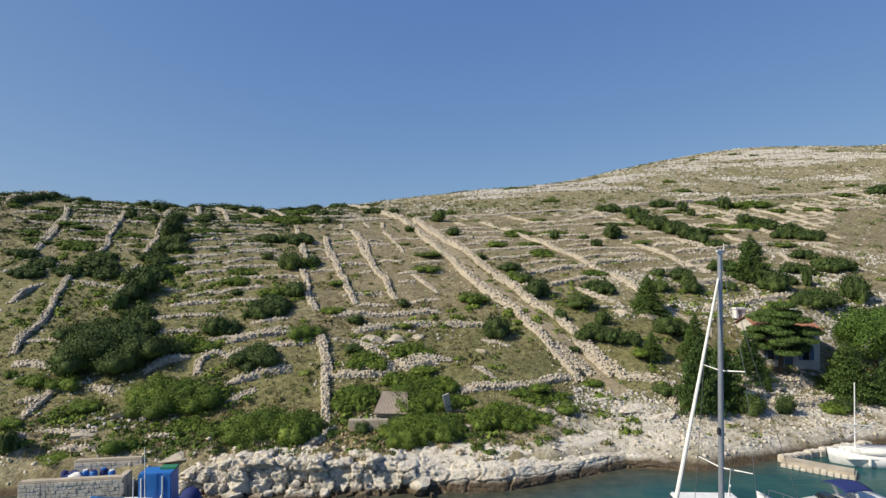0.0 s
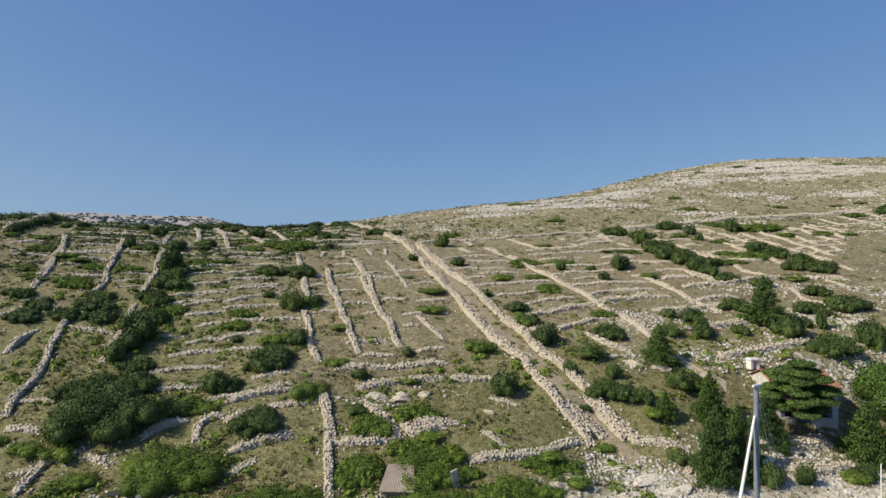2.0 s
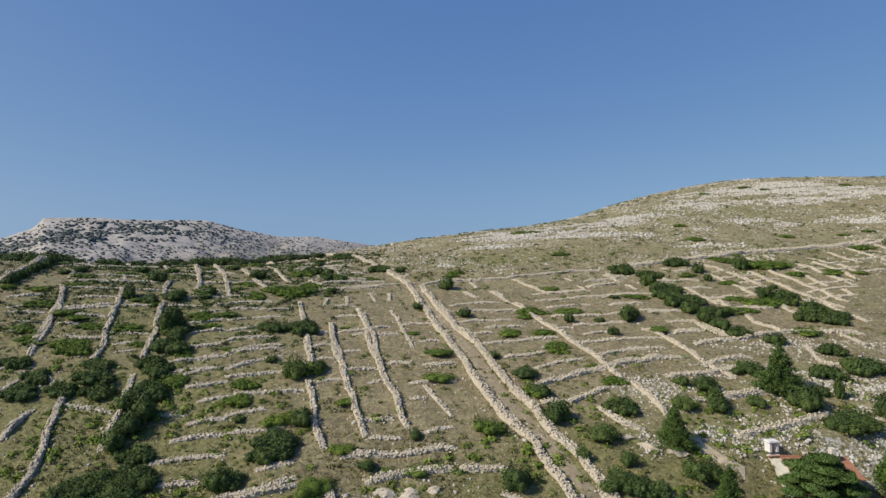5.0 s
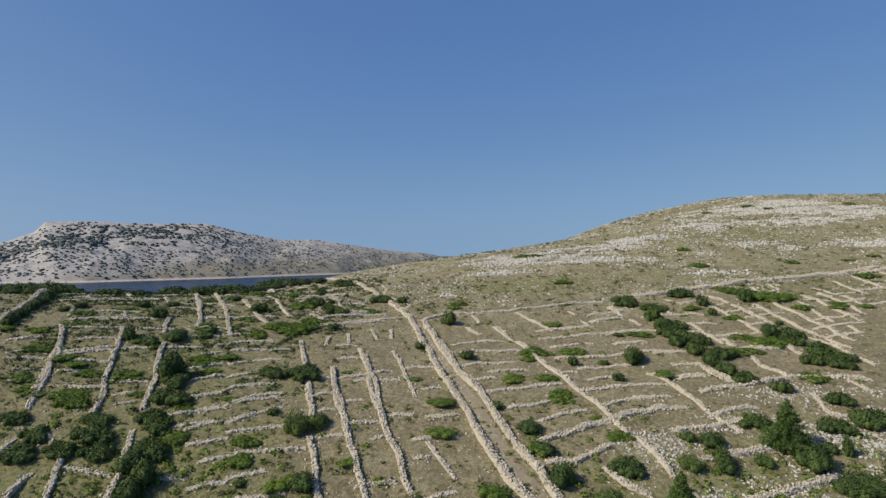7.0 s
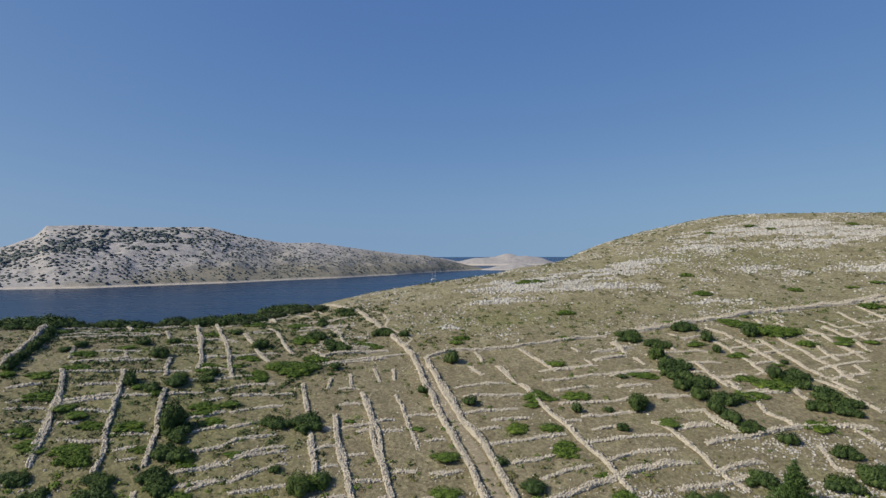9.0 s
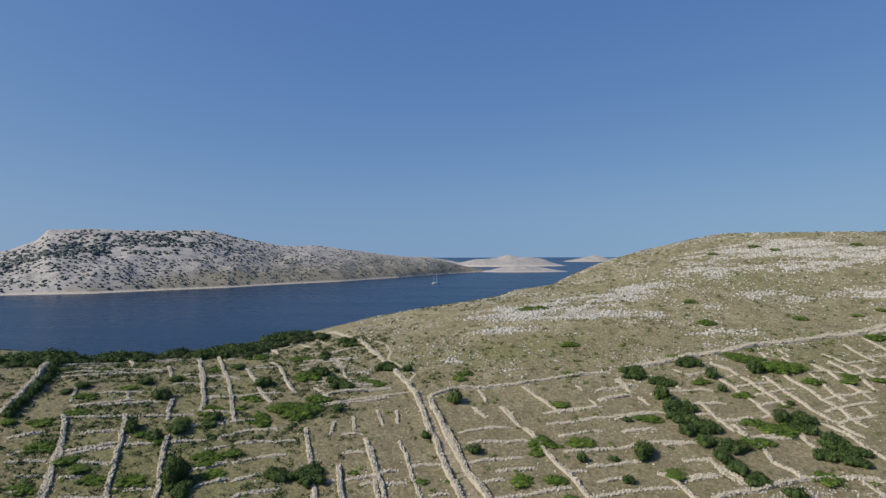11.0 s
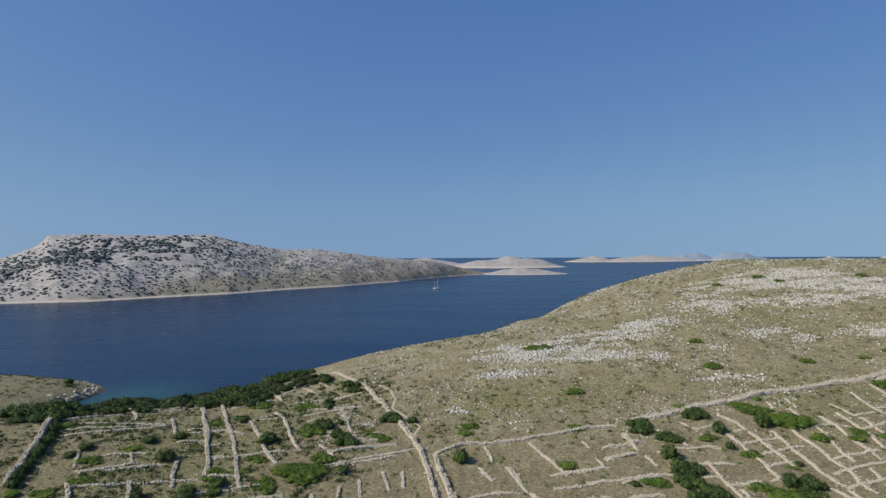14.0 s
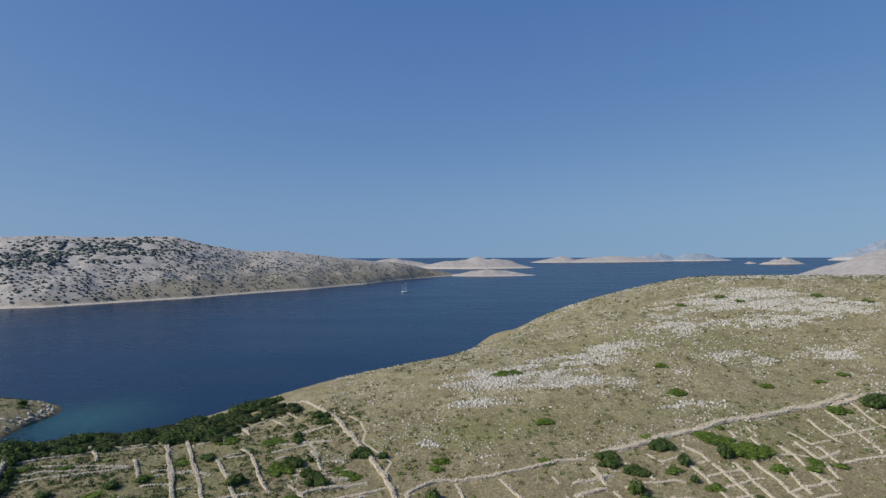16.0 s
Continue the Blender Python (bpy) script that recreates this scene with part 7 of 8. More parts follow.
def cells(x, y, size, seed):
    """Broken-rock cells: a random level for each cell and the nearness of its edge, 0 to 1."""
    x, y = np.asarray(x, float) / size, np.asarray(y, float) / size
    ix, iy = np.floor(x).astype(np.int64), np.floor(y).astype(np.int64)
    best, second, level = np.full(x.shape, 9.0), np.full(x.shape, 9.0), np.zeros(x.shape)
    for dx in (-1, 0, 1):
        for dy in (-1, 0, 1):
            cx, cy = ix + dx, iy + dy
            jx = cx + vnoise(cx * 7.0 + 0.5, cy * 7.0 + 0.5, 1.0, seed)
            jy = cy + vnoise(cx * 7.0 + 0.5, cy * 7.0 + 0.5, 1.0, seed + 1)
            dd = np.hypot(x - jx, y - jy)
            lv = vnoise(cx * 7.0 + 0.5, cy * 7.0 + 0.5, 1.0, seed + 2)
            second = np.where(dd < best, best, np.minimum(second, dd))
            level = np.where(dd < best, lv, level)
            best = np.minimum(best, dd)
    return level, np.clip(1 - (second - best) / 0.12, 0, 1)


def rock_ledge():
    """The broken limestone edge along the near shore."""
    xs, vs = np.arange(-18.2, 18.5, 0.085), np.linspace(0, 1, 84)
    X, V = np.meshgrid(xs, vs)
    tall = np.interp(X, [-18.2, -16.5, -13, -5, 0, 6, 12, 16, 18.5], [0.6, 1.5, 2.0, 1.8, 1.4, 1.2, 1.0, 0.7, 0.2]) * (0.75 + 0.5 * fbm(X, X * 0, 3.5, 3, 8))
    d = np.interp(V, [0, 0.08, 0.52, 1], [-0.9, -0.1, 0.45, 5.0])
    rise = np.interp(V, [0, 0.08, 0.3, 0.52, 0.72, 0.85, 1], [-0.55, 0.0, 0.6, 0.94, 1.0, 0.95, 0.7])
    wx, wy = (fbm(X, d + rise * 1.4, 1.6, 2, 15) - 0.5) * 0.9, (fbm(X, d + rise * 1.4, 1.6, 2, 16) - 0.5) * 0.9
    up = d * 0.75 + rise * tall * 1.15
    wide = np.interp(X, [-5, 4], [0.85, 0.42])
    l1, e1 = cells(X * wide + wx, up + wy, 1.05, 41)
    l2, e2 = cells(X * wide * 1.25 + wy + 5, up * 1.1 + wx, 0.42, 51)
    l3, _ = cells(X + wx * 0.6, up * 1.3 + wy * 0.6, 0.19, 57)
    e1, e2 = e1 ** 2.0, e2 ** 1.6
    broken = np.interp(X, [-18, -4, 1, 18], [1.0, 0.9, 0.38, 0.28])
    amp = np.clip(tall / 1.4, 0.25, 1.2) * np.clip(V / 0.08, 0.2, 1) * np.clip((1 - V) / 0.12, 0, 1) * broken
    Y = np.interp(X, SHORE_X, SHORE_Y) + d - ((l1 - 0.5) * 1.5 + (l2 - 0.5) * 0.5 + (l3 - 0.5) * 0.18 - e1 * 0.5 - e2 * 0.12) * amp * np.clip((0.75 - V) / 0.25, 0.15, 1)
    base = ground(X, np.interp(X, SHORE_X, SHORE_Y) + d)
    Z = np.where(V < 0.8, tall * rise, base - 0.25 * (V - 0.8) / 0.2) + ((l1 - 0.5) * 0.7 + (l2 - 0.5) * 0.32 + (l3 - 0.5) * 0.14 - e1 * 0.34 - e2 * 0.10) * amp
    ridg = np.abs(fbm(X, d + rise * 1.2, 0.55, 4, 23) - 0.5) * 2
    Z = Z + (0.14 - np.minimum(ridg, 0.4)) * 0.2 * np.clip(V / 0.1, 0, 1) * np.clip((1 - V) / 0.1, 0, 1) * np.clip(tall, 0.3, 1)
    Z = np.where(V > 0.7, np.maximum(Z, base - 0.3 * np.clip((V - 0.7) / 0.3, 0, 1)), Z)
    n, m = X.shape
    i = np.arange(n * m).reshape(n, m)
    q = np.stack([i[:-1, :-1], i[:-1, 1:], i[1:, 1:], i[1:, :-1]], -1).reshape(-1, 4)
    return tagged(new("rock_ledge", mesh_arrays("rock_ledge", np.stack([X, Y, Z], -1).reshape(-1, 3), q, M_LEDGE)), "cracked pale limestone ledge along the shore", "rock", kind="structure")


M_LEDGE = ledge_material()
rock_ledge()
_br = random.Random(8)
def broken_block(x, y, z, rx, ry, rz, seed):
    """An angular block of limestone with split faces and chipped edges."""
    r = random.Random(seed)
    bm = bmesh.new()
    for _ in range(22):
        v = Vector((r.uniform(-1, 1), r.uniform(-1, 1), r.uniform(-1, 1)))
        v /= max(abs(v.x), abs(v.y), abs(v.z)) ** 0.75
        bm.verts.new((v.x * rx, v.y * ry, v.z * rz))
    hull = bmesh.ops.convex_hull(bm, input=bm.verts)
    bmesh.ops.delete(bm, geom=list({g for g in hull["geom_interior"] + hull["geom_unused"] if isinstance(g, bmesh.types.BMVert)}), context='VERTS')
    bmesh.ops.subdivide_edges(bm, edges=bm.edges, cuts=1, use_grid_fill=True)
    off = Vector((r.uniform(0, 50), r.uniform(0, 50), r.uniform(0, 50)))
    for v in bm.verts:
        v.co *= 1 + 0.13 * noise.noise(v.co * 2.2 + off) + 0.07 * noise.noise(v.co * 6 + off)
    ob = part("boulder", bm, M_LEDGE)
    ob.matrix_basis = pose(x, y, z, r.uniform(-14, 14), r.uniform(-14, 14), r.uniform(0, 360))
    return tagged(ob, "angular broken limestone block piled on the shore", "rock", "shore rocks")


for i in range(48):                                     # blocks broken from the ledge, piled in three tiers
    tier = i % 3
    bx = -17.8 + (i // 3) * 1.15 + _br.uniform(-0.4, 0.4)
    if bx > -3 and _br.random() < 0.45:
        continue
    tall = float(np.interp(bx, [-17.8, -15, -6, 0, 2], [0.75, 1.15, 1.0, 0.8, 0.6]))
    by = float(np.interp(bx, SHORE_X, SHORE_Y)) + (-0.35, 0.35, 1.25)[tier] + _br.uniform(-0.3, 0.3)
    size = _br.uniform(0.22, 0.5) * (1.5 if _br.random() < 0.25 else 0.9)
    broken_block(bx, by, (0.0, 0.55, 1.1)[tier] * tall + _br.uniform(-0.15, 0.15), size * _br.uniform(0.8, 1.4), size * _br.uniform(0.7, 1.0), size * _br.uniform(0.6, 1.0), 700 + i)
for i in range(20):
    bx = 0.2 + i * 0.8 + _br.uniform(-0.4, 0.4)
    by = float(np.interp(bx, SHORE_X, SHORE_Y)) + _br.uniform(-0.8, 0.2)
    boulder(bx, by, _br.uniform(0.25, 0.6), _br.uniform(0.25, 0.45), _br.uniform(0.2, 0.35), 90 + i, M_LEDGE, 0.3)
for bx, by, br in ((-24.7, 45.2, 1.7), (-26.6, 42.0, 1.5), (-23.0, 44.6, 1.2), (-17.6, 38.3, 1.3), (-3.0, 41.3, 1.1), (-1.3, 41.6, 0.8), (8.4, 47.3, 1.2), (9.1, 45.9, 1.3), (2.0, 44.0, 0.9), 
                   (-7.0, 56.8, 1.5), (-4.8, 56.9, 1.7), (-2.5, 57.4, 1.2), (-6.0, 53.8, 1.0), (18.5, 65.3, 1.4), (20.0, 64.0, 1.5), (22.6, 63.4, 1.3), (-20.5, 43.2, 0.9), (3.4, 54.8, 0.9)):
    boulder(bx, by, br * 1.15, br * 0.8, br * 0.36, int(bx * 7 + 300), M_WALL, 0.5)
for bx, by, rx, ry in ((13.5, 50.6, 2.6, 1.5), (16.2, 49.0, 2.8, 1.3), (18.8, 47.6, 2.4, 1.2), (10.2, 48.2, 1.6, 0.9), (14.4, 47.0, 1.8, 0.8), (21.5, 50.8, 2.0, 1.0), (26.8, 52.8, 2.0, 1.2), (30.5, 54.4, 2.2, 1.0)):
    boulder(bx, by, rx, ry, 0.45, int(bx * 11), M_LEDGE, 0.5)
for k in range(16):                                     # the rocky tip of the low headland
    bx, by = -163.5 - 5.5 * _br.random() - 0.35 * abs(k - 8), 246 + 1.7 * k
    ob = boulder(bx, by, _br.uniform(0.9, 2.1), _br.uniform(0.8, 1.5), _br.uniform(0.7, 1.4), 500 + k, M_KARST, 0.35)
    ob.location.z = max(ob.location.z, 0.2)
rubble("shore_rubble", 16000, (-40, 45, 36, 52), lambda x, y: np.clip(1 - np.abs(inland(x, y) - 2.0) / 3.2, 0, 1) * (0.35 + 0.3 * (x > 15)), (0.06, 0.26), M_SHORE, "broken pale shore stones", 31)
rubble("shallow_stones", 5000, (-16, 10, 33, 38), lambda x, y: 0.5 * (fbm(x, y, 2.5, 3, 66) > 0.5), (0.2, 0.8), M_CORE, "brown stones in the shallows", 32)


# ---- trees by the house ----
def limb(bm, a, b, r0, r1):
    rod_bm(a, b, r0, r1, 7, bm)


def pine(x, y, h, rad, seed):
    """A spreading pine: leaning trunk, limbs and flat layered pads of needles."""
    r = np.random.default_rng(seed)
    root = empty("pine_tree", x, y, float(rough_ground(x, y)))
    tagged(root, "spreading old pine with layered dark green needles", "tree")
    bm = bmesh.new()
    limb(bm, (0, 0, -0.3), (0.3, 0.2, h * 0.4), 0.28, 0.2)
    limb(bm, (0.3, 0.2, h * 0.4), (0.1, 0.5, h * 0.88), 0.2, 0.06)
    part("trunk", bm, M_BARK, root)
    C, D = [], []
    for zf, reach, pads in ((0.42, 0.95, 6), (0.55, 1.0, 8), (0.68, 0.9, 7), (0.80, 0.72, 6), (0.91, 0.45, 4), (0.98, 0.12, 1)):
        for k in range(pads):
            a = 6.283 * k / pads + r.uniform(-0.4, 0.4)
            out = rad * reach * r.uniform(0.55, 0.8)
            px, py, zz = out * math.cos(a), out * math.sin(a), h * zf + r.uniform(-0.22, 0.22)
            lb = bmesh.new()
            limb(lb, (0.2, 0.3, zz - 0.5), (px, py, zz), 0.08, 0.03)
            part("branch", lb, M_BARK, root)
            n = 1700
            w = rad * r.uniform(0.24, 0.36)
            q = r.normal(0, 1, (n, 3))
            q /= np.linalg.norm(q, axis=1)[:, None]
            q *= r.uniform(0.3, 1, (n, 1)) ** 0.5
            C.append(q * (w * 1.15, w * 1.15, 0.30) + (px, py, zz + 0.12))
            D.append(np.tile((0, 0, 0.7), (n, 1)) + q)
    co, f = needle_faces(np.concatenate(C), np.concatenate(D), 0.12, r)
    link_part("crown", foliage_mesh("crown", co, f, M_CONIFER, np.concatenate(D)), root)
    return root


pine(33.4, 56.6, 7.0, 3.5, 5)


def leafy_tree(x, y, h, rad, seed):
    r = np.random.default_rng(seed)
    root = empty("leafy_tree", x, y, float(rough_ground(x, y)))
    tagged(root, "light green leafy tree with a rounded uneven crown", "tree")
    bm = bmesh.new()
    limb(bm, (0, 0, -0.3), (0, 0, h * 0.5), 0.2, 0.12)
    for k in range(6):
        a = k * 1.05 + r.uniform(0, 0.5)
        limb(bm, (0, 0, h * 0.35), (rad * 0.6 * math.cos(a), rad * 0.6 * math.sin(a), h * 0.7), 0.09, 0.03)
    part("trunk", bm, M_BARK, root)
    C, D = [], []
    for k in range(20):
        a, e = r.uniform(0, 6.283), r.uniform(-0.6, 1.2)
        c = np.array([rad * 0.65 * math.cos(a) * math.cos(e), rad * 0.65 * math.sin(a) * math.cos(e), h * 0.62 + h * 0.28 * math.sin(e)])
        q = r.normal(0, 1, (1500, 3))
        q /= np.linalg.norm(q, axis=1)[:, None]
        C.append(c + q * rad * r.uniform(0.34, 0.5) * r.uniform(0.7, 1.05, (1500, 1)))
        D.append(q)
    co, f = leaf_faces(np.concatenate(C), np.concatenate(D), 0.085, r)
    link_part("crown", foliage_mesh("crown", co, f, M_LIGHTTREE, np.concatenate(D)), root)
    return root


leafy_tree(44.2, 58.4, 6.3, 3.5, 9)
leafy_tree(48.8, 58.0, 5.0, 2.8, 12)
for tx, ty, tr, th in ((38.1, 54.0, 2.8, 5.2), (41.5, 53.2, 2.6, 4.2), (21.8, 48.8, 2.3, 6.2), (24.6, 50.6, 2.2, 5.6), (25.2, 57.2, 2.1, 4.8), (29.6, 55.4, 2.2, 4.4), (43.5, 54.6, 2.4, 4.0)):
    shrub("conifer", tx, ty, tr, th)


# ---- house ----
def house(x, y, z):
    root = tagged(empty("house", x, y, z, -4), "small plastered stone house with a red tile roof behind trees", "house")
    root.scale = (0.80, 1.0, 1.0)
    W, D, H, t = 7.6, 5.2, 4.1, 0.45
    bm = bmesh.new()                                  # front wall around a door and two windows
    for x0, x1, z0, z1 in ((-3.8, -2.6, -0.8, H), (-1.7, -0.55, -0.8, H), (0.55, 1.7, -0.8, H), (2.6, 3.8, -0.8, H), (-2.6, -1.7, -0.8, 1.0), (-2.6, -1.7, 2.2, H), (1.7, 2.6, -0.8, 1.0), (1.7, 2.6, 2.2, H), (-0.55, 0.55, 2.1, H), (-0.55, 0.55, -0.8, 0.0)):
        box_bm(x0, x1, 0, t, z0, z1, 0, bm)
    part("front_wall", bm, M_PLASTER, root)
    part("side_wall", box_bm(-3.8, -3.8 + t, t, D, -0.8, H, 0), M_PLASTER, root)
    part("side_wall", box_bm(3.8 - t, 3.8, t, D, -0.8, H, 0), M_PLASTER, root)
    part("back_wall", box_bm(-3.8 + t, 3.8 - t, D - t, D, -0.8, H, 0), M_PLASTER, root)
    for sx in (-1, 1):
        g = bmesh.new()
        vs = [g.verts.new((sx * 3.8 - (t if sx > 0 else 0) + k * t, yy, zz)) for k in (0, 1) for yy, zz in ((0, H), (D, H), (D / 2, H + 1.0))]
        g.faces.new(vs[:3]), g.faces.new(vs[3:][::-1])
        for a, b in ((0, 1), (1, 2), (2, 0)):
            g.faces.new((vs[a], vs[a + 3], vs[b + 3], vs[b]))
        part("gable", g, M_PLASTER, root)
    for side in (0, 1):                               # tiled slopes in waves
        n, m = 97, 13
        u, v = np.meshgrid(np.linspace(-4.05, 4.05, n), np.linspace(0, 1, m))
        yy = (-0.35 + v * (D / 2 + 0.35)) if side == 0 else (D + 0.35 - v * (D / 2 + 0.35))
        zz = H - 0.05 + v * 1.12 + 0.05 * np.sin(u * 2 * math.pi / 0.25) + 0.03 * (v * 12 % 1)
        co = np.stack([u, yy, zz], -1).reshape(-1, 3)
        i = np.arange(n * m).reshape(m, n)
        q = np.stack([i[:-1, :-1], i[:-1, 1:], i[1:, 1:], i[1:, :-1]], -1).reshape(-1, 4)
        rf = link_part("roof_slope", mesh_arrays("roof_slope", co, q, M_TILE, True), root, "slope of red clay tiles")
        sol = rf.modifiers.new("thick", 'SOLIDIFY')
        sol.thickness = 0.08
    part("chimney", box_bm(1.6, 2.2, D / 2 - 0.9, D / 2 - 0.3, H + 0.9, H + 2.2, 0.03), M_PLASTER, root)
    door = part("door", box_bm(-0.55, 0.55, 0.15, 0.22, 0.0, 2.1, 0.01), M_SHUTTER, root, "blue-grey wooden door")
    part("door_handle", rod_bm((0.4, 0.10, 1.0), (0.4, 0.16, 1.0), 0.03), M_WIRE, door)
    for wx in (-2.15, 2.15):
        win = part("window", box_bm(wx - 0.45, wx + 0.45, 0.2, 0.24, 1.0, 2.2, 0), M_GLASS, root)
        part("window_sill", box_bm(wx - 0.55, wx + 0.55, -0.08, 0.2, 0.9, 1.0, 0.01), M_PLASTER, win)
        part("shutter", box_bm(wx - 0.92, wx - 0.46, -0.05, 0.0, 1.0, 2.2, 0.01), M_SHUTTER, win)
        part("shutter", box_bm(wx + 0.46, wx + 0.92, -0.05, 0.0, 1.0, 2.2, 0.01), M_SHUTTER, win)
    return root


house(35.5, 58.6, 3.9)


def shrine(x, y):
    root = tagged(empty("wayside_shrine", x, y, float(rough_ground(x, y)) - 0.1, 10), "small whitewashed wayside shrine on a stone plinth", "shrine")
    part("plinth", box_bm(-0.7, 0.7, -0.5, 0.5, -0.4, 0.3, 0.06), M_PLASTER, root)
    bm = box_bm(-0.55, -0.25, -0.4, 0.4, 0.55, 1.5, 0.02)
    box_bm(0.25, 0.55, -0.4, 0.4, 0.55, 1.5, 0.02, bm)
    box_bm(-0.25, 0.25, 0.2, 0.4, 0.55, 1.5, 0.0, bm)
    part("body", bm, M_WHITE, root)
    part("cap", box_bm(-0.65, 0.65, -0.5, 0.5, 1.5, 1.75, 0.08), M_WHITE, root)


shrine(33.3, 64.3)


def ruined_hut(x, y):
    z = float(rough_ground(x, y))
    root = tagged(empty("field_hut", x, y, z, -3), "low stone field hut with a sloping grey-brown sheet roof", "hut")
    part("front_wall", box_bm(-1.15, 1.15, -0.9, -0.6, -0.5, 0.3, 0.05), M_CONCRETE, root)
    part("side_wall", box_bm(-1.35, -1.05, -0.6, 1.0, -0.5, 0.45, 0.05), M_CONCRETE, root)
    part("side_wall", box_bm(1.05, 1.35, -0.6, 1.0, -0.5, 0.45, 0.05), M_CONCRETE, root)
    bm = bmesh.new()
    n = 40
    for k in range(n + 1):
        u = -1.35 + 2.7 * k / n
        w = 0.018 * math.cos(k * math.pi)
        bm.verts.new((u, -1.15, 0.36 + w))
        bm.verts.new((u * 0.75, 1.4, 1.5 + w))
    bm.verts.ensure_lookup_table()
    for k in range(n):
        bm.faces.new((bm.verts[2 * k], bm.verts[2 * k + 2], bm.verts[2 * k + 3], bm.verts[2 * k + 1]))
    rf = part("roof", bm, M_SHEET, root, "corrugated grey-brown sheet roof")
    sol = rf.modifiers.new("thick", 'SOLIDIFY')
    sol.thickness = 0.05
    return root


ruined_hut(-4.0, 45.6)
ob = part("garden_wall", box_bm(-1.5, 1.5, -0.2, 0.2, -0.6, 0.75, 0.06), M_CONCRETE)
ob.matrix_basis = pose(-5.6, 43.2, float(rough_ground(-5.6, 43.2)) + 0.1, 0, 0, 2)
tagged(ob, "short pale rendered wall below the field hut", "wall")
ob = part("stone_slab", box_bm(-0.28, 0.28, -0.06, 0.06, -0.3, 1.7, 0.03), M_KARST)
ob.matrix_basis = pose(0.5, 46.0, float(rough_ground(0.5, 46.0)), 18, -18, 20)
tagged(ob, "thin pale stone slab leaning in the scrub", "slab")


# ---- boats ----
def hull_bm(L, B, H, draft=0.45, stern=0.75, sheer=0.25):
    """A round-bilged hull along x, bow at +x, closed by its deck."""
    bm = bmesh.new()
    n, m = 15, 9
    rings = []
    for i in range(n):
        u = i / (n - 1)
        half = B / 2 * (stern + (1 - stern) * min(u / 0.35, 1)) * (1 - max(0, (u - 0.45) / 0.55) ** 2.2)
        top = H + sheer * (2 * u - 0.9) ** 2
        keel = -draft * (1 - max(0, (u - 0.7) / 0.3) ** 2)
        ring = []
        for k in range(m):
            a = math.pi * k / (m - 1)
            cy, cz = math.cos(a), math.sin(a)
            ring.append(bm.verts.new((L * (u - 0.5) + 0.04 * L * u * (1 - cz), max(half, 0.02) * math.copysign(abs(cy) ** 0.6, cy), top + (keel - top) * cz ** 0.7)))
        rings.append(ring)
    for a, b in zip(rings, rings[1:]):
        for k in range(m - 1):
            bm.faces.new((a[k], b[k], b[k + 1], a[k + 1]))
        bm.faces.new((a[m - 1], b[m - 1], b[0], a[0]))
    bm.faces.new(rings[0])
    bmesh.ops.recalc_face_normals(bm, faces=bm.faces)
    return bm


def wires(root, lines, r=0.012):
    for a, b in lines:
        part("stay", rod_bm(a, b, r, r, 6), M_WIRE, root)


def sailing_yacht():
    yaw = math.degrees(math.atan2(-2.4, -3.8))
    root = tagged(empty("sailing_yacht", 12.1, 24.9, 0.0, yaw), "white sailing yacht with a tall grey mast and furled headsail", "sailing boat")
    part("hull", hull_bm(12.0, 3.7, 1.15, 0.6), M_WHITE, root, smooth=True).location = (-1.4, 0, 0)
    part("cabin", box_bm(-3.0, 1.6, -1.1, 1.1, 1.1, 1.65, 0.18), M_WHITE, root)
    part("cabin_window", box_bm(-2.4, 1.0, -1.13, 1.13, 1.3, 1.48, 0.02), M_GLASS, root)
    part("sprayhood", box_bm(-4.1, -2.9, -1.0, 1.0, 1.5, 2.2, 0.25), M_NAVY, root)
    mast = part("mast", rod_bm((0, 0, 1.2), (0, 0, 15.55), 0.135, 0.10, 14), M_ALU, root)
    part("masthead", box_bm(-0.35, 0.25, -0.05, 0.05, 15.5, 15.6, 0.02), M_WHITE, mast)
    part("wind_vane", rod_bm((-0.3, 0, 15.58), (-0.3, 0, 15.9), 0.015), M_WHITE, mast)
    for zz, w in ((10.35, 0.95), (6.15, 1.25)):
        for sd in (-1, 1):
            part("spreader", rod_bm((0, 0, zz), (-0.25, sd * w, zz + 0.08), 0.035, 0.02, 8), M_WHITE, mast)
    part("lamp", box_bm(0.1, 0.22, -0.06, 0.06, 7.6, 7.9, 0.02), M_DARKHULL, mast)
    part("boom", rod_bm((-0.2, 0, 2.4), (-4.6, 0, 2.5), 0.09, 0.08), M_ALU, root)
    part("sail_cover", rod_bm((-0.3, 0, 2.65), (-4.4, 0, 2.65), 0.2, 0.12), M_NAVY, root)
    part("furled_headsail", rod_bm((0.12, 0, 14.35), (4.45, 0, 1.6), 0.05, 0.11, 10), M_SAIL, root, "rolled white headsail on the forestay")
    wires(root, [((0, 0, 15.4), (-6.9, 0.4, 1.3)), ((0, 0, 15.4), (-0.25, 0.95, 10.4)), ((-0.25, 0.95, 10.4), (-0.3, 1.7, 1.2)), ((0, 0, 15.4), (-0.25, -0.95, 10.4)), ((-0.25, -0.95, 10.4), (-0.3, -1.7, 1.2))])
    for k in range(6):
        part("stanchion", rod_bm((-6.5 + k * 1.9, 1.55, 1.15), (-6.5 + k * 1.9, 1.55, 1.8), 0.015), M_WIRE, root)
        part("stanchion", rod_bm((-6.5 + k * 1.9, -1.55, 1.15), (-6.5 + k * 1.9, -1.55, 1.8), 0.015), M_WIRE, root)


sailing_yacht()


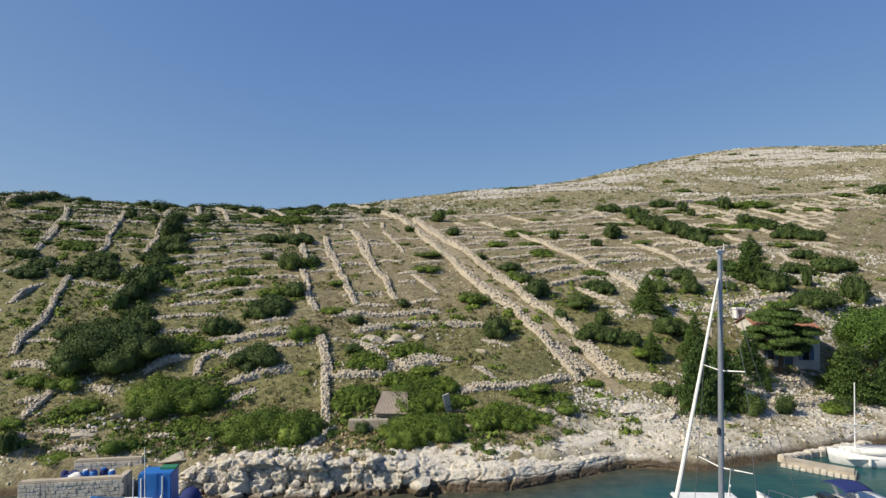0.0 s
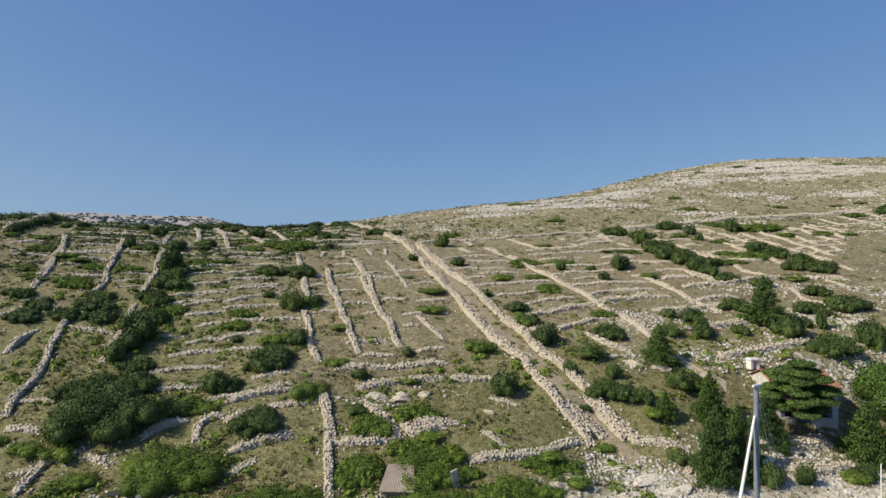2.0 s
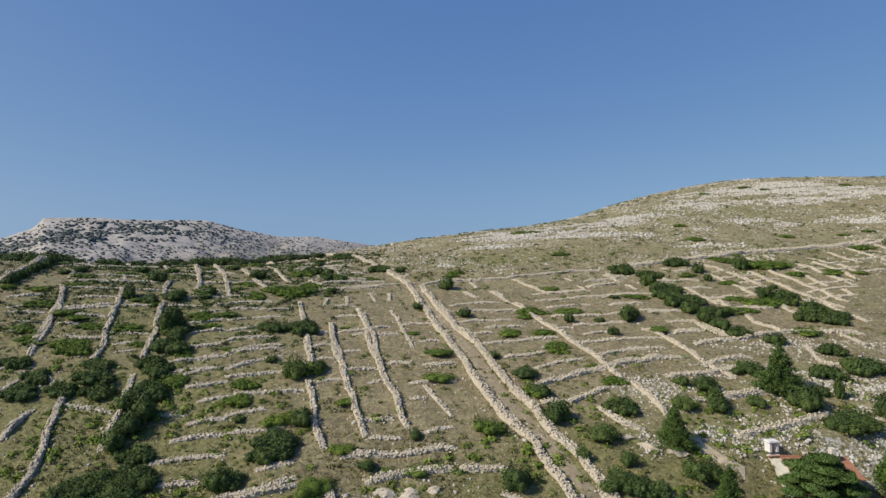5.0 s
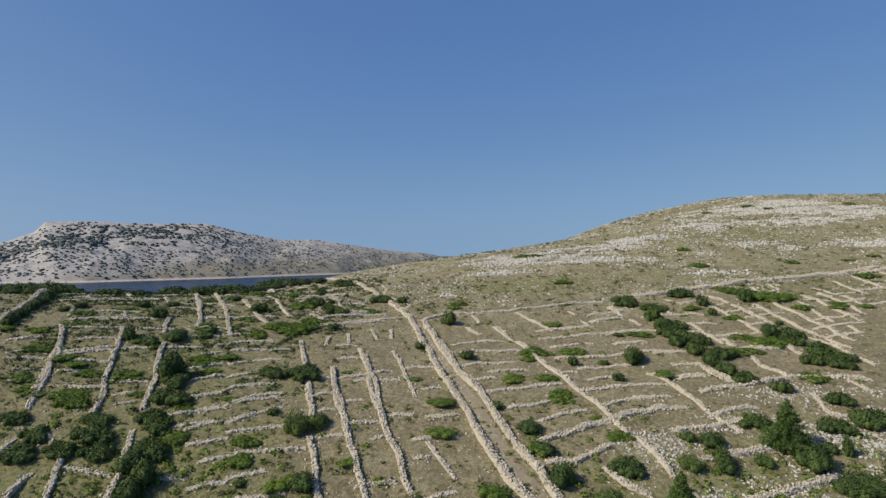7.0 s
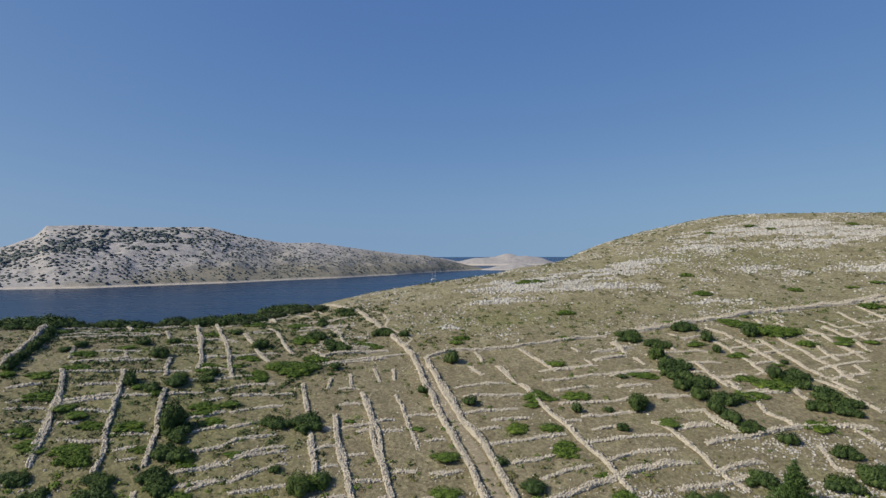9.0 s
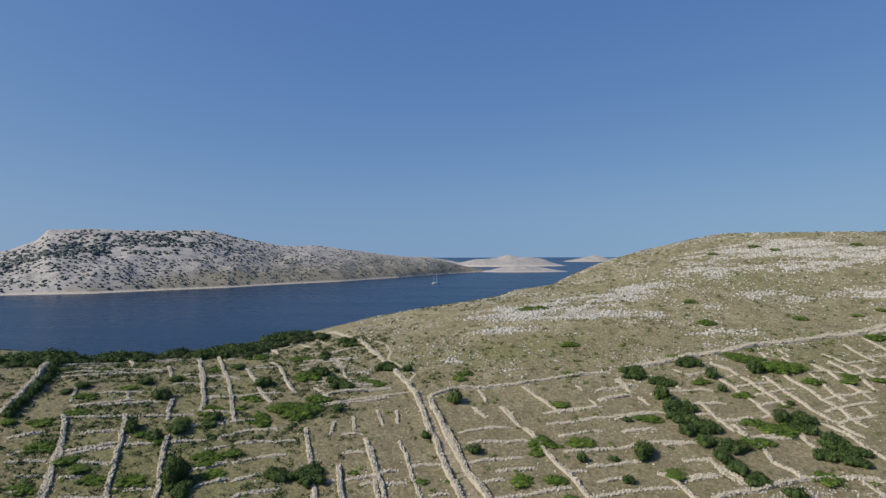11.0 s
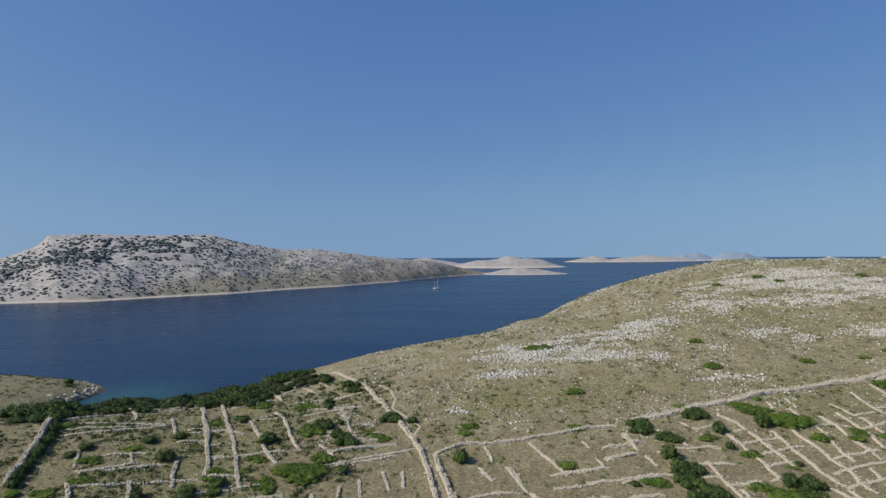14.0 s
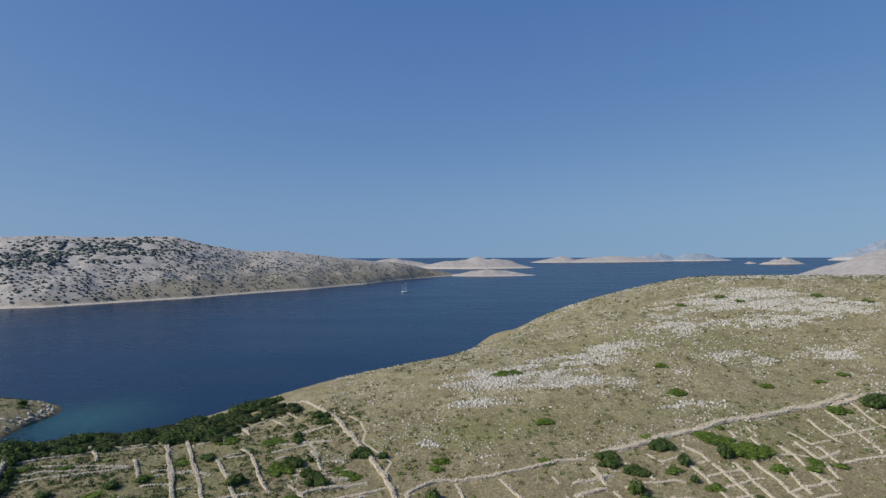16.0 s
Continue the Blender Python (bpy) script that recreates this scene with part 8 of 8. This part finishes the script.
def small_boat():
    root = tagged(empty("wooden_boat", 32.1, 42.7, 0.0, 176), "small white wooden boat with a mast beside the jetty", "boat")
    part("hull", hull_bm(6.2, 2.3, 0.75, 0.4, 0.7, 0.35), M_WHITE, root, smooth=True)
    part("rubbing_strake", box_bm(-2.9, 2.4, -1.12, 1.12, 0.6, 0.68, 0.02), M_WHITE, root)
    part("deck_cover", hull_bm(5.0, 1.9, 0.35, 0.0, 0.7, 0.1), M_SAIL, root, smooth=True).location = (-0.2, 0, 0.75)
    part("slot", box_bm(-0.6, 0.5, 0.52, 0.58, 1.0, 1.06, 0), M_DARKHULL, root)
    part("mast", rod_bm((1.3, 0, 0.8), (1.3, 0, 6.0), 0.055, 0.04), M_WHITE, root)
    part("boom", rod_bm((2.4, 0.2, 2.95), (0.1, -0.1, 2.75), 0.04), M_WHITE, root)
    part("boom", rod_bm((2.5, 0.9, 2.1), (-0.4, -0.4, 3.0), 0.03), M_WHITE, root)
    for k, sd in itertools.product(range(2), (-1, 1)):
        part("fender", rod_bm((-1.6 + 2.6 * k, sd * 1.2, 0.25), (-1.6 + 2.6 * k, sd * 1.2, 0.75), 0.11, 0.11, 10), M_WHITE, root)
    for k in range(3):
        part("rail_post", rod_bm((1.7 + 0.4 * k, 0.75 - 0.2 * k, 0.9), (1.7 + 0.4 * k, 0.75 - 0.2 * k, 1.6), 0.02), M_WHITE, root)
    part("rail", rod_bm((1.7, 0.75, 1.6), (2.5, 0.35, 1.6), 0.02), M_WHITE, root)


small_boat()


def cruiser():
    root = tagged(empty("motor_cruiser", 23.7, 34.2, 0.0, 190), "white motor cruiser with a navy blue sun canopy", "motor boat")
    root.scale = (0.78, 0.78, 0.78)
    part("hull", hull_bm(7.2, 2.6, 1.0, 0.4, 0.85, 0.3), M_WHITE, root, smooth=True)
    part("windscreen", box_bm(0.3, 1.5, -0.95, 0.95, 1.0, 1.5, 0.2), M_GLASS, root)
    bm = bmesh.new()
    for a, b in (((-0.9, 1.1, 1.0), (-0.4, 1.05, 1.9)), ((-0.4, 1.05, 1.9), (0.0, 0.8, 2.15)), ((-0.9, -1.1, 1.0), (-0.4, -1.05, 1.9)), ((-0.4, -1.05, 1.9), (0.0, -0.8, 2.15)), ((0.0, 0.8, 2.15), (0.0, -0.8, 2.15))):
        rod_bm(a, b, 0.12, 0.12, 10, bm)
    part("arch", bm, M_WHITE, root)
    n = 9
    cb = bmesh.new()
    grid = [[cb.verts.new((-1.7 + 2.3 * i / 8, -1.15 + 2.3 * j / 8, 2.15 + 0.22 * math.sin(math.pi * j / 8) + 0.06 * math.sin(math.pi * i / 8))) for j in range(n)] for i in range(n)]
    for i in range(8):
        for j in range(8):
            cb.faces.new((grid[i][j], grid[i + 1][j], grid[i + 1][j + 1], grid[i][j + 1]))
    cn = part("canopy", cb, M_NAVY, root, "navy canvas sun canopy", True)
    sol = cn.modifiers.new("thick", 'SOLIDIFY')
    sol.thickness = 0.04
    part("seat", box_bm(-2.6, -1.4, -0.9, 0.9, 0.9, 1.3, 0.1), M_SAIL, root)


cruiser()


def moored_boat(x, y, yaw, roofed):
    """A low white motor boat: hull, rail and, on one of them, a cabin with a flat roof."""
    root = tagged(empty("moored_boat", x, y, 0.0, yaw), "white motor boat with a flat cabin roof and thin aerials" if roofed else "open white motor boat with a steel bow rail", "motor boat", "moored boats")
    part("hull", hull_bm(6.0, 2.1, 0.85, 0.4, 0.8, 0.25), M_WHITE, root, smooth=True)
    if roofed:
        part("cabin", box_bm(-1.7, 1.5, -0.8, 0.8, 0.85, 1.55, 0.12), M_GLASS, root, "dark tinted cabin windows")
        part("cabin_roof", box_bm(-1.9, 1.7, -0.9, 0.9, 1.55, 1.75, 0.09), M_WHITE, root)
        part("aerial", rod_bm((-1.2, 0.1, 1.7), (-1.35, 0.1, 3.4), 0.02, 0.012, 6), M_WHITE, root)
        part("lamp_post", rod_bm((-1.5, -0.3, 1.7), (-1.5, -0.3, 2.3), 0.02, 0.02, 6), M_WIRE, root)
        part("lamp", rod_bm((-1.5, -0.3, 2.3), (-1.5, -0.3, 2.42), 0.06, 0.05, 8), M_WHITE, root)
    else:
        part("windscreen", box_bm(-0.5, 0.1, -0.75, 0.75, 0.9, 1.45, 0.1), M_GLASS, root)
    for sd in (-1, 1):
        for k in range(4):
            part("rail_post", rod_bm((0.4 + 0.65 * k, sd * (0.95 - 0.09 * k * k), 0.9), (0.4 + 0.65 * k, sd * (0.95 - 0.09 * k * k), 1.55), 0.018, 0.018, 6), M_WIRE, root)
        for k in range(3):
            part("rail", rod_bm((0.4 + 0.65 * k, sd * (0.95 - 0.09 * k * k), 1.55), (1.05 + 0.65 * k, sd * (0.95 - 0.09 * (k + 1) ** 2), 1.55), 0.02, 0.02, 6), M_WIRE, root)
    return root


moored_boat(14.8, 32.3, 178, True)
moored_boat(19.4, 31.6, 96, False)


def fishing_boat():
    root = tagged(empty("fishing_boat", -17.5, 33.2, 0.0, 4), "blue fishing boat with a boxy cabin and white rails", "fishing boat")
    part("hull", hull_bm(6.4, 2.4, 0.9, 0.5, 0.8, 0.3), M_BLUE, root, smooth=True)
    part("gunwale", box_bm(-3.0, 2.2, -1.2, 1.2, 0.86, 0.94, 0.03), M_WHITE, root)
    cabin = part("cabin", box_bm(-0.1, 1.75, -0.1, 1.1, 0.9, 2.75, 0.04), M_BLUE, root)
    part("cabin_roof", box_bm(0.85, 1.78, 0.55, 1.13, 2.72, 2.86, 0.03), M_GREEN, cabin, "green roof edge")
    for a, b in (((0.1, -0.14, 2.5), (0.1, -0.14, 1.35)), ((0.1, -0.14, 1.35), (0.75, -0.14, 1.35)), ((1.3, -0.14, 2.6), (1.3, -0.14, 1.6)), ((1.3, -0.14, 1.6), (1.1, -0.14, 1.2))):
        part("pipe", rod_bm(a, b, 0.045), M_WHITE, cabin, "white pipe on the cabin side")
    part("antenna", rod_bm((0.4, -0.3, 0.9), (0.35, -0.3, 4.35), 0.035, 0.02), M_WHITE, root)
    for px in (-0.2, 1.4):
        part("rail_post", rod_bm((px, -0.45, 0.9), (px, -0.45, 2.7 if px < 0 else 2.0), 0.03), M_WHITE, root)
    for a, b in (((-0.2, -0.45, 1.5), (0.5, -0.45, 1.5)), ((-1.5, -0.8, 1.2), (1.4, -0.8, 1.25)), ((1.4, -0.8, 1.25), (2.4, -0.5, 1.3))):
        part("rail", rod_bm(a, b, 0.035), M_WHITE, root)
    bm = bmesh.new()
    bmesh.ops.create_uvsphere(bm, u_segments=16, v_segments=10, radius=0.6)
    for v in bm.verts:
        v.co.z *= 1.1
    buoy = part("float_ball", bm, M_NAVY, root, "dark blue covered float at the bow", True)
    buoy.location = (2.75, 0.2, 1.15)


fishing_boat()


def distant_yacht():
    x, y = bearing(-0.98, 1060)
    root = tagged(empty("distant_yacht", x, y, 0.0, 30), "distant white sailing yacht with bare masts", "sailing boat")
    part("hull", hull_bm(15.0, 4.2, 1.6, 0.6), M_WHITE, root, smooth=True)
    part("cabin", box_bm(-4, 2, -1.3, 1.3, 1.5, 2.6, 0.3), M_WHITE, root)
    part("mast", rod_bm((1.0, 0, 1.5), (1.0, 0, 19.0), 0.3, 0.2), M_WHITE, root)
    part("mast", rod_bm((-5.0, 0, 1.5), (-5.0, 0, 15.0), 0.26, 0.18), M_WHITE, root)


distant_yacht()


# ---- quay, jetty ----
def stone_quay():
    root = tagged(empty("stone_quay", -22.6, 35.6, 0.0, 9), "old stone quay with low parapet walls", "quay")
    part("platform", box_bm(-3.4, 2.9, 0.1, 3.0, -1.5, 0.95, 0.05), M_CONCRETE, root)
    part("parapet", box_bm(-3.2, 2.8, -0.45, 0.05, -1.5, 1.65, 0.06), M_CONCRETE, root)
    part("parapet", box_bm(-1.0, 3.1, 1.7, 2.1, 0.9, 2.1, 0.06), M_CONCRETE, root)
    part("parapet", box_bm(2.35, 2.8, 0.05, 0.9, 0.9, 1.62, 0.05), M_CONCRETE, root)
    part("drain_hole", box_bm(1.2, 1.6, -0.47, -0.43, 1.0, 1.2, 0), M_DARKHULL, root)
    part("drain_hole", box_bm(-0.2, 0.0, -0.47, -0.43, 0.5, 0.65, 0), M_DARKHULL, root)

    r = np.random.default_rng(12)
    for y0, x0, x1, z0, z1 in ((-0.47, -3.2, 2.8, -0.1, 1.62), (1.68, -1.0, 3.1, 1.0, 2.05)):
        for row in range(int((z1 - z0) / 0.23)):
            u = x0
            while u < x1 - 0.15:
                w = min(r.uniform(0.25, 0.6), x1 - u)
                st = part("facing_stone", box_bm(u + 0.005, u + w - 0.005, y0 - r.uniform(0.0, 0.03), y0 + 0.12, z0 + row * 0.23 + 0.005, z0 + row * 0.23 + 0.224, 0.02), M_SHORE, root)
                u += w


stone_quay()


def barrel(x, y, z, col, cap):
    root = tagged(empty("plastic_barrel", x, y, z), "blue plastic barrel standing on the stone quay", "barrel", "quay clutter")
    root.scale = (0.78, 0.78, 0.78)
    bm = bmesh.new()
    prof = [(0.24, 0.0), (0.28, 0.05), (0.28, 0.3), (0.3, 0.33), (0.3, 0.42), (0.28, 0.45), (0.27, 0.72), (0.22, 0.78), (0.0, 0.8)]
    rings = [[bm.verts.new((r * math.cos(a * math.pi / 8), r * math.sin(a * math.pi / 8), h)) for a in range(16)] for r, h in prof[:-1]]
    for a, b in zip(rings, rings[1:]):
        for k in range(16):
            bm.faces.new((a[k], a[(k + 1) % 16], b[(k + 1) % 16], b[k]))
    bm.faces.new(rings[-1])
    bm.faces.new(rings[0][::-1])
    body = part("body", bm, col, root, smooth=True)
    part("lid", rod_bm((0, 0, 0.77), (0, 0, 0.85), 0.2, 0.18, 16), cap, body)


for bx, by, c1, c2 in ((-21.3, 36.9, M_BLUE, M_WHITE), (-22.4, 36.8, M_BLUE, M_NAVY), (-22.0, 37.2, M_NAVY, M_BLUE), (-23.0, 36.9, M_BLUE, M_WHITE), (-24.2, 36.7, M_NAVY, M_NAVY)):
    barrel(bx, by, 0.95, c1, c2)


def net_heap(x, y, z, rx, ry, h, mat, seed, label):
    r = random.Random(seed)
    bm = bmesh.new()
    bmesh.ops.create_icosphere(bm, subdivisions=3, radius=1.0)
    for v in bm.verts:
        v.co *= 1 + 0.3 * noise.noise(v.co * 2.3 + Vector((seed, 0, 0)))
        v.co = Vector((v.co.x * rx, v.co.y * ry, max(v.co.z, -0.1) * h))
    ob = part("net_heap", bm, mat, smooth=True)
    ob.location = (x, y, z)
    tagged(ob, label, "fishing net")


net_heap(-23.6, 36.7, 1.0, 0.7, 0.4, 0.55, M_NAVY, 2, "heap of dark blue fishing net on the quay")
net_heap(-23.3, 36.4, 1.0, 0.5, 0.35, 0.6, M_SAIL, 4, "crumpled pale tarpaulin on the quay")


def jetty():
    root = tagged(empty("stone_jetty", 27.1, 41.3, 0.0, math.degrees(math.atan2(-2.4, 3.2))), "low stone jetty running into the turquoise water", "jetty")
    r = random.Random(3)
    part("deck", box_bm(-2.3, 2.2, -0.7, 0.7, -1.2, 0.42, 0.12), M_CONCRETE, root)
    for k in range(11):
        for sd in (-1, 1):
            part("edge_stone", box_bm(-2.3 + k * 0.41, -1.92 + k * 0.41, sd * 0.72 - 0.14, sd * 0.72 + 0.14, -0.9, 0.28 + r.uniform(-0.12, 0.1), 0.06), M_SHORE, root)


jetty()
q = link_part("quay_edge", None)
tagged(q, "pale stone harbour edge above the jetty", "quay")
for k in range(18):
    f = k / 17
    x, y = 25.6 + 8.9 * f, 43.0 + 3.6 * f
    st = part("kerb_stone", box_bm(-0.3, 0.3, -0.3, 0.3, -1.0, 0.5 + _br.uniform(-0.12, 0.06), 0.07), M_SHORE, q)
    st.matrix_basis = pose(x, y + _br.uniform(-0.08, 0.08), 0.0, 0, 0, 22 + _br.uniform(-9, 9))
